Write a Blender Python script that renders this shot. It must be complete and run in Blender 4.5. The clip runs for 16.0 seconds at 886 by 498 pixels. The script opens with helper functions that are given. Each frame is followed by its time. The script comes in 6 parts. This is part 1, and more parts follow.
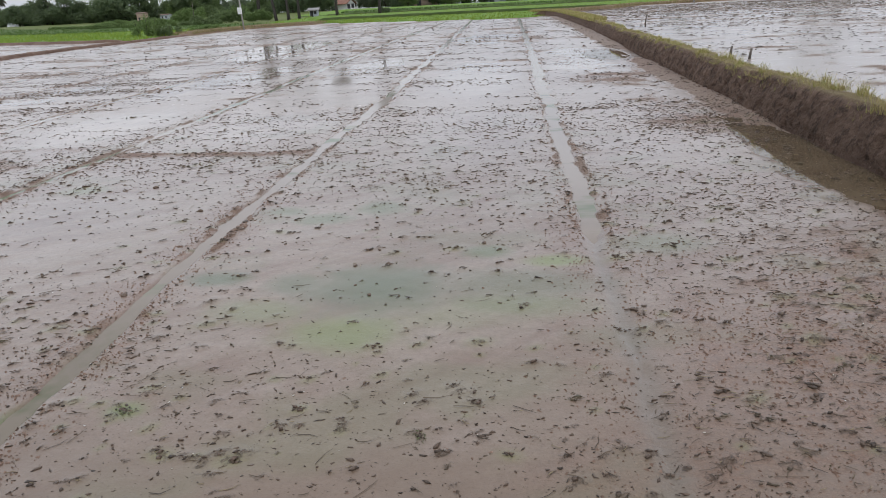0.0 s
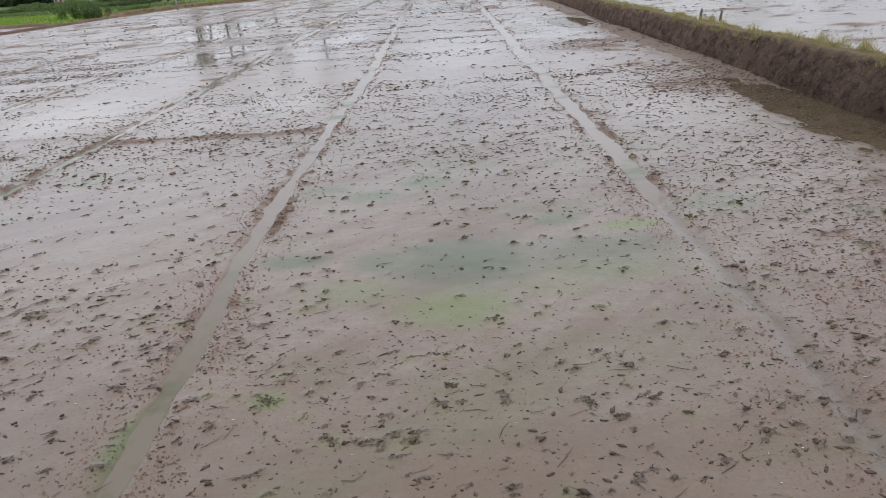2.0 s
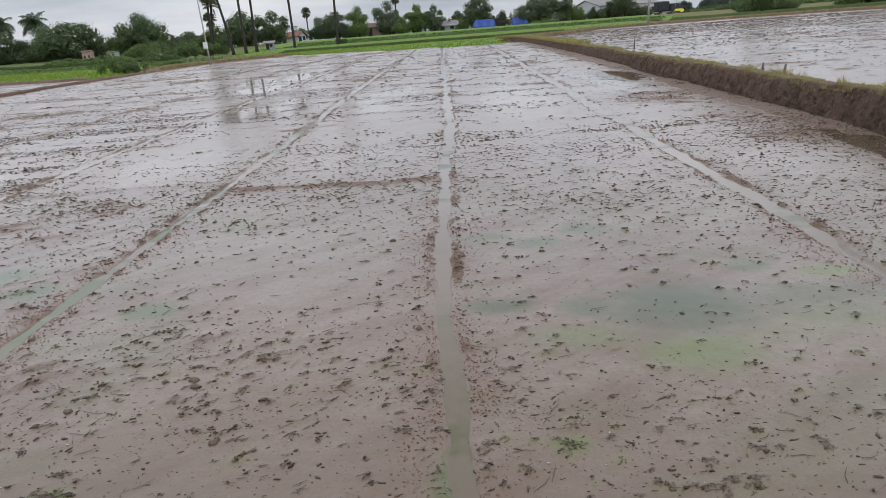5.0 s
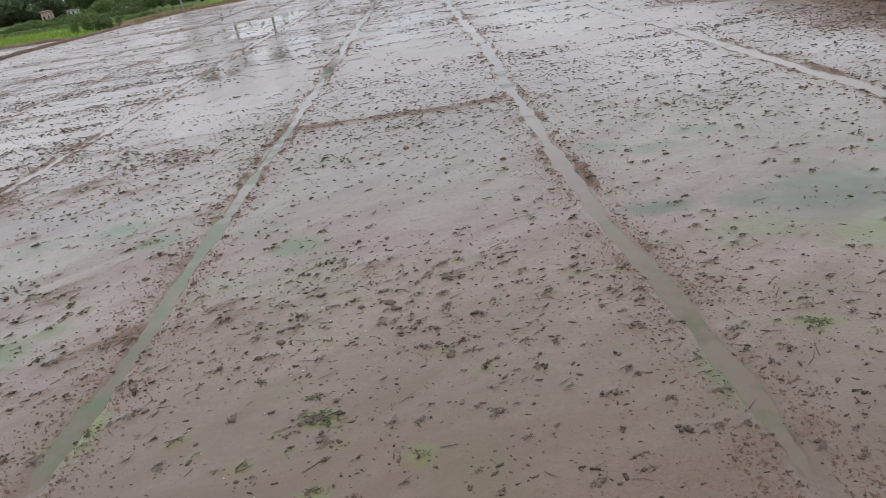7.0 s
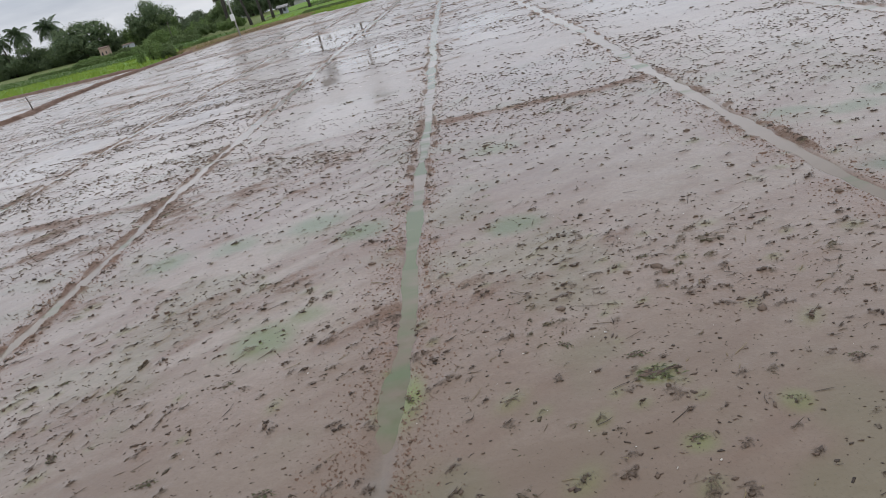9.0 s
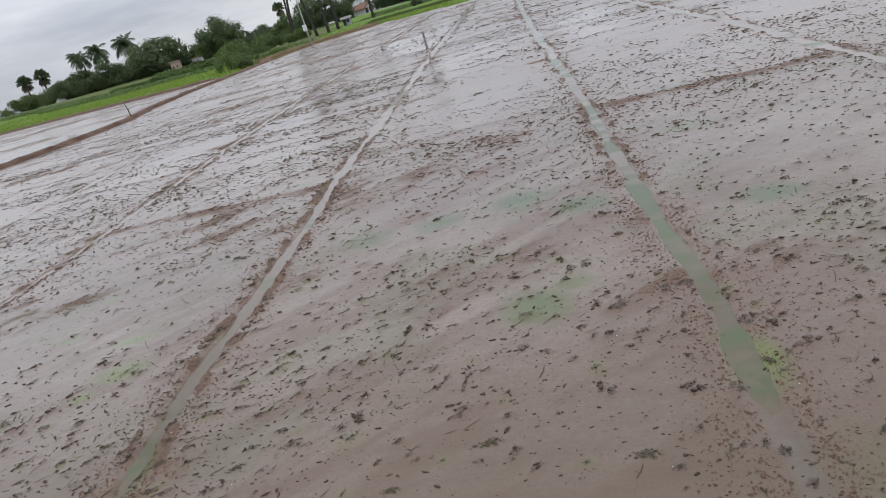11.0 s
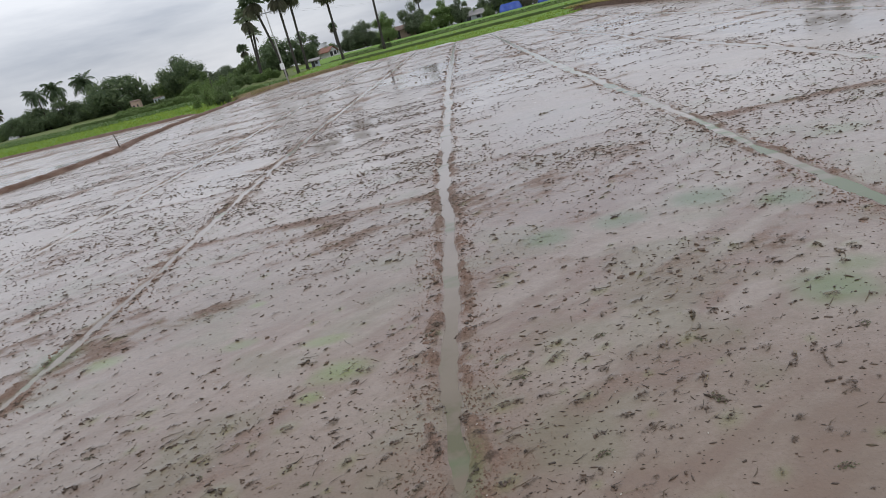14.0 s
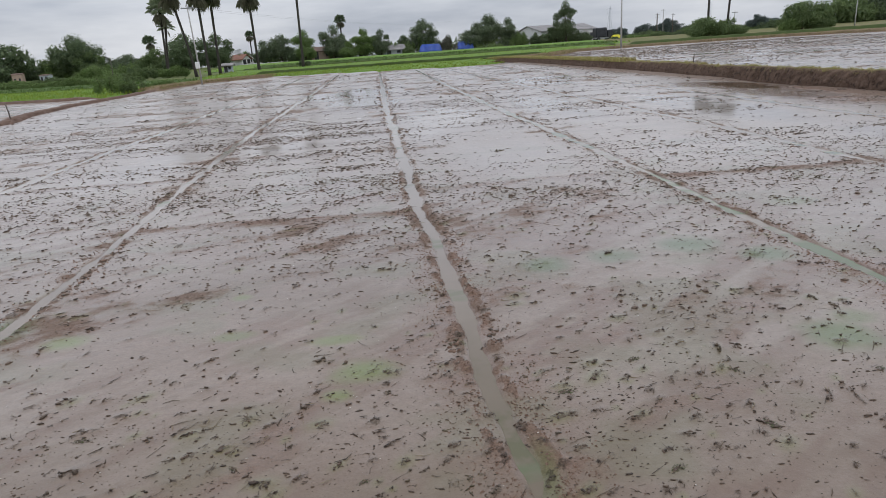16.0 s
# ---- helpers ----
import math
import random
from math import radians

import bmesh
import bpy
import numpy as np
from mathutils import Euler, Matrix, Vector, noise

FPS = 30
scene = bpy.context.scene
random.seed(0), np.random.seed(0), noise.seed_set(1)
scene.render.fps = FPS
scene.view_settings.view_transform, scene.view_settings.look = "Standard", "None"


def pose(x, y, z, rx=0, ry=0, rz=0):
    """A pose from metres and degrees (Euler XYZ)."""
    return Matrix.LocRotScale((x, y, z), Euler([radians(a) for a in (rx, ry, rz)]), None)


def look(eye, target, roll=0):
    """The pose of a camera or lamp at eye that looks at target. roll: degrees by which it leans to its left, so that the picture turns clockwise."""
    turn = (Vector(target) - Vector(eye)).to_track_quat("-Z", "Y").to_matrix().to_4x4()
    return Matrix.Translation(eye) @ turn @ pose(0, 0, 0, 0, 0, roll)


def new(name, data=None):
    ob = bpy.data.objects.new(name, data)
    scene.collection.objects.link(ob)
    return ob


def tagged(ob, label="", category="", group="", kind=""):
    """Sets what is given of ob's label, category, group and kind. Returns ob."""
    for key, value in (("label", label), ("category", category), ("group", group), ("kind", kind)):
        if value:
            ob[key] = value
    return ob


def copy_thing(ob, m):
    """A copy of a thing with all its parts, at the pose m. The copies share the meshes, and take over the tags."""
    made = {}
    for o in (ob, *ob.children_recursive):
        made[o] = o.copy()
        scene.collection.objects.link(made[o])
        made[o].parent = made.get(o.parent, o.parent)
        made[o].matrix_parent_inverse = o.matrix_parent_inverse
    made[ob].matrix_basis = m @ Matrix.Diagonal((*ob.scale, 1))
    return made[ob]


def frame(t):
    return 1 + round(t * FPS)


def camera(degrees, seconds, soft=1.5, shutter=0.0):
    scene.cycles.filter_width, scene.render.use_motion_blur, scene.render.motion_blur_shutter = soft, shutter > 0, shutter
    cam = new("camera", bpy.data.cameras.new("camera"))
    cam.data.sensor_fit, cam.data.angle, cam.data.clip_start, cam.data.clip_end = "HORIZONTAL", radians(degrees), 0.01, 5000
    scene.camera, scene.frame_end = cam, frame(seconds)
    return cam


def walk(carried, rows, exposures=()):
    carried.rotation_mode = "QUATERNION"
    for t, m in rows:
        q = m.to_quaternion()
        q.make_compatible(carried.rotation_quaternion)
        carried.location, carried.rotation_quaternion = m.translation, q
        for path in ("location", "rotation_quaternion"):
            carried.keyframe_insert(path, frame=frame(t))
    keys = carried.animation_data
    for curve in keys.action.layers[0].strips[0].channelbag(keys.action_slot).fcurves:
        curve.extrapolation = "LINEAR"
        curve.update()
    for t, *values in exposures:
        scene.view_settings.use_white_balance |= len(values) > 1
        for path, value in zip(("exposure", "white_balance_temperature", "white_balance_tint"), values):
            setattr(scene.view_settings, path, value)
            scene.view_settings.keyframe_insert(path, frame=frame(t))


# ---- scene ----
cam = camera(70.0, 16.0, soft=0.7)
PATH = [
    (0, (0.122, 0.368, 1.35), (-0.104, 2.22, 0.629), -2.9),
    (0.5, (-0.043, 0.37, 1.364), (-0.144, 2.262, 0.724), -1.6),
    (1, (-0.245, 0.356, 1.361), (-0.356, 2.241, 0.7), 0.8),
    (1.5, (-0.36, 0.359, 1.353), (-0.452, 2.217, 0.619), 0.9),
    (2, (-0.587, 0.362, 1.352), (-0.656, 2.194, 0.552), -4.4),
    (2.5, (-0.76, 0.372, 1.384), (-0.866, 2.241, 0.679), -5.5),
    (3, (-0.968, 0.349, 1.393), (-1.079, 2.231, 0.726), -8.6),
    (3.5, (-1.144, 0.354, 1.389), (-1.198, 2.249, 0.753), -6.9),
    (4, (-1.307, 0.323, 1.408), (-1.451, 2.207, 0.752), -6.4),
    (4.2, (-1.365, 0.316, 1.418), (-1.437, 2.205, 0.767), -3.9),
    (6.3, (-2.174, 0.291, 1.402), (-2.331, 2.165, 0.72), -6.0),
    (6.5, (-2.272, 0.268, 1.411), (-2.379, 2.108, 0.635), -8.1),
    (7, (-2.509, 0.271, 1.399), (-2.602, 2.083, 0.557), -9.6),
    (7.5, (-2.74, 0.295, 1.402), (-2.863, 2.07, 0.487), -12.1),
    (8, (-2.985, 0.224, 1.414), (-3.12, 2.05, 0.612), -11.3),
    (8.5, (-3.201, 0.182, 1.442), (-3.427, 2.011, 0.664), -10.9),
    (9, (-3.491, 0.186, 1.434), (-3.735, 2.006, 0.638), -14.6),
    (9.5, (-3.757, 0.198, 1.445), (-4.077, 2.057, 0.784), -14.4),
    (10, (-4.052, 0.174, 1.433), (-4.424, 1.988, 0.678), -15.1),
    (10.2, (-4.152, 0.171, 1.432), (-4.544, 1.992, 0.704), -14.2),
    (12.3, (-5.289, 0.178, 1.435), (-5.718, 1.988, 0.702), -19.8),
    (12.5, (-5.378, 0.193, 1.418), (-5.77, 2.009, 0.679), -18.5),
    (13, (-5.644, 0.123, 1.455), (-6.035, 1.953, 0.75), -17.6),
    (13.5, (-5.864, 0.14, 1.452), (-6.221, 1.991, 0.784), -18.9),
    (14, (-6.105, 0.147, 1.458), (-6.365, 2.024, 0.815), -14.5),
    (14.5, (-6.306, 0.114, 1.472), (-6.393, 2.014, 0.852), -8.3),
    (15, (-6.475, 0.106, 1.448), (-6.568, 2.016, 0.864), -6.3),
    (15.5, (-6.676, 0.13, 1.467), (-6.709, 2.032, 0.851), -2.7),
    (16, (-6.851, 0.125, 1.448), (-6.761, 2.031, 0.85), -4.1),
]
walk(cam, [(t, look(eye, target, roll)) for t, eye, target, roll in PATH],
     [(0, 0.22), (1.5, 0.22), (3, 0.17), (4.2, 0.1), (6.3, 0.12), (8, 0.16), (9.5, 0.1), (12.5, 0.03), (13.5, 0.05), (16, 0.03)])

# overcast, slightly bright towards one side; the exposure stays fixed
scene.view_settings.exposure = 0.0

# ---------------------------------------------------------------- world and sun
world = bpy.data.worlds.new("overcast_sky")
scene.world = world
world.use_nodes = True
wn, wl = world.node_tree.nodes, world.node_tree.links
wn.clear()
w_out = wn.new("ShaderNodeOutputWorld")
w_bg = wn.new("ShaderNodeBackground")
w_sky = wn.new("ShaderNodeTexSky")
w_sky.sky_type, w_sky.sun_disc = "NISHITA", False
w_sky.sun_elevation, w_sky.sun_rotation = radians(50), radians(-30)
w_sky.dust_density, w_sky.air_density = 3.0, 1.0
w_co = wn.new("ShaderNodeTexCoord")
w_map = wn.new("ShaderNodeMapping")
w_map.inputs["Scale"].default_value = (1.0, 1.0, 5.5)
w_n1 = wn.new("ShaderNodeTexNoise")
w_n1.inputs["Scale"].default_value, w_n1.inputs["Detail"].default_value = 2.6, 6.0
w_n1.inputs["Roughness"].default_value = 0.55
w_ramp = wn.new("ShaderNodeValToRGB")
w_ramp.color_ramp.elements[0].position, w_ramp.color_ramp.elements[0].color = 0.36, (0.462, 0.507, 0.594, 1)
w_ramp.color_ramp.elements[1].position, w_ramp.color_ramp.elements[1].color = 0.66, (0.79, 0.821, 0.884, 1)
# cloud gets brighter towards the zenith
w_sep = wn.new("ShaderNodeSeparateXYZ")
w_up = wn.new("ShaderNodeMapRange")
w_up.inputs["From Min"].default_value, w_up.inputs["From Max"].default_value = 0.02, 0.30
w_up.inputs["To Min"].default_value, w_up.inputs["To Max"].default_value = 0.85, 1.33
w_mul = wn.new("ShaderNodeVectorMath")
w_mul.operation = "SCALE"
w_dim = wn.new("ShaderNodeVectorMath")
w_dim.operation = "SCALE"
w_dim.inputs["Scale"].default_value = 0.1
w_mix = wn.new("ShaderNodeMix")
w_mix.data_type = "RGBA"
w_mix.inputs[0].default_value = 0.93
wl.new(w_co.outputs["Generated"], w_map.inputs["Vector"])
wl.new(w_map.outputs["Vector"], w_n1.inputs["Vector"])
wl.new(w_n1.outputs["Fac"], w_ramp.inputs["Fac"])
wl.new(w_co.outputs["Generated"], w_sep.inputs[0])
wl.new(w_sep.outputs["Z"], w_up.inputs["Value"])
wl.new(w_ramp.outputs["Color"], w_mul.inputs[0])
wl.new(w_up.outputs["Result"], w_mul.inputs["Scale"])
wl.new(w_sky.outputs["Color"], w_dim.inputs[0])
wl.new(w_dim.outputs["Vector"], w_mix.inputs["A"])
wl.new(w_mul.outputs["Vector"], w_mix.inputs["B"])
wl.new(w_mix.outputs["Result"], w_bg.inputs["Color"])
w_bg.inputs["Strength"].default_value = 1.0
wl.new(w_bg.outputs["Background"], w_out.inputs["Surface"])

sun = new("sun", bpy.data.lights.new("sun", "SUN"))
sun.data.energy, sun.data.angle, sun.data.color = 0.5, radians(25), (1.0, 0.97, 0.93)
sun.matrix_world = look((0, 0, 40), (-14, 22, 0))


# ---------------------------------------------------------------- materials
class Mat:
    """A node material with short names for what is used over and over."""

    def __init__(self, name, rough=0.8, metal=0.0, spec=0.5):
        self.m = bpy.data.materials.new(name)
        self.m.use_nodes = True
        self.t = self.m.node_tree
        self.b = self.t.nodes["Principled BSDF"]
        self.b.inputs["Roughness"].default_value = rough
        self.b.inputs["Metallic"].default_value = metal
        self.b.inputs["Specular IOR Level"].default_value = spec
        self.co = self.t.nodes.new("ShaderNodeTexCoord")

    def set(self, socket, value):
        s = self.b.inputs[socket]
        if hasattr(value, "links"):
            self.t.links.new(value, s)
        elif isinstance(value, tuple):
            s.default_value = (*value, 1.0)
        else:
            s.default_value = value
        return self

    def plug(self, value, s):
        if hasattr(value, "links"):
            self.t.links.new(value, s)
        elif isinstance(value, tuple):
            s.default_value = (*value, 1.0) if len(value) == 3 else value
        else:
            s.default_value = value

    def noise(self, scale, detail=3.0, rough=0.55, stretch=None, space="Object"):
        n = self.t.nodes.new("ShaderNodeTexNoise")
        n.inputs["Scale"].default_value, n.inputs["Detail"].default_value = scale, detail
        n.inputs["Roughness"].default_value = rough
        if stretch:
            mp = self.t.nodes.new("ShaderNodeMapping")
            mp.inputs["Scale"].default_value = stretch
            self.t.links.new(self.co.outputs[space], mp.inputs["Vector"])
            self.t.links.new(mp.outputs["Vector"], n.inputs["Vector"])
        else:
            self.t.links.new(self.co.outputs[space], n.inputs["Vector"])
        return n.outputs["Fac"]

    def attr(self, name):
        n = self.t.nodes.new("ShaderNodeAttribute")
        n.attribute_name = name
        return n.outputs["Fac"]

    def island(self):
        return self.t.nodes.new("ShaderNodeNewGeometry").outputs["Random Per Island"]

    def each(self):
        return self.t.nodes.new("ShaderNodeObjectInfo").outputs["Random"]

    def span(self, v, a, b, c=0.0, d=1.0):
        n = self.t.nodes.new("ShaderNodeMapRange")
        for i, x in enumerate((v, a, b, c, d)):
            self.plug(x, n.inputs[i])
        return n.outputs["Result"]

    def calc(self, op, a, b=0.5):
        n = self.t.nodes.new("ShaderNodeMath")
        n.operation = op
        self.plug(a, n.inputs[0])
        self.plug(b, n.inputs[1])
        return n.outputs[0]

    def mix(self, f, a, b, blend="MIX"):
        n = self.t.nodes.new("ShaderNodeMix")
        n.data_type, n.blend_type = "RGBA", blend
        self.plug(f, n.inputs[0])
        self.plug(a, n.inputs["A"])
        self.plug(b, n.inputs["B"])
        return n.outputs["Result"]

    def thin(self, colour, share=0.4):
        """Lets light through, as a leaf does."""
        tr, mx = self.t.nodes.new("ShaderNodeBsdfTranslucent"), self.t.nodes.new("ShaderNodeMixShader")
        out = self.t.nodes["Material Output"]
        self.t.links.new(colour, tr.inputs["Color"])
        mx.inputs[0].default_value = share
        self.t.links.new(self.b.outputs[0], mx.inputs[1])
        self.t.links.new(tr.outputs[0], mx.inputs[2])
        self.t.links.new(mx.outputs[0], out.inputs["Surface"])
        return self

    def bump(self, height, strength=0.5, distance=0.01):
        n = self.t.nodes.new("ShaderNodeBump")
        self.plug(strength, n.inputs["Strength"])
        n.inputs["Distance"].default_value = distance
        self.t.links.new(height, n.inputs["Height"])
        self.t.links.new(n.outputs["Normal"], self.b.inputs["Normal"])
        return self


def mud_material(name, grain=1.0):
    """Puddled paddy mud: silty film of water where 'wet' is high, grainy earth where it is low, algae where it grows."""
    k = Mat(name)
    wet, algae, red, deep = k.attr("wet"), k.attr("algae"), k.attr("red"), k.attr("deep")
    big, mid, fine = k.noise(0.55, 3), k.noise(5.0, 5, 0.6), k.noise(75.0, 4, 0.65)
    rag = k.noise(10.0, 7, 0.70, (1.0, 1.7, 1.0))
    ragged = k.calc("SUBTRACT", rag, 0.5)
    film = k.span(k.calc("ADD", wet, k.calc("MULTIPLY", ragged, 1.1)), 0.25, 0.62)
    silt = k.mix(k.span(big, 0.35, 0.65), (0.240, 0.172, 0.127), (0.265, 0.205, 0.155))
    silt = k.mix(k.span(mid, 0.40, 0.72, 0.0, 0.4), silt, (0.192, 0.130, 0.093))
    drift = k.noise(1.0, 5, 0.65, (1.1, 4.5, 1.0))
    silt = k.mix(k.span(drift, 0.45, 0.7, 0.0, 0.55), silt, (0.267, 0.219, 0.175))
    silt = k.mix(k.span(drift, 0.5, 0.28, 0.0, 0.45), silt, (0.188, 0.128, 0.093))
    drag = k.attr("drag")
    silt = k.mix(k.span(drag, 0.51, 0.66, 0.0, 0.80), silt, (0.192, 0.120, 0.086))
    silt = k.mix(k.span(drag, 0.49, 0.34, 0.0, 0.65), silt, (0.305, 0.240, 0.196))
    # silt painted paler ahead, for sky sheen the film lacks at low angles
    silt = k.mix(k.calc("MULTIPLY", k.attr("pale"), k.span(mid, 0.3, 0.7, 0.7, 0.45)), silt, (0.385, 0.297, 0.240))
    silt = k.mix(k.span(k.noise(26.0, 6, 0.7), 0.38, 0.60, 0.30, 0.0), silt, (0.125, 0.084, 0.058))
    earth = k.mix(k.span(fine, 0.35, 0.7), (0.148, 0.084, 0.058), (0.265, 0.165, 0.119))
    earth = k.mix(k.span(mid, 0.4, 0.7, 0.0, 0.5), earth, (0.205, 0.145, 0.105))
    earth = k.mix(k.span(rag, 0.50, 0.64, 0.0, 0.42), earth, (0.110, 0.068, 0.046))
    rusty = k.span(k.calc("ADD", red, k.calc("ADD", k.calc("MULTIPLY", ragged, 0.7), k.calc("MULTIPLY", k.calc("SUBTRACT", k.noise(55.0, 4, 0.7), 0.5), 0.9))), 0.12, 0.9, 0.0, 0.95)
    col = k.mix(rusty, silt, earth)
    # darker brown towards the headland and in one patch farther west
    col = k.mix(k.calc("MULTIPLY", k.attr("dark_brown"), k.span(drift, 0.35, 0.6, 0.85, 0.55)), col, (0.162, 0.114, 0.078))
    # soil that stands out of the film
    bare = k.mix(k.span(fine, 0.35, 0.65), (0.118, 0.078, 0.054), (0.208, 0.146, 0.107))
    bare = k.mix(k.span(red, 0.2, 0.8), bare, earth)
    col = k.mix(k.span(film, 0.0, 1.0, 0.62, 0.0), col, bare)
    speck = k.span(k.noise(95.0, 3, 0.75), 0.56, 0.66)
    col = k.mix(k.calc("MULTIPLY", speck, k.span(red, 0.0, 1.0, 0.12, 0.75)), col, (0.097, 0.066, 0.045))
    weed = k.mix(k.span(k.attr("tint"), 0.0, 0.4), (0.084, 0.096, 0.047), (0.108, 0.134, 0.056))
    weed = k.mix(k.span(k.attr("tint"), 0.45, 0.85), weed, (0.158, 0.192, 0.048))
    col = k.mix(k.calc("MULTIPLY", algae, k.span(mid, 0.25, 0.6, 0.88, 1.0)), col, weed)
    col = k.mix(k.calc("MULTIPLY", k.attr("slick"), k.span(mid, 0.3, 0.65, 1.0, 0.7)), col, (0.165, 0.143, 0.114))
    # matted roots and mud of the small heaps
    heap = k.span(k.calc("ADD", k.attr("mound"), k.calc("MULTIPLY", k.calc("SUBTRACT", k.noise(62.0, 5, 0.72), 0.5), 2.6)), 0.30, 0.85)
    matted = k.mix(k.span(k.noise(120.0, 3, 0.7), 0.40, 0.62), (0.050, 0.033, 0.022), (0.150, 0.106, 0.074))
    matted = k.mix(k.span(k.noise(2.4, 3, 0.65), 0.54, 0.66, 0.0, 0.5), matted, (0.115, 0.104, 0.045))
    col = k.mix(k.calc("MULTIPLY", heap, 0.75), col, matted)
    k.set("Base Color", col)
    open_film = k.calc("MULTIPLY", film, k.span(heap, 0.0, 1.0, 1.0, 0.25))
    k.set("Roughness", k.span(open_film, 0.0, 1.0, 0.65, 0.36))
    k.set("Coat Weight", k.span(open_film, 0.0, 1.0, 0.16, 1.0))
    k.set("Coat Roughness", k.calc("SUBTRACT", k.span(open_film, 0.0, 1.0, 0.40, 0.24), k.calc("MULTIPLY", deep, 0.17)))
    k.b.inputs["Coat IOR"].default_value = 1.33
    k.b.inputs["Specular IOR Level"].default_value = 0.25
    h = k.calc("ADD", k.calc("ADD", k.calc("MULTIPLY", fine, 0.6), k.calc("MULTIPLY", k.noise(22.0, 4), 1.0)), k.calc("MULTIPLY", heap, 0.7))
    k.bump(h, k.calc("SUBTRACT", k.span(open_film, 0.0, 1.0, 1.0 * grain, 0.14 * grain), k.calc("MULTIPLY", deep, 0.10)), 0.012)
    return k.m


M_MUD = mud_material("paddy_mud")


def water_material(name, a, b, rough=0.12, green=0.0):
    k = Mat(name, rough=rough)
    col = k.mix(k.span(k.noise(2.6, 5, 0.65), 0.38, 0.62), a, b)
    if green:
        # silty water painted paler with distance, for the sky it reflects at low angles
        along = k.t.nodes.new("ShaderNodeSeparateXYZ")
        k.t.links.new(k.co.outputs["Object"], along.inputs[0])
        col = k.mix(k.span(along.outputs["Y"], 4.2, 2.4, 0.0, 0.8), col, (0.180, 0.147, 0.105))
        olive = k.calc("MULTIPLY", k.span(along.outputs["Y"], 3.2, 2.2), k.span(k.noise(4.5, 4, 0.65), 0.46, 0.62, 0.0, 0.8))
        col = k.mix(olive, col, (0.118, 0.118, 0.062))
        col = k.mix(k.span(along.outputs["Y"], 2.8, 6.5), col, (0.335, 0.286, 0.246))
        col = k.mix(k.span(k.noise(1.0, 4, 0.6, (0.6, 1.7, 1.0)), 0.60 - green, 0.70 - green, 0.0, 0.75), col, (0.118, 0.160, 0.082))
    k.set("Base Color", col)
    k.b.inputs["IOR"].default_value = 1.333
    k.bump(k.noise(14.0, 2), 0.012, 0.01)
    return k.m


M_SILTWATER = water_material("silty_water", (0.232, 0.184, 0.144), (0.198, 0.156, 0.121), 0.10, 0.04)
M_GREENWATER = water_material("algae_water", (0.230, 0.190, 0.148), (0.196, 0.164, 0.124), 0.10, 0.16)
M_PUDDLE = water_material("muddy_puddle", (0.095, 0.068, 0.041), (0.130, 0.098, 0.062), 0.025)


def clod_material():
    k = Mat("wet_clod", rough=0.5, spec=0.4)
    r = k.island()
    c = k.mix(r, (0.038, 0.026, 0.018), (0.138, 0.093, 0.066))
    c = k.mix(k.span(k.noise(2.4, 3, 0.65), 0.54, 0.66, 0.0, 0.45), c, (0.092, 0.086, 0.036))
    c = k.mix(k.span(k.noise(60.0, 3), 0.45, 0.7, 0.0, 0.5), c, (0.125, 0.088, 0.062))
    k.set("Base Color", c)
    return k.bump(k.noise(160.0, 3), 0.6, 0.004).m


M_CLOD = clod_material()


def straw_material(name, a, b, c):
    k = Mat(name, rough=0.6)
    r = k.island()
    col = k.mix(k.span(r, 0.0, 0.7), a, b)
    col = k.mix(k.span(r, 0.8, 0.86), col, c)
    k.set("Base Color", k.mix(k.span(k.noise(90.0, 2), 0.4, 0.7, 0.0, 0.4), col, a))
    return k.m


M_STRAW = straw_material("rotten_straw", (0.042, 0.028, 0.019), (0.120, 0.083, 0.050), (0.26, 0.20, 0.11))
M_GRIT = straw_material("shell_grit", (0.45, 0.40, 0.34), (0.6, 0.56, 0.5), (0.72, 0.7, 0.66))
M_WEED = straw_material("mud_weed", (0.070, 0.070, 0.030), (0.110, 0.125, 0.045), (0.085, 0.060, 0.04))


def blade_material(name, dry, fresh, odd, split=0.6):
    k = Mat(name, rough=0.55, spec=0.3)
    r = k.island()
    col = k.mix(k.span(r, split - 0.3, split + 0.3), fresh, dry)
    col = k.mix(k.span(k.noise(0.5, 3), 0.5, 0.75, 0.0, 0.5), col, odd)
    return k.set("Base Color", col).thin(col, 0.3).m


M_BUNDGRASS = blade_material("bund_grass", (0.46, 0.37, 0.17), (0.31, 0.33, 0.09), (0.40, 0.33, 0.15), 0.45)
M_DRYGRASS = blade_material("dry_grass", (0.36, 0.28, 0.15), (0.24, 0.24, 0.10), (0.27, 0.20, 0.11), 0.4)
M_RICE = blade_material("young_rice", (0.27, 0.345, 0.052), (0.18, 0.280, 0.040), (0.29, 0.365, 0.07), 0.5)
M_RICEDARK = blade_material("dark_rice", (0.095, 0.155, 0.030), (0.060, 0.120, 0.022), (0.11, 0.17, 0.035), 0.5)


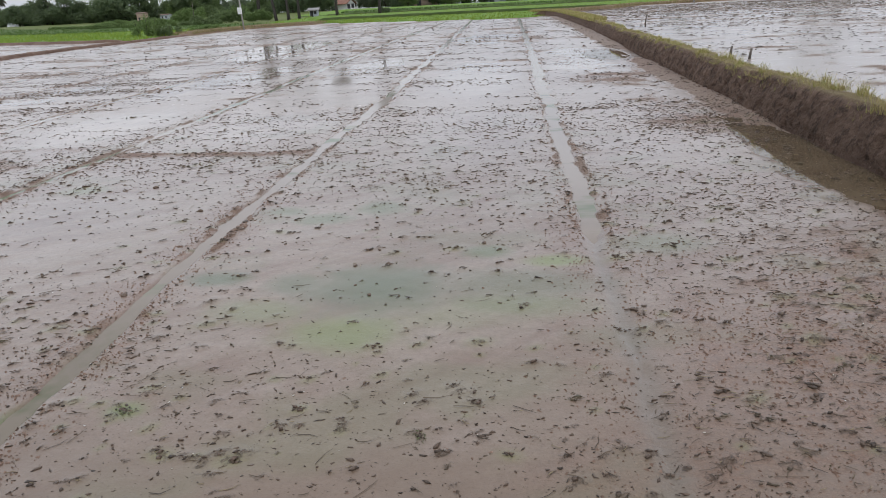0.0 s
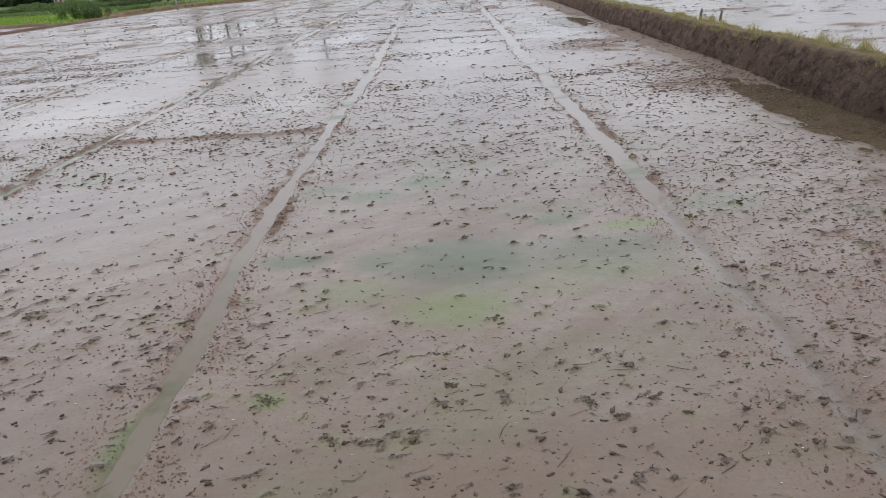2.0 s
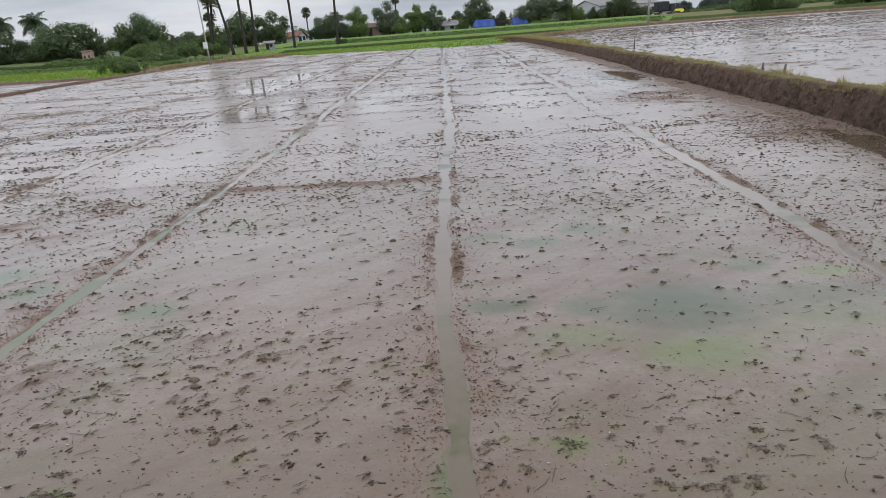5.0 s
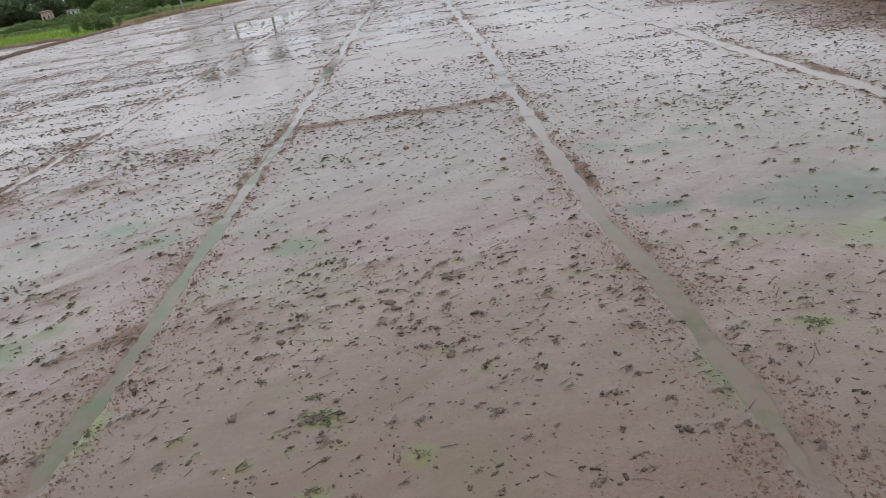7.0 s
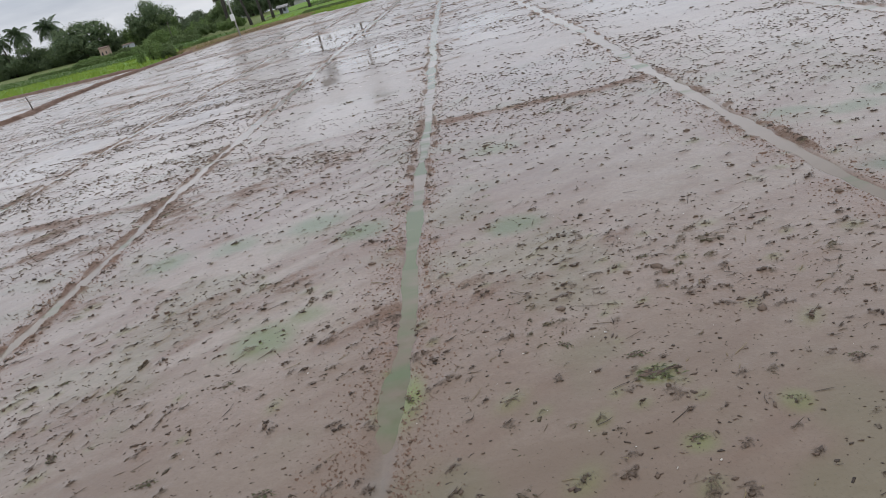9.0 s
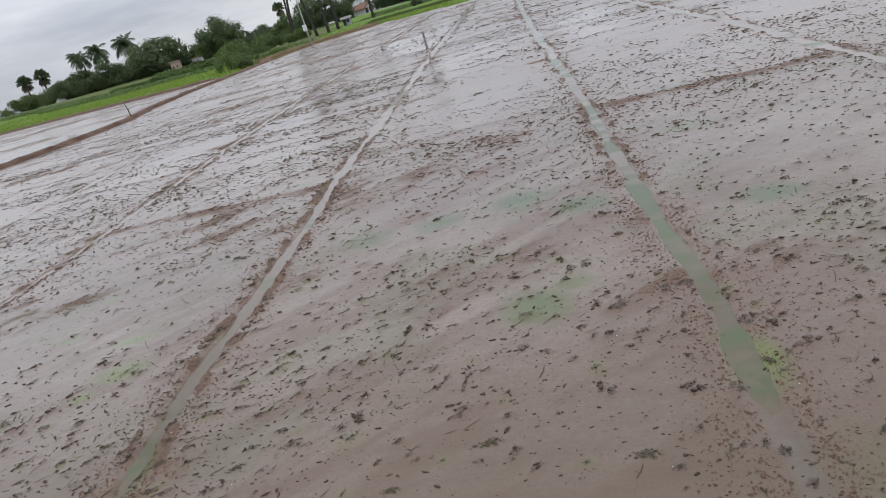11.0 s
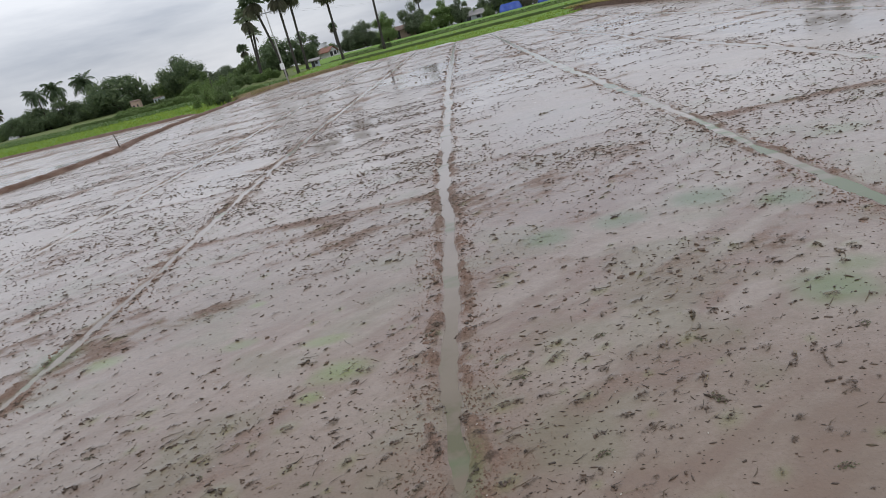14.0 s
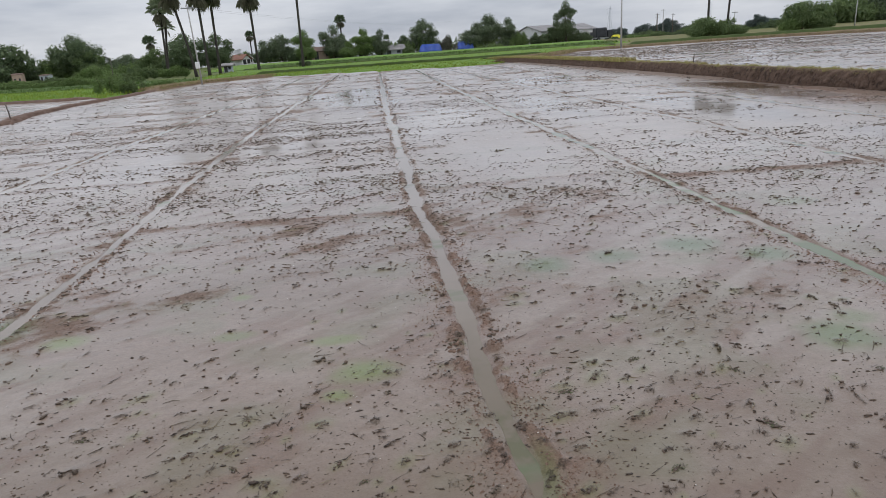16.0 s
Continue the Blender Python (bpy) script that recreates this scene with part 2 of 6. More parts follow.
def earth_material():
    k = Mat("bund_earth", rough=0.85, spec=0.25)
    mid, fine = k.noise(3.0, 5, 0.65), k.noise(38.0, 5, 0.7)
    c = k.mix(k.span(mid, 0.35, 0.68), (0.140, 0.088, 0.062), (0.250, 0.165, 0.120))
    c = k.mix(k.span(fine, 0.50, 0.74, 0.0, 0.6), c, (0.072, 0.046, 0.033))
    c = k.mix(k.span(k.noise(7.5, 6, 0.72), 0.49, 0.62, 0.0, 0.85), c, (0.055, 0.035, 0.025))
    c = k.mix(k.calc("MULTIPLY", k.attr("top"), k.span(mid, 0.3, 0.6, 0.55, 0.95)), c, (0.285, 0.222, 0.115))
    k.set("Base Color", c)
    return k.bump(k.calc("ADD", fine, k.calc("MULTIPLY", k.noise(6.0, 5), 2.2)), 1.0, 0.06).m


M_EARTH = earth_material()


def simple(name, a, b, scale=1.2, rough=0.8, bump=0.3, spec=0.4, dist=0.02):
    k = Mat(name, rough=rough, spec=spec)
    k.set("Base Color", k.mix(k.span(k.noise(scale, 5, 0.6), 0.3, 0.7), a, b))
    if bump:
        k.bump(k.noise(scale * 9, 4), bump, dist)
    return k.m


def ground_material():
    """Farmland: grass, dry stubble and bare earth in long patches."""
    k = Mat("grassy_ground", rough=0.95, spec=0.2)
    c = k.mix(k.span(k.noise(0.15, 5, 0.6), 0.3, 0.7), (0.085, 0.125, 0.036), (0.165, 0.180, 0.062))
    dry = k.mix(k.span(k.noise(0.6, 4), 0.4, 0.65), (0.270, 0.205, 0.110), (0.200, 0.140, 0.090))
    place = k.t.nodes.new("ShaderNodeSeparateXYZ")
    k.t.links.new(k.co.outputs["Object"], place.inputs[0])
    east = k.span(place.outputs["X"], 15.0, 45.0)
    c = k.mix(k.calc("MULTIPLY", east, k.span(k.noise(1.0, 4, 0.6, (0.018, 0.09, 1.0)), 0.42, 0.60, 0.0, 0.85)), c, dry)
    return k.set("Base Color", c).bump(k.noise(1.35, 4), 0.6, 0.1).m


M_GROUND = ground_material()
M_RICEBED = simple("rice_bed", (0.120, 0.220, 0.040), (0.180, 0.285, 0.055), 0.5, 0.9, 0.8, 0.2, 0.1)
M_RICEBEDDARK = simple("dark_rice_bed", (0.060, 0.105, 0.025), (0.095, 0.140, 0.035), 0.5, 0.9, 0.8, 0.2, 0.1)
M_BANK = simple("dry_bank", (0.175, 0.120, 0.085), (0.265, 0.200, 0.125), 0.8, 0.95, 0.9, 0.15, 0.08)
M_WEEDBANK = simple("weedy_dyke", (0.050, 0.075, 0.022), (0.085, 0.110, 0.038), 0.9, 0.95, 0.9, 0.15, 0.08)
M_RIDGE = simple("ridge_mud", (0.118, 0.068, 0.047), (0.205, 0.130, 0.094), 2.5, 0.75, 0.9, 0.3, 0.05)


def leaf_material(name, a, b, c):
    k = Mat(name, rough=0.6, spec=0.25)
    r = k.island()
    col = k.mix(r, a, b)
    col = k.mix(k.span(k.noise(0.6, 2), 0.45, 0.7, 0.0, 0.7), col, c)
    return k.set("Base Color", col).thin(col).m


# leaf tones are lifted a little, partly to take in distance haze
M_LEAF_DARK = leaf_material("dark_leaves", (0.100, 0.140, 0.078), (0.195, 0.250, 0.128), (0.143, 0.190, 0.098))
M_LEAF_MID = leaf_material("green_leaves", (0.120, 0.172, 0.078), (0.218, 0.282, 0.120), (0.168, 0.234, 0.096))
M_LEAF_LIGHT = leaf_material("bright_leaves", (0.137, 0.208, 0.074), (0.243, 0.330, 0.121), (0.194, 0.269, 0.096))
M_LEAF_GREY = leaf_material("greyish_twigs", (0.13, 0.13, 0.095), (0.19, 0.185, 0.14), (0.15, 0.16, 0.11))
# distance haze is painted into the leaf colours of the next two
M_LEAF_HAZE = leaf_material("haze_paled_leaves", (0.130, 0.166, 0.104), (0.212, 0.258, 0.154), (0.172, 0.216, 0.127))
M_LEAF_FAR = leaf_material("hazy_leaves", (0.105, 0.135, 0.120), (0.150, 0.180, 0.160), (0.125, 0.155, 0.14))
M_FROND = leaf_material("coconut_frond", (0.058, 0.092, 0.046), (0.125, 0.170, 0.085), (0.088, 0.124, 0.063))
M_PALM = leaf_material("palm_leaf", (0.100, 0.142, 0.079), (0.215, 0.265, 0.150), (0.158, 0.199, 0.111))
M_PALMPALE = leaf_material("pale_palm_leaf", (0.215, 0.257, 0.156), (0.372, 0.415, 0.272), (0.286, 0.329, 0.204))
M_PALMDRY = leaf_material("dry_palm_leaf", (0.173, 0.166, 0.118), (0.290, 0.276, 0.201), (0.221, 0.215, 0.152))
M_BARK = simple("bark", (0.055, 0.043, 0.034), (0.105, 0.085, 0.068), 3.0, 0.9, 0.8)
M_PALMBARK = simple("palm_bark", (0.032, 0.028, 0.025), (0.070, 0.060, 0.052), 4.0, 0.9, 0.8)
M_WHITE = simple("limewash", (0.74, 0.74, 0.74), (0.82, 0.82, 0.82), 1.5, 0.85, 0.15)
M_GREYWALL = simple("bluish_plaster", (0.34, 0.38, 0.42), (0.44, 0.47, 0.50), 1.5, 0.85, 0.15)
M_PINKWALL = simple("brick_plaster", (0.38, 0.27, 0.22), (0.46, 0.35, 0.28), 1.5, 0.85, 0.2)
M_TILE = simple("clay_tiles", (0.22, 0.105, 0.075), (0.31, 0.165, 0.12), 2.0, 0.85, 0.5)
M_BROWNROOF = simple("old_tiles", (0.16, 0.105, 0.085), (0.23, 0.16, 0.13), 2.0, 0.85, 0.5)
M_SHEET = simple("grey_sheet_roof", (0.20, 0.19, 0.19), (0.33, 0.31, 0.30), 0.7, 0.6, 0.3)
M_BLUE = simple("blue_tarpaulin", (0.022, 0.060, 0.300), (0.045, 0.105, 0.420), 1.0, 0.45, 0.5)
M_YELLOW = simple("yellow_tarpaulin", (0.55, 0.50, 0.03), (0.70, 0.65, 0.05), 1.0, 0.5, 0.4)
M_DARKTARP = simple("black_tarpaulin", (0.022, 0.024, 0.030), (0.050, 0.052, 0.060), 1.0, 0.5, 0.5)
M_CONCRETE = simple("weathered_concrete", (0.36, 0.35, 0.34), (0.50, 0.49, 0.47), 3.0, 0.85, 0.2)
M_STEEL = simple("galvanised_steel", (0.28, 0.29, 0.30), (0.36, 0.37, 0.38), 3.0, 0.45, 0.1)
M_DARK = simple("shadowed_opening", (0.03, 0.03, 0.035), (0.05, 0.05, 0.055), 2.0, 0.6, 0.0)
# pale bluish steel, with distance haze painted into its colour
M_HAZESTEEL = simple("haze_paled_steel", (0.50, 0.53, 0.57), (0.56, 0.59, 0.63), 3.0, 0.6, 0.0)
M_WOOD = simple("grey_wood", (0.10, 0.085, 0.070), (0.19, 0.165, 0.14), 6.0, 0.85, 0.4)
M_RUBBER = simple("tyre_rubber", (0.02, 0.02, 0.02), (0.035, 0.035, 0.035), 4.0, 0.8, 0.1)


# ---------------------------------------------------------------- mesh helpers
def noise2(x, y, seed=0):
    """Smooth value noise in [0, 1] on numpy arrays."""
    xi, yi = np.floor(x).astype(np.int64), np.floor(y).astype(np.int64)
    fx, fy = x - xi, y - yi
    fx, fy = fx * fx * (3 - 2 * fx), fy * fy * (3 - 2 * fy)

    def cell(i, j):
        n = (i * 374761393 + j * 668265263 + seed * 1442695041) & 0x7FFFFFFF
        n = ((n ^ (n >> 13)) * 1274126177) & 0x7FFFFFFF
        return ((n ^ (n >> 16)) & 0xFFFF) / 65535.0

    a, b, c, d = cell(xi, yi), cell(xi + 1, yi), cell(xi, yi + 1), cell(xi + 1, yi + 1)
    return (a * (1 - fx) + b * fx) * (1 - fy) + (c * (1 - fx) + d * fx) * fy


def fbm(x, y, seed=0, octaves=4, gain=0.5):
    total, amp, norm = 0.0, 1.0, 0.0
    for o in range(octaves):
        total = total + amp * noise2(x * 2 ** o + 17.3 * o, y * 2 ** o - 9.1 * o, seed + o)
        norm += amp
        amp *= gain
    return total / norm


def sstep(a, b, v):
    t = np.clip((v - a) / (b - a), 0, 1)
    return t * t * (3 - 2 * t)


def raw_mesh(name, co, faces, smooth=False, attrs=None):
    """A mesh from an (n, 3) array and an (m, k) array of corners, with float attributes per vertex."""
    co, faces = np.asarray(co, np.float32), np.asarray(faces, np.int32)
    me = bpy.data.meshes.new(name)
    m, k = faces.shape
    me.vertices.add(len(co))
    me.vertices.foreach_set("co", co.ravel())
    me.loops.add(m * k)
    me.loops.foreach_set("vertex_index", faces.ravel())
    me.polygons.add(m)
    me.polygons.foreach_set("loop_start", np.arange(0, m * k, k, dtype=np.int32))
    me.polygons.foreach_set("use_smooth", np.full(m, smooth))
    me.update(calc_edges=True)
    for key, val in (attrs or {}).items():
        me.attributes.new(key, "FLOAT", "POINT").data.foreach_set("value", np.asarray(val, np.float32).ravel())
    return me


def grid_mesh(name, X, Y, Z, smooth=True, attrs=None):
    r, c = X.shape
    i = np.arange(r * c).reshape(r, c)
    f = np.stack([i[:-1, :-1], i[:-1, 1:], i[1:, 1:], i[1:, :-1]], -1).reshape(-1, 4)
    return raw_mesh(name, np.stack([X, Y, Z], -1).reshape(-1, 3), f, smooth, attrs)


def thing(name, me, mat, label="", category="", group="", kind="", parent=None):
    ob = new(name, me)
    if not me.materials:
        me.materials.append(mat)
    if parent is not None:
        ob.parent = parent
    return tagged(ob, label, category, group, kind)


def part(name, me, mat, parent, label=""):
    return thing(name, me, mat, label, parent=parent)


# The plan behind the near rice was drawn short, and is carried outwards from the headland to its true distance and size.
HEADLAND = (-6.5, 0.1, 1.45)


LAND = ([86, 100, 107, 113, 120, 128, 136, 150, 190, 600, 2600], [86, 112, 132, 165, 230, 330, 350, 362, 480, 900, 2700])


def land_reach(y):
    """How many times farther the ground drawn at y lies."""
    return np.where(y < 86, 1.0, np.interp(y, *LAND) / np.maximum(y, 86))


def outward(x, y, z, k):
    return HEADLAND[0] + (x - HEADLAND[0]) * k, HEADLAND[1] + (y - HEADLAND[1]) * k, HEADLAND[2] + (z - HEADLAND[2]) * k


def thing_reach(x, y):
    """Palms and hedges stand in the rice; the village and its trees are a good 350 m off."""
    if y < 86 or (x > 40 and y < 113):
        return 1.0
    if y < 109:
        return float(np.interp(y, [86, 100, 105, 109], [1.0, 1.17, 1.17, 1.25]))
    if y > 210:
        return 1.5
    return (360 + 0.8 * (y - 110)) / y


def root(name, x, y, z, rz, label, category, group="", reach=0.0):
    ob = new(name)
    k = reach or thing_reach(x, y)
    ob.matrix_basis = pose(*outward(x, y, z, k), 0, 0, rz)
    ob.scale = (k, k, k)
    return tagged(ob, label, category, group)


def bm_mesh(name, bm, smooth=False):
    me = bpy.data.meshes.new(name)
    bmesh.ops.recalc_face_normals(bm, faces=bm.faces)
    bm.to_mesh(me)
    bm.free()
    for p in me.polygons:
        p.use_smooth = smooth
    return me


def box(name, x0, x1, y0, y1, z0, z1, bevel=0.0):
    bm = bmesh.new()
    bmesh.ops.create_cube(bm, size=1.0)
    bmesh.ops.scale(bm, vec=(x1 - x0, y1 - y0, z1 - z0), verts=bm.verts)
    bmesh.ops.translate(bm, vec=((x0 + x1) / 2, (y0 + y1) / 2, (z0 + z1) / 2), verts=bm.verts)
    if bevel:
        bmesh.ops.bevel(bm, geom=list(bm.edges), offset=bevel, segments=1, affect="EDGES")
    return bm_mesh(name, bm)


def tube(name, pts, radii, sides=8, smooth=True):
    """A tapered tube along points."""
    pts = [Vector(p) for p in pts]
    co, faces = [], []
    for i, p in enumerate(pts):
        d = (pts[min(i + 1, len(pts) - 1)] - pts[max(i - 1, 0)]).normalized()
        u = d.orthogonal().normalized()
        v = d.cross(u)
        for s in range(sides):
            a = 2 * math.pi * s / sides
            co.append(p + radii[i] * (math.cos(a) * u + math.sin(a) * v))
    for i in range(len(pts) - 1):
        for s in range(sides):
            t = (s + 1) % sides
            faces.append((i * sides + s, i * sides + t, (i + 1) * sides + t, (i + 1) * sides + s))
    me = bpy.data.meshes.new(name)
    me.from_pydata(co, [], faces + [tuple(range(sides))[::-1], tuple(range(len(co) - sides, len(co)))])
    for p in me.polygons:
        p.use_smooth = smooth
    return me


# ---------------------------------------------------------------- ground, fields, bunds
def far_level(x, y):
    """The land rises a little towards the village behind the fields."""
    d = np.maximum(np.maximum(-50 - x, x - 40), y - 82)
    return -0.14 + 1.35 * sstep(0, 65, d) * sstep(0, 40, y)


def build_ground():
    rr = np.concatenate([np.linspace(0, 140, 57), np.geomspace(146, 2600, 24)])
    aa = np.linspace(0, 2 * math.pi, 145)
    R, A = np.meshgrid(rr, aa, indexing="ij")
    X, Y = -10 + R * np.sin(A), 35 + R * np.cos(A)
    Z = far_level(X, Y) + 0.25 * (fbm(X / 22, Y / 22, 5) - 0.5) * sstep(110, 200, R)
    X, Y, Z = outward(X, Y, Z, land_reach(Y))
    thing("ground", grid_mesh("ground", X, Y, Z), M_GROUND, "grassy farmland running level to the horizon", "ground", kind="structure")


build_ground()

# furrow centre lines: distance ahead, place across
FURROWS = [
    [(-2, 0.60), (16, 0.60), (60, 0.57)],
    [(-2, -1.60), (2, -1.70), (3, -1.79), (5.5, -1.85), (10, -1.88), (15, -2.02), (50, -3.1), (75, -3.9)],
    [(-2, -4.05), (3.7, -4.12), (5.4, -4.18), (8, -4.25), (10.4, -4.32), (17.4, -4.6), (57, -5.45), (75, -5.8)],
    [(-2, -6.43), (1.9, -6.49), (2.75, -6.56), (3.4, -6.58), (4.6, -6.66), (6.1, -6.78), (9.9, -6.93), (17, -7.26), (57, -8.55), (75, -9.2)],
    [(-2, -9.1), (4, -9.39), (5.6, -9.48), (8.4, -9.73), (13, -10.09), (26, -10.6), (67, -12.6), (75, -13.0)],
    [(-2, -12.1), (9, -12.4), (13, -12.62), (16, -12.7), (60, -15.2), (75, -16.0)],
    [(-2, -14.9), (20, -15.6), (60, -18.4), (75, -19.4)],
]
DEPTH = [0.9, 0.95, 1.0, 1.0, 0.95, 0.85, 0.6]
HALF = [0.036, 0.031, 0.028, 0.030, 0.024, 0.032, 0.025]


def furrow_x(i, y):
    p = np.array(FURROWS[i])
    return np.interp(y, p[:, 0], p[:, 1]) + 0.085 * (fbm(np.asarray(y, float) * 0.75, np.asarray(y, float) * 0 + 3.1 * i, 40 + i, 3) - 0.5) + 0.034 * (fbm(np.asarray(y, float) * 3.1, np.asarray(y, float) * 0 + 1.7 * i, 46 + i, 2) - 0.5)


# soft rises (+) and shallow pools (-): x, y, half widths, centimetres
RISES = [
    (2.1, 8.8, 0.8, 1.8, 1.5), (1.7, 4.3, 0.7, 1.0, 0.9), (2.5, 12.6, 0.8, 2.4, 1.6), (1.5, 2.9, 0.6, 0.7, 0.7),
    (-5.3, 6.15, 0.75, 0.5, 0.9), (-5.3, 3.4, 0.28, 0.28, 0.9), (-8.2, 5.7, 1.0, 0.55, 1.4), (-8.4, 4.0, 0.7, 0.3, 1.0),
    (-3.0, 6.2, 1.1, 0.55, 0.7), (-3.0, 2.85, 0.8, 0.45, 0.7),
    (-7.5, 5.0, 0.6, 0.5, 0.9), (-6.0, 3.9, 0.4, 0.5, 0.6), (-9.9, 3.0, 0.7, 0.6, 0.8), (-11.2, 6.5, 0.9, 1.1, 0.9),
]
POOLS = [
    (-0.6, 13.5, 1.0, 4.5, -1.6), (-0.2, 7.6, 0.9, 1.9, -1.3), (1.2, 6.4, 0.4, 0.8, -0.9), (-0.6, 3.3, 0.7, 0.5, -1.0),
    (-3.2, 4.4, 0.8, 0.7, -1.2), (-3.0, 8.2, 1.0, 1.2, -1.5), (-5.4, 4.6, 0.9, 0.6, -1.3), (-5.4, 8.6, 0.9, 1.6, -1.5),
    (-8.1, 7.8, 0.9, 1.4, -1.5), (-7.6, 3.2, 0.6, 0.4, -0.6), (-4.9, 2.8, 0.45, 0.4, -0.8), (1.6, 14.5, 1.0, 2.2, -1.5),
    (-6.0, 15.0, 1.2, 3.0, -1.6), (-3.3, 15.5, 1.0, 4.0, -1.3), (-9.0, 12.0, 0.8, 3.0, -0.4), (-11.0, 10.0, 0.8, 2.0, -1.4),
    (1.7, 18.5, 1.0, 1.4, -1.6), (-1.0, 27.0, 2.0, 5.0, -1.4), (-9.0, 27.0, 2.5, 5.0, -1.4),
    (-6.5, 12.0, 0.45, 0.8, -1.6), (-8.0, 21.5, 1.6, 3.0, -1.6), (1.9, 16.8, 0.7, 1.6, -1.6),
]
# algae: x, y, half widths, strength, how yellow
ALGAE_EAST = [
    (-0.58, 3.3, 0.36, 0.27, 1, 0.05), (-0.64, 2.82, 0.24, 0.16, 0.80, 0.76), (0.12, 3.34, 0.4, 0.17, 0.62, 0.15), (0.1, 3.12, 0.34, 0.13, 0.62, 0.62), (-0.25, 3.0, 0.28, 0.13, 0.4, 0.7), (-1.02, 3.32, 0.16, 0.12, 0.8, 0.1), (-1.1, 3.02, 0.24, 0.12, 0.55, 0.7), (-1.5, 3.4, 0.16, 0.09, 1, 0.1),
    (-0.83, 4.66, 0.168, 0.144, 0.786, 0.4), (-1.54, 4.6, 0.168, 0.096, 0.715, 0.4), (-1.2, 4.42, 0.192, 0.108, 0.786, 0.4), (-0.04, 3.8, 0.132, 0.096, 0.858, 0.4),
    (0.35, 3.64, 0.156, 0.072, 0.858, 0.9), (-1.74, 2.02, 0.06, 0.16, 0.85, 0.5), (-1.32, 2.2, 0.072, 0.048, 0.858, 0.7), (-3.51, 3.6, 0.156, 0.12, 1, 0.4),
    (-4.5, 4.03, 0.156, 0.132, 1, 0.4), (-4.9, 4.35, 0.192, 0.168, 1, 0.4), (-3.56, 5.27, 0.204, 0.12, 0.643, 0.6),
]
ALGAE_WEST = [
    (-3.12, 2.03, 0.055, 0.045, 0.75, 0.8), (-4.05, 2.15, 0.072, 0.144, 1, 1), (-4.82, 2.80, 0.14, 0.14, 1.0, 0.55), (-4.64, 2.98, 0.10, 0.08, 0.7, 0.6),
    (-5.98, 4.18, 0.156, 0.156, 0.929, 0.4), (-5.47, 4.24, 0.156, 0.12, 0.858, 0.4), (-7.14, 2.89, 0.125, 0.10, 0.9, 0.8), (-7.32, 3.27, 0.12, 0.06, 0.8, 0.8), (-8.0, 4.06, 0.06, 0.05, 0.8, 0.8), (-6.46, 1.98, 0.05, 0.16, 0.55, 0.6),
    (-7.25, 2.68, 0.06, 0.045, 0.858, 0.85), (-8.88, 3.56, 0.11, 0.075, 0.858, 0.85), (-7.90, 3.44, 0.10, 0.06, 0.7, 0.7), (-9.38, 3.8, 0.144, 0.204, 0.858, 0.4),
    (-3.09, 1.68, 0.045, 0.036, 0.6, 0.8), (-2.76, 1.79, 0.045, 0.045, 0.6, 0.8), (0.95, 3.9, 0.24, 0.144, 0.572, 0.4),
]
# rougher reddish patches where the film of water is broken: x, y, half widths, strength
BROWN_EAST = [
    (1.95, 3.1, 0.85, 1.1, 1.0), (1.5, 2.1, 1.0, 0.7, 1.0), (1.2, 1.7, 0.8, 0.4, 0.9), (2.0, 4.9, 0.5, 0.9, 0.6), (1.9, 9.5, 0.7, 1.6, 0.6), (1.6, 12.4, 0.9, 1.4, 0.9), (2.2, 8.0, 0.7, 1.3, 0.9), (2.6, 15.0, 0.5, 3.0, 0.8), (-3.1, 6.1, 1.0, 0.5, 0.6), (-5.3, 6.1, 0.75, 0.42, 0.7), (-1.3, 2.3, 0.5, 0.4, 0.5), (0.92, 2.7, 0.16, 0.9, 0.8), (0.38, 2.6, 0.12, 0.8, 0.5), (-2.6, 2.5, 0.6, 0.5, 0.5), (-2.0, 1.5, 0.55, 0.35, 0.8), (1.4, 2.6, 0.8, 0.6, 1.0), (0.75, 2.0, 0.5, 0.4, 0.9), (2.0, 2.3, 0.7, 0.6, 1.0), (0.45, 1.85, 0.5, 0.35, 0.8),
]
BROWN_WEST = [
    (-4.9, 2.2, 0.9, 0.4, 0.5), (-3.6, 2.3, 0.5, 0.5, 0.5), (-6.1, 5.0, 0.7, 0.7, 0.75), (-5.8, 6.6, 0.9, 0.6, 0.55), (-6.2, 4.0, 0.5, 0.5, 0.7), (-5.6, 3.35, 0.35, 0.3, 0.5), (-7.4, 2.0, 0.9, 0.4, 0.5), (-8.4, 5.4, 1.3, 0.7, 0.55), (-10.2, 4.6, 1.2, 0.9, 0.55), (-8.3, 4.2, 1.3, 0.6, 0.6), (-8.2, 3.4, 1.2, 0.6, 0.5), (-5.4, 4.9, 0.8, 0.6, 0.45), (-5.9, 6.6, 0.7, 0.5, 0.5), (-11.5, 7.2, 1.6, 1.1, 0.55), (-8.8, 7.6, 1.1, 0.5, 0.4), (-12.5, 10.5, 1.5, 1.2, 0.5),
]
# small scarps left by the levelling board: from x, to x, ahead, drop in centimetres
SCARPS = [(-4.1, -1.95, 6.72, 0.75), (-9.5, -6.8, 6.2, 0.5), (-6.7, -4.3, 7.1, 0.25), (-12.4, -9.7, 9.0, 0.4)]


def furrow_fade(i, y):
    """Furrows run out in smeared mud towards the near headland."""
    a, b = [(3.4, 4.8), (1.1, 1.9), (1.4, 2.3), (1.4, 2.3), (1.8, 2.8), (1.2, 2.0), (1.2, 2.0)][i]
    low = 0.34 if i == 0 else 0.12
    return low * sstep(1.0, 1.6, y) + (1 - low) * sstep(a, b, y)


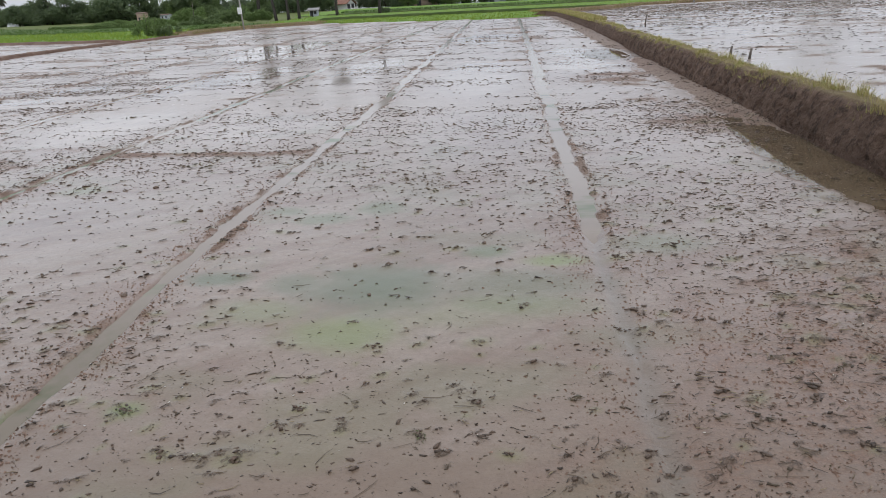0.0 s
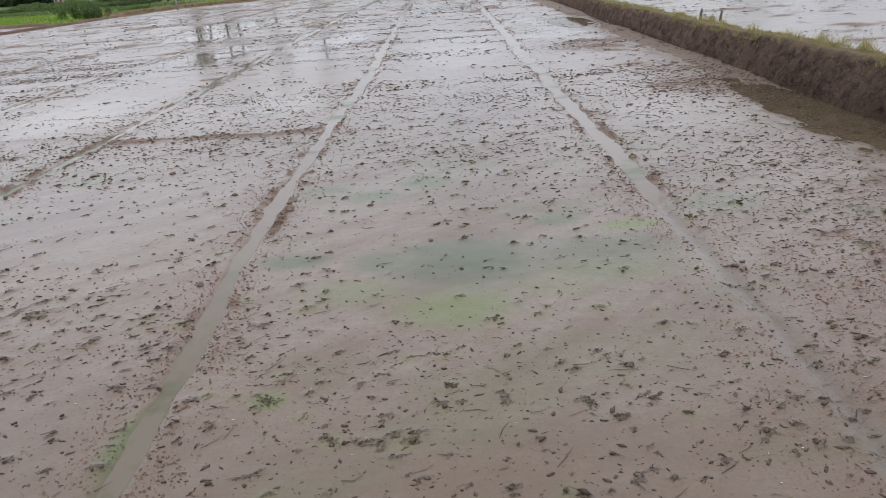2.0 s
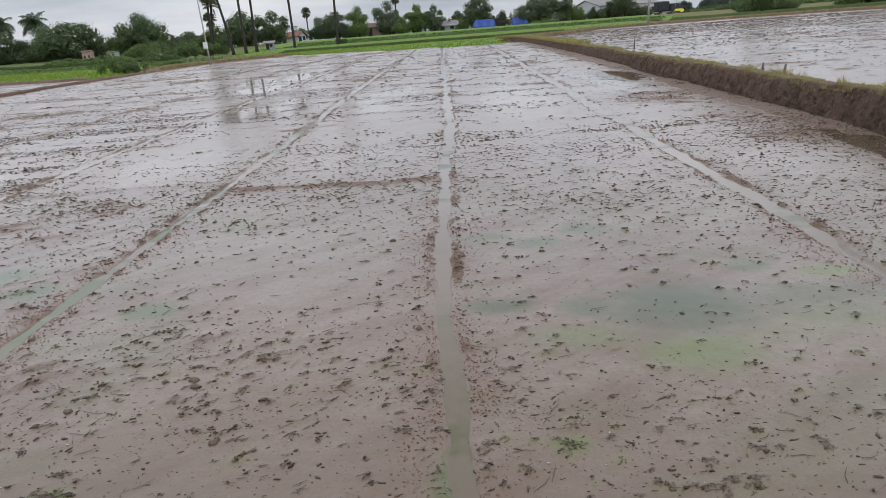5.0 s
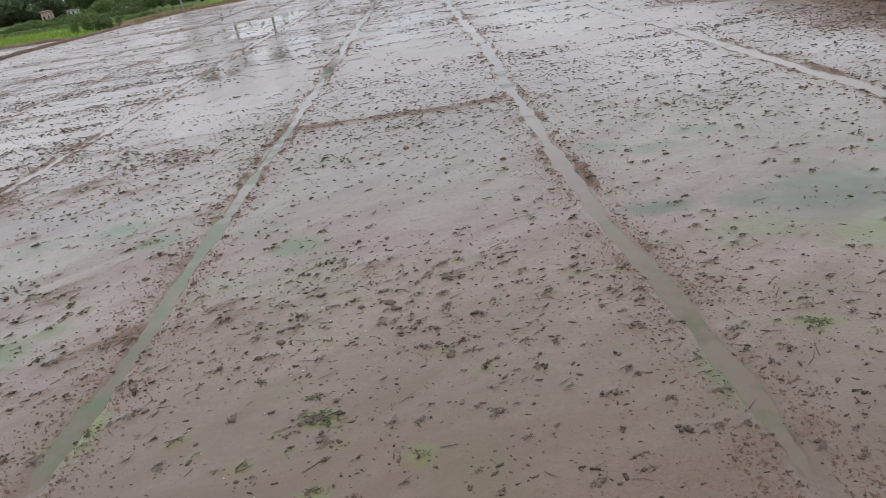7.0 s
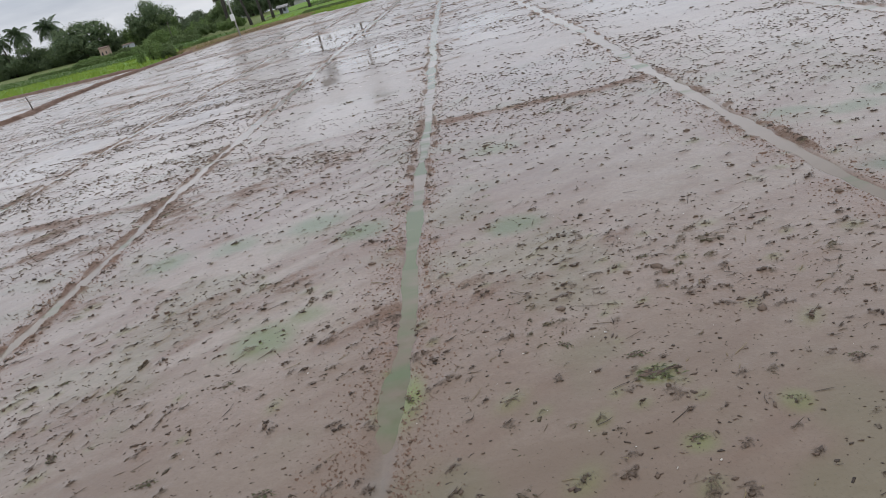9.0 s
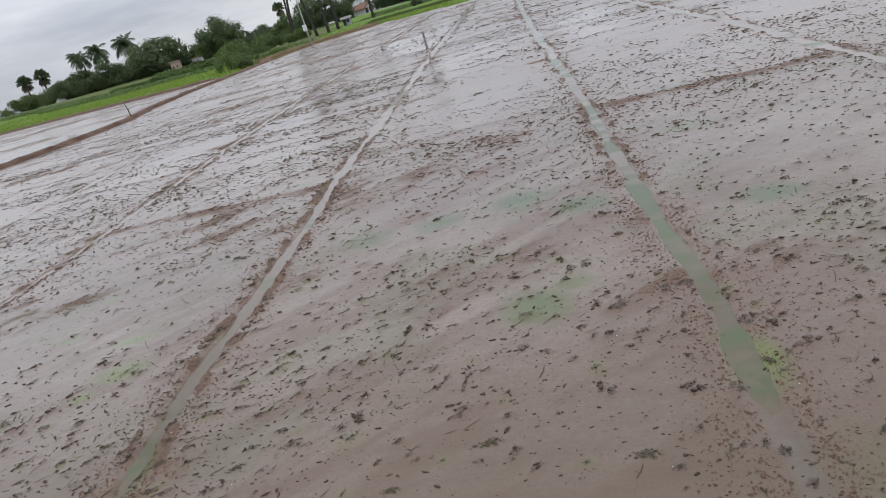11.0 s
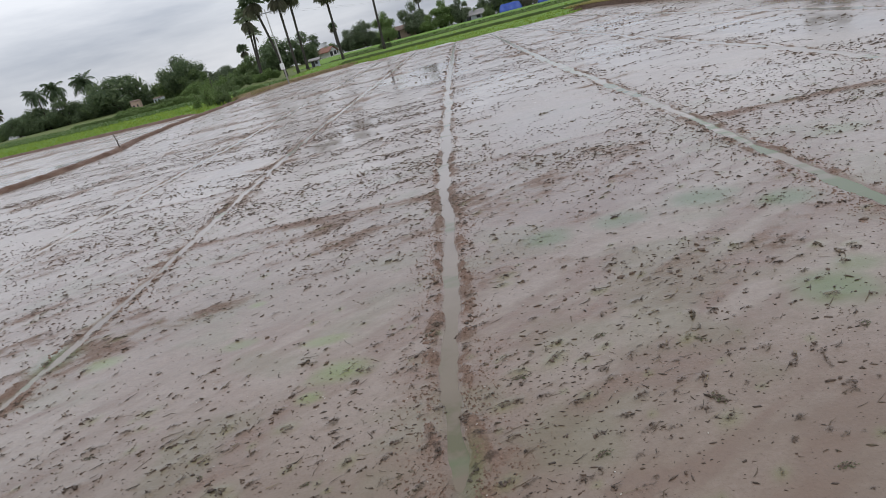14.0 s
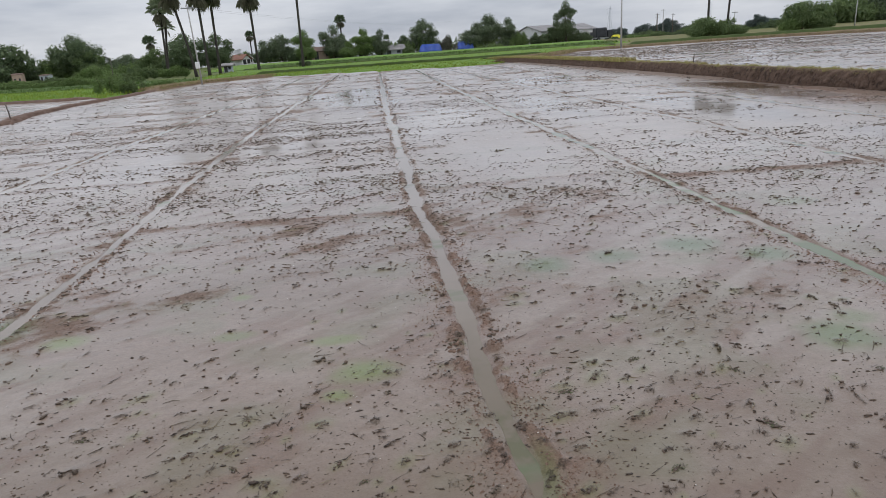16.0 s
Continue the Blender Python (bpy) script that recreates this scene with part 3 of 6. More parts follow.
def scarp_place(x, y, x0, x1, ys):
    """Distance past a scarp, and how far a point lies between its ends."""
    yy = y - ys - 0.16 * (fbm(x / 0.8, x * 0 + ys, 13, 3) - 0.5) * 2
    return yy, sstep(x0 - 0.15, x0 + 0.2, x) * (1 - sstep(x1 - 0.2, x1 + 0.15, x))


def smear(x, y):
    u, v = 0.80 * x + 0.60 * y, 0.80 * y - 0.60 * x
    return (fbm(u / 0.60, v / 0.15, 19, 4, 0.55) - 0.5) * (1 - sstep(5.5, 9, y)) * (0.35 + 0.65 * sstep(-3.5, -6.5, x))


def soil(x, y):
    """Height of the soil over the water level, metres, with how far each point belongs to a furrow's banks and to its channel."""
    far = sstep(6, 30, y)
    h = 0.0125 * (fbm(x / 0.9, y / 0.75, 1, 4) - 0.5) + 0.010 * (fbm(x / 0.22, y / 0.22, 2, 3) - 0.5)
    h = h + 0.004 * (fbm(x / 0.06, y / 0.06, 3, 2) - 0.5) * (1 - far)
    streak = fbm(x / 3.4, y / 0.55, 7, 4, 0.6) - 0.5
    h = h + (0.009 + 0.025 * far) * streak - 0.0028
    for rx, ry, wx, wy, cm in RISES + POOLS:
        wob = 1 + 0.55 * (fbm(x / 0.35 + rx, y / 0.35 + ry, 11, 3) - 0.5) * 2
        q = ((x - rx) / wx) ** 2 + ((y - ry) / wy) ** 2
        h = h + 0.0032 * cm * np.exp(-q * 1.3 * wob)
    for x0, x1, ys, cm in SCARPS:
        yy, inside = scarp_place(x, y, x0, x1, ys)
        h = h + 0.0085 * cm * inside * (sstep(-0.35, -0.05, yy) * (1 - sstep(-0.05, 0.05, yy)) - 0.7 * sstep(0.02, 0.08, yy) * (1 - sstep(0.5, 1.4, yy)))
    # soft smears dragged slantwise over the near mud
    h = h + 0.015 * smear(x, y)
    bank, chan = np.zeros_like(x), np.zeros_like(x)
    for i in range(len(FURROWS)):
        fade = furrow_fade(i, y)
        d = x - furrow_x(i, y)
        lump = sstep(0.38, 0.72, fbm(x / 0.09 + 9 * i, y / 0.13, 21 + i, 4, 0.6)) * (0.3 + sstep(0.30, 0.6, fbm(x / 0.5 + 3 * i, y / 0.8, 25 + i, 2)))
        side = np.where(d > 0, 1.0, 0.9)
        near = np.exp(-((np.abs(d) - HALF[i] - 0.055) / 0.040) ** 2) * side * fade * ((0.55 if i in (3, 4) else 0.25) + (0.45 if i in (3, 4) else 0.75) * sstep(2.4, 4.8, y))
        wide = np.exp(-(np.abs(d) / (HALF[i] + 0.30)) ** 2) * sstep(1.0, 1.6, y)
        h = h + DEPTH[i] * ((0.022 if i in (3, 4) else 0.018) * near * (0.04 + 1.2 * lump) * (1 - 0.3 * sstep(3.5, 7, y)) * (1 - 0.6 * far) + 0.0025 * wide)
        bank = np.maximum(bank, DEPTH[i] * (1 - 0.4 * sstep(3.5, 8, y)) * np.maximum(near * (0.08 + (0.8 if i in (3, 4) else 0.5) * lump), (0.34 + (0.58 if i == 3 else 0.40) * (1 - sstep(4.5, 8.0, y))) * wide * sstep(0.30, 0.60, fbm(x / 0.35, y / 0.5, 61 + i, 4, 0.6))))
        wid = HALF[i] * (0.10 + 1.9 * fbm(y * 2.6, y * 0 + 7 * i, 31, 4, 0.6)) * (0.76 + 0.24 * sstep(2.5, 5, y)) * (1 + 0.55 * sstep(4.5, 15, y))
        chan = np.maximum(chan, min(1.0, DEPTH[i] + 0.25) * np.exp(-(d / (wid * 1.3)) ** 2) * fade * (0.62 + 0.8 * fbm(x / 0.06, y / 0.10, 33 + i, 3)))
    # the foot of the bund
    h = h + 0.05 * sstep(2.35, 2.95, x - 0.012 * y) * (1 - np.exp(-((y - 6.1) / 1.6) ** 4) - np.exp(-((y - 17) / 2.0) ** 4))
    return h, bank, chan


def mud_attrs(X, Y, h, bank, chan):
    wet = 1 - sstep(-0.003, 0.0135 - 0.0075 * sstep(6.5, 13, Y), h + 0.003 * (fbm(X / 0.16, Y / 0.1, 15, 4) - 0.5))
    wet = np.maximum(wet, chan)
    algae, tint, share = np.zeros_like(X), np.zeros_like(X), np.zeros_like(X)
    for ax, ay, wx, wy, s, yellow in ALGAE_EAST + ALGAE_WEST:
        wob = 0.45 + 1.1 * fbm(X / 0.13 + ax, Y / 0.10 + ay, 71, 4, 0.6)
        a = s * np.exp(-((((X - ax) / wx) ** 2 + ((Y - ay) / wy) ** 2) * wob * 0.75) ** 1.7)
        tint, share = tint + yellow * a * a, share + a * a
        algae = np.maximum(algae, a)
    tint = tint / np.maximum(share, 1e-6)
    weak = 0.26 * sstep(0.54, 0.74, fbm(X / 0.55, Y / 0.4, 77, 3)) * sstep(0.3, 1, wet) * (1 - sstep(6, 12, Y))
    tint = np.where(weak > algae, 0.5, tint)
    algae = np.maximum(algae, weak)
    slick = np.zeros_like(X)
    for i in range(5):
        d = X - furrow_x(i, Y) + 0.02 * (fbm(X / 0.2, Y / 0.2, 57, 3) - 0.5)
        slick = np.maximum(slick, np.exp(-(d / (HALF[i] * (1.5 if i == 0 else 1.6) * (0.6 + 0.8 * fbm(Y * 2.2, Y * 0 + 3 * i, 59, 3)))) ** 2) * (1 - furrow_fade(i, Y)) * sstep(0.7, 1.5, Y))
    wet = np.maximum(wet, slick)
    still = np.zeros_like(X)
    for px, py, wx, wy, cm in POOLS:
        still = np.maximum(still, np.exp(-(((X - px) / wx) ** 2 + ((Y - py) / wy) ** 2)))
    brown = np.zeros_like(X)
    for cx, cy, wx, wy, s in BROWN_EAST + BROWN_WEST:
        rag = 0.5 + 1.0 * fbm(X / 0.3 + cx, Y / 0.2 + cy, 87, 4, 0.6)
        brown = np.maximum(brown, s * np.exp(-(((X - cx) / wx) ** 2 + ((Y - cy) / wy) ** 2) * rag))
    streak = 0.60 * sstep(0.46, 0.66, fbm(X / 3.0, Y / 0.42, 89, 4, 0.62)) * sstep(6, 12, Y) * (0.55 + 0.45 * sstep(-4, -9, X))
    brown = np.maximum(brown, streak)
    for x0, x1, ys, cm in SCARPS:
        yy, inside = scarp_place(X, Y, x0, x1, ys)
        brown = np.maximum(brown, min(1.0, 0.55 + cm) * inside * sstep(-0.55, -0.05, yy) * (1 - sstep(-0.04, 0.05, yy)))
    drag = sstep(0.02, 0.17, smear(X, Y))
    brown = np.maximum(brown, 0.60 * drag)
    brown = np.maximum(brown, (1 - sstep(1.5, 2.7, Y)) * (0.10 + 0.5 * fbm(X / 0.5, Y / 0.35, 95, 4, 0.6)))
    wet = wet * (1 - 0.55 * brown)
    red = np.clip(np.maximum(np.maximum(bank, brown), np.maximum(0.32 * (1.0 - sstep(0.15, 0.75, wet)), 0.42 * sstep(0.46, 0.70, fbm(X / 0.42, Y / 0.26, 83, 4, 0.6)) * sstep(0.38, 0.62, fbm(X / 1.1, Y / 0.7, 81, 4, 0.6)))), 0, 1)
    # pale puts the brightness of low-angle sky sheen into the colour ahead
    return {"pale": sstep(4.5, 9.0, Y), "drag": 0.5 + 1.9 * smear(X, Y), "dark_brown": (1 - sstep(1.5, 3.2, Y)) * (0.45 + 1.1 * fbm(X / 1.2, Y / 0.8, 97, 3)) + 0.75 * np.exp(-((X + 8.0) / 1.5) ** 2 - ((Y - 4.4) / 1.3) ** 2) * sstep(0.3, 0.6, fbm(X / 0.7, Y / 0.35, 98, 4, 0.6)), "slick": slick, "deep": np.maximum(sstep(0.3, 0.75, still) * sstep(-0.002, 0.006, -h), 0.25 * sstep(0.002, 0.008, -h) * sstep(6, 11, Y)), "wet": wet, "algae": algae, "tint": tint, "red": red}


def mud_top(x, y):
    h, bank, chan = soil(x, y)
    return 0.5 * (h + np.sqrt(h * h + 0.0035 ** 2)) - 0.038 * chan, h, bank, chan


def clod_density(x, y):
    """How thickly the litter lies: in drifts, on the rises, little in the pools."""
    _, h, bank, chan = mud_top(x, y)
    drift = sstep(0.40, 0.66, fbm(x / 1.1, y / 0.7, 81, 4, 0.6))
    fine = sstep(0.35, 0.6, fbm(x / 0.28, y / 0.2, 83, 3))
    band = sstep(0.47, 0.62, fbm(x / 2.6, y / 0.42, 89, 4, 0.62))
    d = 0.24 + 0.14 * (1 - sstep(1.8, 2.8, y)) - 0.10 * sstep(6, 10, y) + 0.40 * drift * fine + 0.30 * sstep(0.001, 0.010, h) + sstep(6, 10, y) * (0.85 * band - 0.16)
    for cx, cy, wx, wy, s in CLUSTERS:
        d = d + s * np.exp(-(((x - cx) / wx) ** 2 + ((y - cy) / wy) ** 2))
    d = d * (1 - 0.5 * sstep(0.001, 0.009, -h))
    return d * (1 - sstep(0.25, 0.5, chan))


CLUSTERS = [
    (1.7, 3.0, 0.8, 1.1, 0.8), (1.5, 2.1, 1.0, 0.7, 0.7), (1.7, 4.5, 0.7, 0.9, 0.5), (0.0, 2.0, 1.6, 0.5, 0.35), (-0.9, 2.5, 0.8, 0.4, 0.3), (-0.5, 5.4, 1.0, 0.5, 0.3), (-3.2, 3.0, 0.6, 0.5, 1.0),
    (-2.9, 6.0, 1.0, 0.5, 0.35), (-1.55, 2.6, 0.3, 0.4, 0.7), (-1.0, 2.2, 0.7, 0.3, 0.6), (-3.0, 2.85, 0.7, 0.4, 0.9), (-2.45, 2.6, 0.5, 0.4, 0.7),
    (-5.35, 3.35, 0.35, 0.3, 1.0), (-4.8, 2.5, 0.7, 0.35, 0.7), (-3.6, 2.6, 0.5, 0.3, 0.8), (-5.9, 2.2, 0.9, 0.4, 0.7), (-7.5, 2.4, 0.9, 0.5, 0.8), (-6.2, 2.6, 0.5, 0.3, 0.6),
    (-6.8, 12.4, 0.35, 0.5, 0.9), (2.1, 8.3, 0.5, 1.2, 0.7), (1.7, 12.4, 0.6, 1.3, 0.7), (2.2, 7.2, 0.4, 0.8, 0.5), (-5.3, 6.15, 0.55, 0.35, 0.9), (-5.4, 3.38, 0.4, 0.25, 0.7),
]


def heap_axes(size):
    """Half length and half width of a small heap, metres."""
    return 0.010 + 0.027 * size, 0.0065 + 0.012 * size


def plan_heaps():
    """Small heaps of mud, roots and stalks over the near part of the field: x, y, size, turn, and a chance number each."""
    rng = np.random.default_rng(799)
    n = 12500
    x, y = rng.uniform(-10.8, 2.85, n), rng.uniform(1.15, 8.0, n)
    keep = rng.uniform(0, 1, n) < clod_density(x, y) * (1 - 0.45 * sstep(4.5, 8, y))
    x, y = x[keep], y[keep]
    n = len(x)
    size = rng.uniform(0.10, 1, n) ** 1.9 * np.where(rng.uniform(0, 1, n) < 0.1, 1.35, 1.0)
    return x, y, size, 0.30 + 0.38 * sstep(-1.0, -4.5, x) + rng.normal(0, 0.33, n), rng.uniform(0, 1, n)


HEAPS = plan_heaps()


def build_mud_field():
    xs = np.concatenate([-24.5 + np.cumsum(np.linspace(0.16, 0.05, 60)), np.arange(-18.1, -11.0, 0.05), np.arange(-11.0, -9.8, 0.038), np.arange(-9.8, 2.9, 0.0205), np.arange(2.9, 3.3, 0.038)] + [np.arange(a - 0.22, a + 0.22, 0.0135) for a in (0.60, -1.82, -4.13, -6.62, -9.39, -12.42, -12.66)])
    xs = np.unique(np.round(np.concatenate([xs[xs < 3.3], [3.3, 3.5]]), 3))
    xs = xs[np.concatenate([[True], np.diff(xs) > 0.006])]
    ys, y = [], -1.5
    while y < 76:
        ys.append(y)
        y += 0.10 if y < 1.0 else 0.0145 + 0.0010 * y * y
    # the columns of the mesh run along with the furrows
    order = list(range(len(FURROWS)))[::-1]
    line = lambda i, y: float(np.interp(y, [p[0] for p in FURROWS[i]], [p[1] for p in FURROWS[i]]))
    ref = [-24.5] + [line(i, 4.0) for i in order] + [3.5]
    X = np.stack([np.interp(xs, ref, [-28.5] + [line(i, v) for i in order] + [3.5]) for v in ys])
    Y = np.repeat(np.array(ys)[:, None], len(xs), 1)
    h, bank, chan = soil(X, Y)
    q = 0.0035
    Z = 0.5 * (h + np.sqrt(h * h + q * q)) - 0.038 * chan + 0.0045 * (fbm(X / 0.14, Y / 0.10, 17, 3) - 0.5) * (1 - sstep(8, 14, Y))
    outside = sstep(0.0, 0.6, Y - far_edge(X)) + sstep(0.0, 0.6, west_edge(Y) - X)
    Z = Z - 0.12 * np.clip(outside, 0, 1)
    for px, py, wx, wy in ((2.60, 6.0, 0.27, 1.6), (2.35, 17.2, 0.40, 1.3)):
        wob = 0.15 + 1.9 * fbm(X / 0.16, Y / 0.28, 93, 5, 0.62)
        Z = Z - 0.05 * np.exp(-((((X - px) / wx) ** 2 + ((Y - py) / wy) ** 2) * wob) ** 1.6)
    mound, weedy = np.zeros_like(X), np.zeros_like(X)
    ya = np.array(ys)
    for hx, hy, size, turn, green in zip(*HEAPS):
        a, b = heap_axes(size)
        r = 2.2 * a if green < 0.88 else 4.0 * a
        i0, i1 = np.searchsorted(ya, (hy - r, hy + r))
        j0, j1 = np.searchsorted(X[(i0 + i1) // 2], (hx - r, hx + r))
        dx, dy = X[i0:i1, j0:j1] - hx, Y[i0:i1, j0:j1] - hy
        u, w = dx * math.cos(turn) + dy * math.sin(turn), dy * math.cos(turn) - dx * math.sin(turn)
        bump = np.exp(-((u / a) ** 2 + (w / b) ** 2))
        mound[i0:i1, j0:j1] = np.maximum(mound[i0:i1, j0:j1], bump)
        Z[i0:i1, j0:j1] += (0.003 + 0.006 * size) * bump
        if green > 0.88:
            weedy[i0:i1, j0:j1] = np.maximum(weedy[i0:i1, j0:j1], 0.42 * np.exp(-((u / (1.8 * a)) ** 2 + (w / (2.2 * b)) ** 2)))
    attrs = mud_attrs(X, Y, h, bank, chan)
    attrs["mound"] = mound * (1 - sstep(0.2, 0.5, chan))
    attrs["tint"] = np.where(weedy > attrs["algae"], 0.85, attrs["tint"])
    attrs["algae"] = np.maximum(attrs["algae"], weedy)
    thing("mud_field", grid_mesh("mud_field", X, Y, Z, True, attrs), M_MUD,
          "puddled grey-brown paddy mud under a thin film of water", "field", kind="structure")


def far_edge(x):
    return np.interp(x, [-30, -24, -20, -12, -5, 0, 4], [66, 66, 72, 66, 60, 57.5, 60]) + 0.5 * np.sin(np.asarray(x) * 0.9)


def west_edge(y):
    return np.interp(y, [0, 14, 17.4, 20, 24, 28, 34, 43, 57, 66], [-22.5, -22.2, -21.6, -20.9, -21.0, -22.4, -23.6, -24.3, -26.0, -27])


build_mud_field()


def side_field(name, x0, x1, y0, y1, nx, ny, z, seed, label, edge=None):
    xs, ys = np.linspace(x0, x1, nx), y0 + (y1 - y0) * np.linspace(0, 1, ny) ** 1.5
    X, Y = np.meshgrid(xs, ys)
    h = (0.018 + 0.050 * sstep(15, 40, Y)) * (fbm(X / 6.0, Y / (0.45 + 0.25 * sstep(15, 30, Y)), seed, 4, 0.6) - 0.5) + 0.022 * (fbm(X / 0.5, Y / 0.4, seed + 5, 3) - 0.5) - 0.002
    Z = z + 0.5 * (h + np.sqrt(h * h + 0.004 ** 2))
    if edge is not None:
        Z = Z - 0.25 * edge(X, Y)
    wet = 1 - sstep(-0.003, 0.009, h)
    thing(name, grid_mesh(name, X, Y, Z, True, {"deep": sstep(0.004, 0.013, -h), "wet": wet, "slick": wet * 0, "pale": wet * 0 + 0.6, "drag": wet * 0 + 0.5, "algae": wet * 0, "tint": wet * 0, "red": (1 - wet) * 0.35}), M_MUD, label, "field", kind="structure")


def east_cut(X, Y):
    return sstep(0, 0.8, X - np.interp(Y, [0, 40, 60, 70, 82], [60, 52, 46, 43, 38])) + sstep(0, 0.6, Y - 81.5)


def west_cut(X, Y):
    return sstep(0, 0.5, Y - np.interp(X, [-75, -56, -45, -34, -28, -26, -22], [60, 55, 51, 46, 43.0, 43.5, 46])) + sstep(0, 0.4, X - west_edge(Y) - 0.1)


side_field("neighbour_field_east", 3.6, 62, 1, 83, 190, 340, 0.19, 101, "flooded brown paddy beyond the grassy bund", east_cut)
side_field("neighbour_field_west", -75, -20.5, 4, 57, 220, 180, -0.01, 131, "flooded paddy beyond the low mud ridge", west_cut)


# water standing in the furrows
def build_furrow_water():
    for i in range(6):
        ys = np.concatenate([np.arange(1.0, 12, 0.12), np.arange(12, 57, 0.7)])
        cx = furrow_x(i, ys)
        s = np.linspace(-1, 1, 5)
        X = cx[:, None] + (HALF[i] + 0.11) * s[None, :]
        Y = np.repeat(ys[:, None], 5, 1)
        Z = -0.0075 + 0.005 * sstep(5, 9, Y) - 0.05 * (1 - sstep(0.3, 0.75, furrow_fade(i, Y)))
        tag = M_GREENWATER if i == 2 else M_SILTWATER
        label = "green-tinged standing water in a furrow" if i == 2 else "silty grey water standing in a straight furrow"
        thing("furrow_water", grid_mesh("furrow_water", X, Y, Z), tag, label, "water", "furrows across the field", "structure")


build_furrow_water()


def pool(name, cx, cy, rx, ry, z, label):
    a = np.linspace(0, 2 * math.pi, 49)[:-1]
    co = [(cx, cy, z)] + [(cx + rx * math.cos(t), cy + ry * math.sin(t), z) for t in a]
    me = bpy.data.meshes.new(name)
    me.from_pydata(co, [], [(0, 1 + k, 1 + (k + 1) % 48) for k in range(48)])
    thing(name, me, M_PUDDLE, label, "water", kind="structure")


pool("puddle", 2.62, 6.0, 0.56, 2.3, -0.006, "dark brown puddle at the foot of the bund")
pool("puddle", 2.35, 17.2, 0.66, 2.0, -0.006, "small dark puddle farther along the bund")


def sweep_bank(name, pts, left, right, height, step, mat, label, seed, rough=0.05, base_left=0.0, base_right=0.0, category="bund", levels=14, crown=(0.42, 0.26, 0.45, 0.6), fine=0.0):
    """A bank of earth along a line: left and right half widths at the foot, with a lumpy skin."""
    p = np.array(pts, float)
    seg = np.concatenate([[0], np.cumsum(np.hypot(*np.diff(p[:, :2], axis=0).T))])
    n = max(3, int(seg[-1] / step))
    s = np.linspace(0, seg[-1], n) if not fine else np.concatenate([np.arange(0, 24, fine), np.arange(24, seg[-1], step)])
    n = len(s)
    cx, cy = np.interp(s, seg, p[:, 0]), np.interp(s, seg, p[:, 1])
    tx, ty = np.gradient(cx, s), np.gradient(cy, s)
    ln = np.hypot(tx, ty)
    nx_, ny_ = ty / ln, -tx / ln
    u = np.linspace(0, 1, levels)
    off = np.interp(u, [0, 0.38, 0.44, 0.62, 0.68, 1.0], [-left, -left * crown[0], -left * crown[1], right * crown[2], right * crown[3], right])
    lift = np.interp(u, [0, 0.38, 0.44, 0.62, 0.68, 1.0], [0, 0.90, 1.0, 1.0, 0.88, 0])
    S, O = np.meshgrid(s, off, indexing="ij")
    L = np.repeat(lift[None, :], n, 0)
    U = np.repeat(u[None, :], n, 0)
    wave = (0.92 + 0.16 * fbm(S / 2.2, S * 0 + seed, seed, 3)) * sstep(0, 1.5, S) * sstep(0, 1.5, seg[-1] - S)
    lump = fbm(S / 0.35, U * 3.2, seed + 3, 4, 0.6) - 0.5
    big = fbm(S / 1.3, U * 2.0, seed + 5, 3) - 0.5
    O = O + rough * (1.5 * lump + 1.4 * big) * (0.4 + 0.6 * np.sin(np.pi * U))
    if fine:
        crag = np.abs(fbm(S / 0.16, U * 9.0, seed + 7, 4, 0.65) - 0.5)
        O = O + (0.16 * crag - 0.045) * np.sin(np.pi * np.clip(U * 2.2, 0, 1)) - 0.03 * (fbm(S / 0.5, U * 2.5, seed + 9, 3) - 0.5)
    X = cx[:, None] + nx_[:, None] * O
    Y = cy[:, None] + ny_[:, None] * O
    base = base_left + (base_right - base_left) * sstep(0.3, 0.8, U) - 0.05
    Z = base + (height - base) * L * wave + rough * 0.9 * lump * np.sin(np.pi * U)
    X, Y, Z = outward(X, Y, Z, land_reach(Y))
    top = sstep(0.40, 0.46, U) * (1 - sstep(0.62, 0.7, U))
    return thing(name, grid_mesh(name, X, Y, Z, True, {"top": top}), mat, label, category, kind="structure")


BUND = [(3.00, -1), (3.14, 3), (3.17, 8), (3.24, 12), (3.45, 19), (3.75, 30), (3.85, 45), (3.75, 56), (3.2, 60.5), (1.6, 61.5)]
sweep_bank("bund", BUND, 0.32, 0.44, 0.41, 0.12, M_EARTH, "steep cut-earth bund with a grassy crown between two paddies", 201, 0.034, 0.0, 0.19, levels=40, crown=(0.52, 0.38, 0.16, 0.30), fine=0.032)
sweep_bank("mud_ridge", [(-22.4, 8), (-22.1, 14), (-21.6, 17.4), (-20.9, 20), (-21.0, 24), (-22.4, 28), (-23.6, 34), (-24.3, 43), (-25.4, 52)],
           0.38, 0.34, 0.13, 0.1, M_RIDGE, "low ridge of reddish mud between flooded plots", 221, 0.10, levels=24, fine=0.05)
sweep_bank("field_bank", [(-25.2, 49), (-26.0, 55), (-26.0, 61), (-24.5, 66.5), (-20.5, 72)], 0.8, 1.0, 0.30, 0.15, M_BANK,
           "dry brown bank along the edge of the field", 231, 0.10)
sweep_bank("field_bank", [(2.0, 61.8), (5.0, 62.0), (9, 66), (14, 79), (22, 82), (34, 82), (40, 80), (44.5, 69), (50, 52), (60, 30)], 0.9, 1.0, 0.48, 0.2, M_BANK,
           "dry grassy bank around the neighbouring paddy", 241, 0.12, 0.15, 0.1)
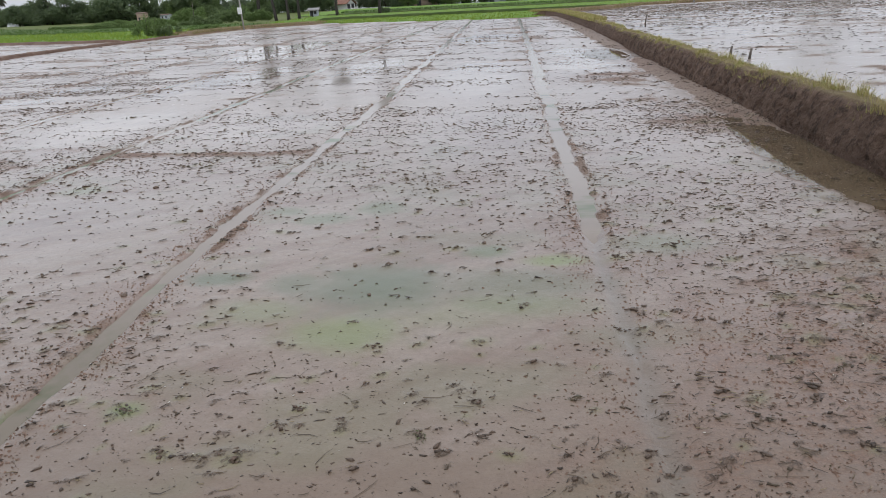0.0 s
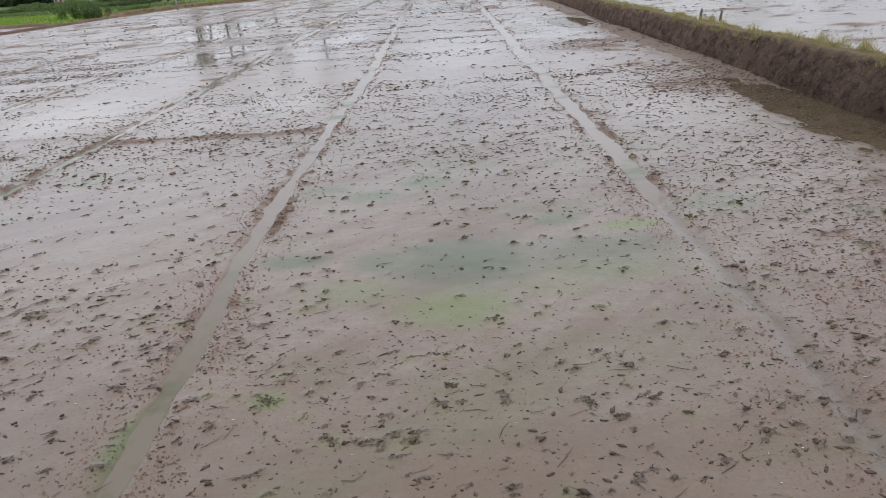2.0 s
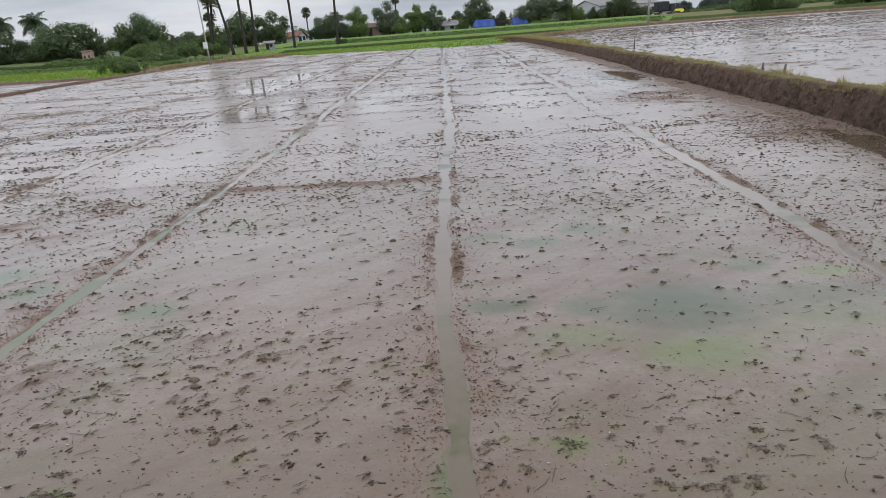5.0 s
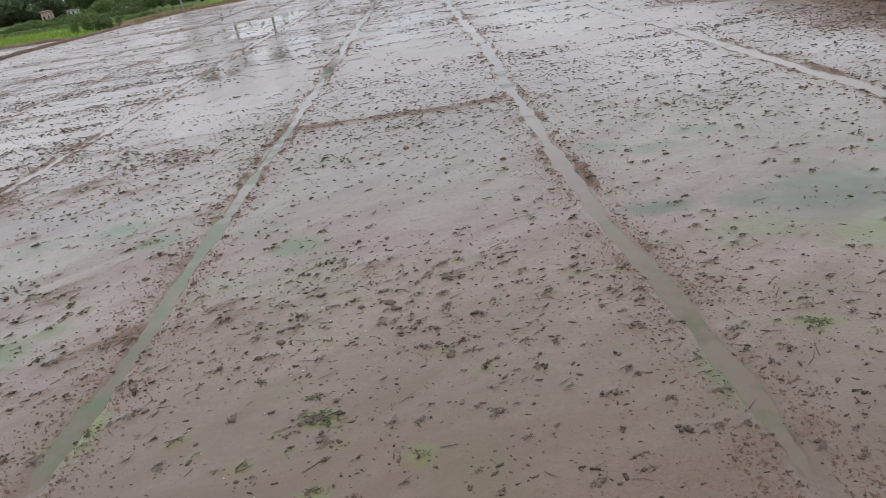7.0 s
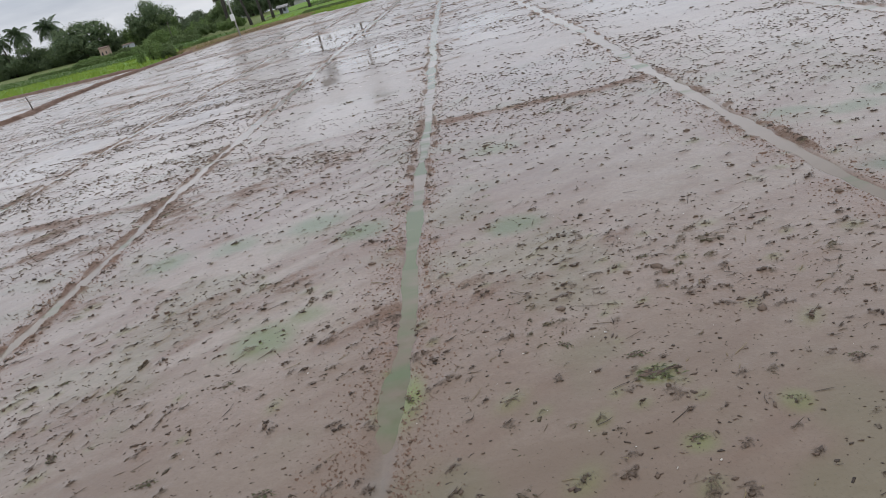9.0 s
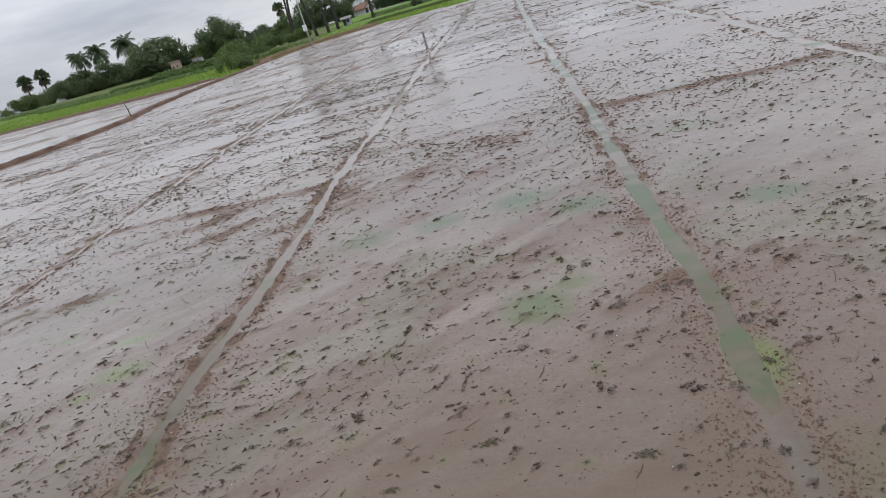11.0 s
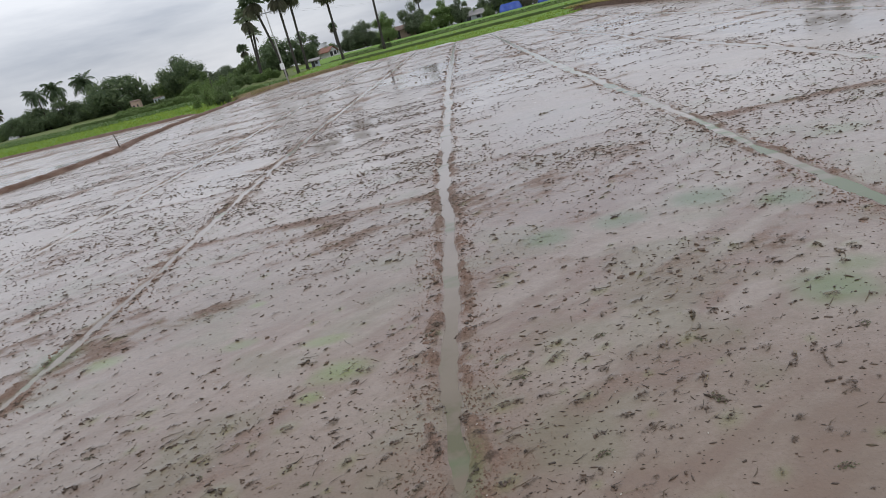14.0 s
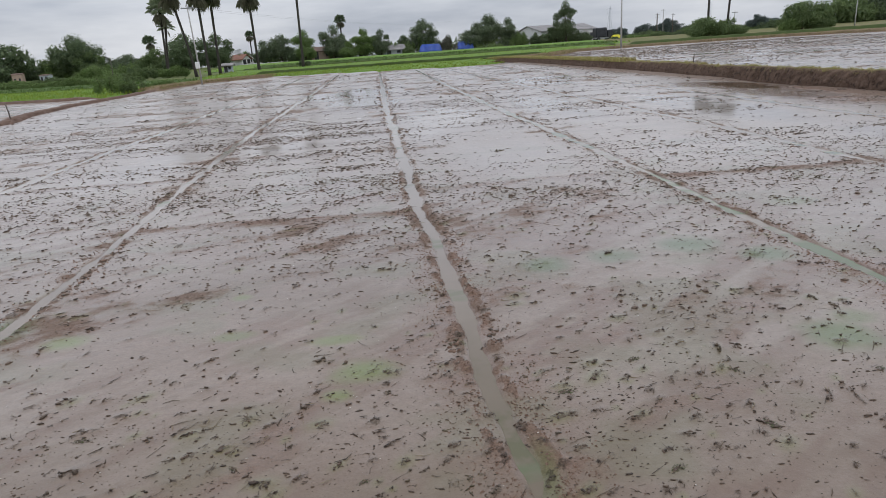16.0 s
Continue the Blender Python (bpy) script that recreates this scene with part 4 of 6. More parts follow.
sweep_bank("rice_bank", [(-70, 58.5), (-56, 54.6), (-45, 50.6), (-34, 45.8), (-28.5, 43.4), (-26.2, 44.2)], 0.3, 0.6, 0.16, 0.2, M_RIDGE,
           "narrow mud edge of a rice field", 251, 0.05)
sweep_bank("field_bank", [(24, 86.5), (46, 84), (62, 74), (80, 60)], 0.8, 1.2, 0.42, 0.3, M_BANK, "dry brown bank between far plots", 245, 0.14, 0.0, 0.0)
sweep_bank("field_bank", [(27, 97), (50, 95), (75, 88), (100, 74)], 1.0, 1.4, 0.75, 0.4, M_WEEDBANK, "weedy bank between far plots", 247, 0.16, 0.2, 0.2)
for by, bx0, bx1, bh in ((86.5, -26, 13, 0.42), (108.2, -33, 28, 0.75), (112.6, -40, 30, 0.55), (136.8, -40, 34, 1.0)):
    sweep_bank("rice_bank", [(bx0, by + 0.3), ((bx0 + bx1) / 2, by - 0.3), (bx1, by + 0.2)], 0.5, 0.5, bh, 0.5, M_WEEDBANK, "weedy dark green dyke between rice plots", 260 + int(by), 0.08)


# ---------------------------------------------------------------- rice and grass
def tufts(name, pts, zs, height, width, mat, label, category, seed, blades=3, lean=0.35):
    """Many small tufts of pointed blades in one mesh."""
    rng = np.random.default_rng(seed)
    n = len(pts) * blades
    base = np.repeat(np.column_stack([pts, zs]), blades, 0)
    base[:, :2] += rng.normal(0, width * 1.5, (n, 2))
    a = rng.uniform(0, 2 * math.pi, n)
    hgt = np.repeat(np.broadcast_to(height, len(pts)), blades) * rng.uniform(0.4, 1.2, n)
    d = np.column_stack([np.cos(a), np.sin(a)])
    tilt = rng.uniform(0, lean, n) * hgt
    side = np.column_stack([-d[:, 1], d[:, 0]]) * (width * rng.uniform(0.6, 1.2, n) / 2)[:, None]
    v = np.zeros((n, 5, 3))
    v[:, 0, :2], v[:, 1, :2] = base[:, :2] - side, base[:, :2] + side
    v[:, 0, 2] = v[:, 1, 2] = base[:, 2]
    mid = base[:, :2] + d * (tilt * 0.35)[:, None]
    v[:, 2, :2], v[:, 3, :2] = mid + side * 0.75, mid - side * 0.75
    v[:, 2, 2] = v[:, 3, 2] = base[:, 2] + hgt * 0.6
    v[:, 4, :2] = base[:, :2] + d * tilt[:, None]
    v[:, 4, 2] = base[:, 2] + hgt
    k = np.arange(n)[:, None] * 5
    f = np.concatenate([k + [0, 1, 2], k + [0, 2, 3], k + [3, 2, 4]], 0)
    return thing(name, raw_mesh(name, v.reshape(-1, 3), f), mat, label, category, kind="stuff")


def plot(name, x0, x1, lo, hi, z, mat, mat_bed, height, spacing, label, seed, nx=60, ny=30):
    """A planted plot between two edges given as functions of x: a bed and its crop."""
    xs, t = np.linspace(x0, x1, nx), np.linspace(0, 1, ny)
    X = np.repeat(xs[None, :], ny, 0)
    Y = lo(X) + (hi(X) - lo(X)) * t[:, None]
    zf = lambda x, y: np.maximum(z, far_level(x, y) + 0.14 + z)
    Z = zf(X, Y) + 0.06 * (fbm(X / 1.5, Y / 1.5, seed, 3) - 0.5) + height * 0.45
    rim = np.minimum(np.minimum(t[:, None] * ny, (1 - t[:, None]) * ny), np.minimum(np.arange(nx), np.arange(nx)[::-1])[None, :])
    Z = np.where(rim < 0.5, Z - height * 0.45 - 0.25, Z)
    X, Y, Z = outward(X, Y, Z, land_reach(Y))
    thing(name, grid_mesh(name, X, Y, Z, False), mat_bed, label, "field", kind="structure")
    rng = np.random.default_rng(seed)
    n = int((x1 - x0) * float(np.mean(hi(xs) - lo(xs))) / spacing ** 2)
    px = rng.uniform(x0, x1, n)
    py = lo(px) + (hi(px) - lo(px)) * rng.uniform(0, 1, n) ** 1.25
    pz = zf(px, py) + 0.3 * height * (fbm(px / 1.2, py / 1.2, seed + 1, 2) - 0.5)
    k = land_reach(py)
    px, py, pz = outward(px, py, pz, k)
    tufts("rice_plants", np.column_stack([px, py]), pz, height * k ** 0.35, 0.07 * float(np.mean(k)), mat, "dense bright green young rice plants", "rice", seed + 2)


flat = lambda v: (lambda x: np.full_like(np.asarray(x, float), v))
plot("rice_field", -25.5, 12.0, lambda x: np.where(x < 3, far_edge(np.minimum(x, 3)) + 0.3, 63.5 + 0.9 * (x - 3)), flat(86.0), -0.02, M_RICE, M_RICEBED, 0.22, 0.45, "bright green young rice behind the mud field", 301)
plot("rice_field", -33.0, 27.0, flat(87.0), lambda x: 107.0 + 0.05 * x, 0.02, M_RICE, M_RICEBED, 0.30, 0.68, "bright green rice field around the palms", 311)
plot("rice_field", -30.0, 30.0, flat(109.0), flat(112.0), 0.25, M_RICEDARK, M_RICEBEDDARK, 0.45, 0.30, "dark green strip across the rice", 321, 60, 6)
plot("rice_field", -40.0, 34.0, flat(113.0), flat(136.0), 0.0, M_RICE, M_RICEBED, 0.32, 0.8, "bright green rice field before the village", 331)
plot("rice_field", -75.0, -26.8, lambda x: np.interp(x, [-75, -56, -45, -34, -28, -26], [61, 56, 52, 46.8, 44.2, 45]), lambda x: np.interp(x, [-75, -45, -26.8], [82, 72, 64]), -0.02, M_RICE, M_RICEBED, 0.30, 0.42,
     "bright green rice field beside the flooded plots", 341)
plot("rice_field", -95.0, -32.0, lambda x: np.interp(x, [-95, -45, -32], [92, 75, 70]), lambda x: np.interp(x, [-95, -45, -32], [106, 92, 86]), 0.0, M_RICEDARK, M_RICEBEDDARK, 0.35, 0.65,
     "darker green field before the trees", 351)
plot("rice_field", -140.0, -76.0, lambda x: np.interp(x, [-140, -76], [100, 62]), lambda x: np.interp(x, [-140, -76], [118, 90]), 0.0, M_RICE, M_RICEBED, 0.3, 0.6, "green rice field at the edge of the village", 361)


def along(pts, n, spread, seed, lo=-1.0, hi=1.0):
    """Random places along a line, off to its sides."""
    rng = np.random.default_rng(seed)
    p = np.array(pts, float)
    seg = np.concatenate([[0], np.cumsum(np.hypot(*np.diff(p[:, :2], axis=0).T))])
    s = seg[-1] * rng.uniform(0, 1, n) ** 1.0
    cx, cy = np.interp(s, seg, p[:, 0]), np.interp(s, seg, p[:, 1])
    e = 0.5
    tx = np.interp(s + e, seg, p[:, 0]) - np.interp(s - e, seg, p[:, 0])
    ty = np.interp(s + e, seg, p[:, 1]) - np.interp(s - e, seg, p[:, 1])
    ln = np.hypot(tx, ty) + 1e-9
    o = spread * rng.uniform(lo, hi, n)
    return cx + ty / ln * o, cy - tx / ln * o, s


def bund_grass():
    gx, gy, s = along([p for p in BUND if p[1] <= 30], 34000, 0.17, 401, -1.15, 0.55)
    keep = fbm(gy / 0.5, gx * 3, 403, 3) > np.random.default_rng(5).uniform(0.36, 0.60, len(gx))
    gx, gy = gx[keep], gy[keep]
    wave = 0.92 + 0.16 * fbm(np.interp(gy, [-1, 30], [0, 31.2]) / 2.2, gy * 0 + 201, 201, 3)
    tufts("bund_grass", np.column_stack([gx, gy]), 0.41 * wave - 0.012 - 0.05 * sstep(0.10, 0.17, np.interp(gy, [p[1] for p in BUND[:6]], [p[0] for p in BUND[:6]]) - gx), (0.036 + 0.105 * sstep(0.45, 0.7, fbm(gy / 0.22, gx / 0.1, 407, 3))) * (1 - 0.35 * sstep(8, 14, gy)), 0.0036, M_BUNDGRASS, "short yellow-green grass along the crown of the bund", "grass", 405, 2, 1.5)
    gx, gy, s = along([p for p in BUND if p[1] >= 28], 5000, 0.45, 411, -0.6, 0.8)
    tufts("bund_grass", np.column_stack([gx, gy]), np.full(len(gx), 0.36), 0.18, 0.03, M_BUNDGRASS, "yellowing grass along the far bund", "grass", 415, 3, 0.8)
    gx, gy, s = along([(2.0, 61.8), (5.0, 62.0), (9, 66), (14, 79), (22, 82), (34, 82), (40, 80), (44.5, 69), (50, 52)], 5000, 0.9, 421)
    tufts("dry_grass", np.column_stack([gx, gy]), np.full(len(gx), 0.28), 0.26, 0.05, M_DRYGRASS, "straw-coloured grass on the dry bank", "grass", 425, 3, 0.8)
    gx, gy, s = along([(-25.4, 50), (-26.0, 55), (-26.0, 61), (-24.5, 66.5), (-20.5, 72)], 2600, 0.9, 431)
    tufts("dry_grass", np.column_stack([gx, gy]), np.full(len(gx), 0.12), 0.22, 0.05, M_DRYGRASS, "straw-coloured grass on the brown bank", "grass", 435, 3, 0.8)


bund_grass()


# ---------------------------------------------------------------- trees
def leaf_cloud(rng, lobes, count, size):
    """Folded leaf sprays spread through ellipsoid lobes, thickest near their skins."""
    vol = np.array([l[3] * l[4] * l[5] for l in lobes]) ** 0.75
    which = rng.choice(len(lobes), count, p=vol / vol.sum())
    L = np.array(lobes)[which]
    d = rng.normal(0, 1, (count, 3))
    d /= np.linalg.norm(d, axis=1)[:, None]
    r = rng.uniform(0.15, 1.0, count) ** 0.42 * rng.normal(0.97, 0.055, count)
    c = L[:, :3] + d * L[:, 3:6] * r[:, None]
    nrm = d + rng.normal(0, 0.55, (count, 3)) + [0, 0, 0.35]
    nrm /= np.linalg.norm(nrm, axis=1)[:, None]
    t = np.cross(nrm, rng.normal(0, 1, (count, 3)))
    t /= np.linalg.norm(t, axis=1)[:, None] + 1e-9
    b = np.cross(nrm, t)
    s = size * rng.uniform(0.5, 1.3, count)[:, None]
    v = np.stack([c - t * s, c - b * s * 0.55 + nrm * s * 0.25, c + t * s * 1.1 - nrm * s * 0.25, c + b * s * 0.55 + nrm * s * 0.25], 1)
    k = np.arange(count)[:, None] * 4
    return v.reshape(-1, 3), np.concatenate([k + [0, 1, 2], k + [0, 2, 3]], 0)


def with_core(rng, lobes, v, f, each=70):
    """Adds large inner sprays to each lobe, so that the middle of a crown is dense."""
    V, F = [v], [f]
    n = len(v)
    for l in lobes:
        iv, jf = leaf_cloud(rng, [l], each, 0.30 * min(l[3], l[4], l[5] * 1.4))
        iv = np.array(l[:3]) + (iv - np.array(l[:3])) * 0.74
        V.append(iv)
        F.append(jf + n)
        n += len(iv)
    return np.concatenate(V), np.concatenate(F)


def tree(x, y, z, height, width, mat, label, seed, trunk=0.14, count=2600, size=0.34, name="tree", gap=0.55, flat_top=0.8):
    """A tapered trunk that forks into limbs, each ending in its own lobe of leaves."""
    rng = np.random.default_rng(seed)
    ob = root(name, x, y, z, float(rng.uniform(0, 360)), label, "tree" if name == "tree" else "bush")
    n = int(7 + width * 0.7)
    lobes, limbs = [], []
    fork = height * trunk
    for i in range(n):
        a = 2.4 * i + rng.uniform(-0.4, 0.4)
        rad = width * 0.5 * (0.25 + 0.45 * math.sqrt((i + 0.5) / n))
        zz = height * (trunk + (1 - trunk) * rng.uniform(0.12, 0.78) * (1 - 0.25 * rad / (width * 0.5)))
        q = (rad * math.cos(a), rad * math.sin(a), zz)
        rx = width * rng.uniform(0.14, 0.24)
        rz = min(rx * flat_top * rng.uniform(0.7, 1.1), height - zz) if height - zz > 0.2 else rx * 0.5
        lobes.append((*q, rx, rx * rng.uniform(0.8, 1.2), max(rz, 0.2)))
        limbs.append(q)
    lobes.append((0, 0, height * 0.80, width * 0.2, width * 0.2, height * 0.2))
    lobes.append((rng.uniform(-0.1, 0.1) * width, 0, height * 0.34, width * 0.40, width * 0.40, height * 0.30))
    v, f = with_core(rng, lobes, *leaf_cloud(rng, lobes, count, size))
    r0 = 0.028 * height + 0.03
    part("trunk", tube("trunk", [(0, 0, -0.3), (0.1 * r0, 0, fork * 0.5), (0.3 * r0, 0.2 * r0, fork), (0, 0, height * 0.6)], [r0 * 1.3, r0, r0 * 0.8, r0 * 0.3]), M_BARK, ob)
    for q in limbs[: min(6, n)]:
        part("limb", tube("limb", [(0.2 * r0, 0.1 * r0, fork * 0.8), (q[0] * 0.45, q[1] * 0.45, (fork + q[2]) * 0.52), q], [r0 * 0.55, r0 * 0.35, r0 * 0.12], 5), M_BARK, ob)
    part("crown", raw_mesh("crown", v, f), mat, ob)
    return ob


def shrub(x, y, z, height, width, depth, mat, label, seed, count=1500, size=0.22, name="bush"):
    """A many-stemmed bush, leafy to the ground."""
    rng = np.random.default_rng(seed)
    ob = root(name, x, y, z, 0, label, "bush")
    lobes = []
    for i in range(9):
        u, w = rng.uniform(-0.38, 0.38) * width, rng.uniform(-0.38, 0.38) * depth
        top = height * rng.uniform(0.55, 1.0) * (1 - 0.5 * (2 * u / width) ** 2)
        lobes.append((u, w, top * 0.5, width * rng.uniform(0.12, 0.2), depth * rng.uniform(0.15, 0.25), top * 0.5))
    v, f = with_core(rng, lobes, *leaf_cloud(rng, lobes, count, size), 36)
    for i in range(4):
        a = lobes[i]
        part("stem", tube("stem", [(a[0] * 0.4, a[1] * 0.4, -0.1), (a[0] * 0.8, a[1] * 0.8, a[2]), (a[0], a[1], a[2] + a[5] * 0.7)], [0.05, 0.035, 0.012], 5), M_BARK, ob)
    part("leaves", raw_mesh("leaves", v, f), mat, ob)
    return ob


def fan_leaf(rng, origin, direction, stalk, radius, droop):
    """A pleated fan leaf on its stalk, as vertices and triangles."""
    d = Vector(direction).normalized()
    u = d.cross(Vector((0, 0, 1)))
    u = u.normalized() if u.length > 0.05 else Vector((1, 0, 0))
    n = u.cross(d)
    o = Vector(origin) + d * stalk - Vector((0, 0, droop * stalk * 0.4))
    v, f = [Vector(origin), o + u * 0.03, o - u * 0.03], [(0, 1, 2)]
    k = 15
    for i in range(k):
        a0, am, a1 = [(-1.9 + 3.8 * (i + q) / k) for q in (0.08, 0.5, 0.92)]
        b = len(v)
        tip = radius * (0.82 + 0.18 * math.cos(am)) * rng.uniform(0.88, 1.06)
        for a, r in ((a0, 0.62), (am, 1.0), (a1, 0.62)):
            p = o + (d * math.cos(a) + u * math.sin(a)) * tip * r + n * (0.10 * radius * (1 if r < 1 else -0.5))
            v.append(p - Vector((0, 0, droop * radius * r * r * 0.75)))
        v.append(o)
        f += [(b + 3, b, b + 1), (b + 3, b + 1, b + 2)]
    return v, f


def palmyra(x, y, z, height, crown, label, seed, lean=(0.0, 0.0), skirt=0.35, leaves=34, radius=None, leaf=None, reach=0.0):
    """A palmyra palm: slender dark trunk, round head of fan leaves, a skirt of dry ones."""
    rng = np.random.default_rng(seed)
    ob = root("palmyra_palm", x, y, z, 0, label, "palm tree", "", reach)
    top = Vector((lean[0], lean[1], height))
    pts = [(lean[0] * t ** 1.3, lean[1] * t ** 1.3, -0.3 + (height + 0.3) * t) for t in np.linspace(0, 1, 9)]
    rad = [0.30, 0.22, 0.19, 0.18, 0.17, 0.17, 0.18, 0.20, 0.20]
    part("trunk", tube("trunk", pts, rad, 10), M_PALMBARK, ob)
    radius = radius or crown * 0.5
    for nm, cnt, mt, e0, e1, lb in (("crown", leaves, leaf or M_PALM, -0.35, 1.35, ""), ("dry_skirt", int(leaves * skirt), M_PALMDRY, -1.35, -0.55, "hanging dry fan leaves")):
        V, F = [], []
        for i in range(cnt):
            e, a = e0 + (e1 - e0) * ((i + rng.uniform(0, 1)) / cnt), 2.4 * i + rng.uniform(-0.3, 0.3)
            d = (math.cos(e) * math.cos(a), math.cos(e) * math.sin(a), math.sin(e))
            v, f = fan_leaf(rng, top - Vector((0, 0, 0.1)), d, crown * 0.22 * rng.uniform(0.8, 1.15), radius * rng.uniform(0.55, 0.72), 0.28 if nm == "crown" else 0.6)
            F += [tuple(k + len(V) for k in t) for t in f]
            V += v
        if cnt:
            me = bpy.data.meshes.new(nm)
            me.from_pydata(V, [], F)
            part(nm, me, mt, ob, lb)
    return ob


def coconut(x, y, z, height, spread, label, seed, lean=(0.0, 0.0), wind=-0.5):
    """A coconut palm whose feathered fronds are blown to one side."""
    rng = np.random.default_rng(seed)
    ob = root("coconut_palm", x, y, z, 0, label, "palm tree")
    pts = [(lean[0] * t ** 1.5, lean[1] * t ** 1.5, -0.3 + (height + 0.3) * t) for t in np.linspace(0, 1, 9)]
    part("trunk", tube("trunk", pts, [0.22, 0.18, 0.16, 0.15, 0.14, 0.13, 0.13, 0.12, 0.12], 8), M_BARK, ob)
    V, F = [], []
    for i in range(40):
        a, e = 2.4 * i, rng.uniform(-0.6, 1.25)
        h = Vector((math.cos(a) + wind, math.sin(a), 0)).normalized()
        p, d = Vector((lean[0], lean[1], height)), (h * math.cos(e) + Vector((0, 0, math.sin(e)))).normalized()
        L = spread * rng.uniform(0.42, 0.56)
        for k in range(16):
            q = p + d * (L / 16)
            side = d.cross(Vector((0, 0, 1)))
            side = side.normalized() if side.length > 0.01 else Vector((1, 0, 0))
            w = L * 0.36 * math.sin(math.pi * (k + 2.5) / 19) * rng.uniform(0.75, 1.15)
            b = len(V)
            V += [p - side * 0.02, p + side * 0.02, q]
            F += [(b, b + 1, b + 2)]
            for sg in (-1, 1):
                b = len(V)
                tip = p + side * sg * w * 0.8 + d * 0.45 * w - Vector((0, 0, w * rng.uniform(0.45, 0.9))) + Vector((wind * 0.25 * w, 0, 0))
                V += [p, p + d * (L / 18), tip]
                F += [(b, b + 1, b + 2)]
            p = q
            d = (d + Vector((wind * 0.04, 0, -0.12))).normalized()
    me = bpy.data.meshes.new("fronds")
    me.from_pydata(V, [], F)
    part("fronds", me, M_FROND, ob)
    return ob


def ground_z(x, y):
    return float(far_level(np.array(x, float), np.array(y, float)))


# palms standing in the rice
palmyra(-36.8, 100, 0.0, 12.2, 4.1, "tall palmyra palm leaning over the rice", 501, (-2.0, 0), 0.45)
palmyra(-34.9, 100, 0.0, 12.0, 4.1, "tall palmyra palm with a dark round head", 502, (0.0, 0), 0.4)
palmyra(-33.85, 102, 0.0, 12.4, 4.0, "tall slender palmyra palm in green rice", 503, (0.3, 0), 0.4)
palmyra(-28.6, 105, 0.1, 11.9, 4.3, "tall palmyra palm with a shaggy head", 504, (-0.1, 0), 0.55)
palmyra(-21.7, 105, 0.1, 14.2, 4.4, "very tall palmyra palm in green rice", 505, (0.35, 0), 0.4)
palmyra(-44.9, 112, 0.4, 10.6, 4.6, "palmyra palm with ragged grey-green leaves", 506, (0.5, 0), 0.15, 22, None, M_PALMPALE, 1.34)
palmyra(-45.2, 113, 0.4, 8.0, 3.0, "shorter palmyra palm with drooping grey-green leaves", 507, (0.9, 0), 0.12, 14, None, M_PALMPALE, 1.34)
palmyra(-21.2, 180, 1.2, 9.9, 3.4, "distant palmyra palm above the village trees", 508, (0, 0), 0.3, 26)
palmyra(-47.5, 190, 1.2, 8.2, 2.8, "distant palmyra palm above the roofs", 509, (0, 0), 0.9, 24)
palmyra(-131, 150, 1.2, 6.8, 4.0, "distant palmyra palm among low trees", 510, (0, 0), 0.4, 26)
palmyra(-126, 150, 1.2, 7.2, 4.0, "distant palmyra palm among low trees", 511, (0.4, 0), 0.4, 26)
palmyra(-57.0, 140, 1.2, 6.2, 3.0, "small palmyra palm above the hedges", 512, (0, 0), 0.3, 24)
palmyra(46.6, 112, 0.3, 11.0, 4.2, "tall dark palmyra palm behind the neighbouring paddy", 513, (0.1, 0), 0.4)
palmyra(50.0, 112, 0.3, 11.5, 4.2, "tall dark palmyra palm behind the neighbouring paddy", 514, (0.6, 0), 0.4)
coconut(-86.8, 130, 1.0, 7.6, 7.0, "coconut palm with wind-blown fronds", 521, (-1.2, 0))
coconut(-90.3, 118, 1.0, 6.9, 5.6, "coconut palm with wind-blown fronds", 522, (-0.3, 0))
coconut(-86.7, 118, 1.0, 7.2, 5.8, "coconut palm with wind-blown fronds", 523, (0.2, 0))

# trees of the village edge: x, y, height, width, leaves, seed
TREES = [
    (-70.5, 110, 7.2, 13.0, M_LEAF_DARK, 601, "broad dark mango tree beside the rice"), (-66.0, 127, 8.2, 10.0, M_LEAF_DARK, 602, "dense dark green tree behind a hedge"),
    (-61.5, 122, 5.0, 6.5, M_LEAF_MID, 603, "rounded green tree behind a hedge"), (-82.5, 112, 6.2, 7.0, M_LEAF_DARK, 604, "dark green tree below coconut palms"),
    (-90.0, 116, 5.2, 8.0, M_LEAF_DARK, 605, "dark green tree below coconut palms"), (-86.0, 126, 4.2, 9.0, M_LEAF_MID, 606, "low green tree in a hedgerow"),
    (-97.0, 118, 4.2, 7.0, M_LEAF_DARK, 607, "low dark tree in a hedgerow"), (-41.6, 112, 6.8, 8.2, M_LEAF_DARK, 608, "dense dark tree among palmyra palms"),
    (-37.4, 116, 6.4, 6.2, M_LEAF_DARK, 609, "dark open-crowned tree among palmyra palms"), (-52.0, 128, 4.8, 7.0, M_LEAF_MID, 610, "green tree above garden hedges"),
    (-47.0, 158, 3.6, 3.4, M_LEAF_MID, 627, "small green tree before a white building"), (-51.0, 160, 4.6, 3.6, M_LEAF_DARK, 628, "dark green tree before a white building"),
]
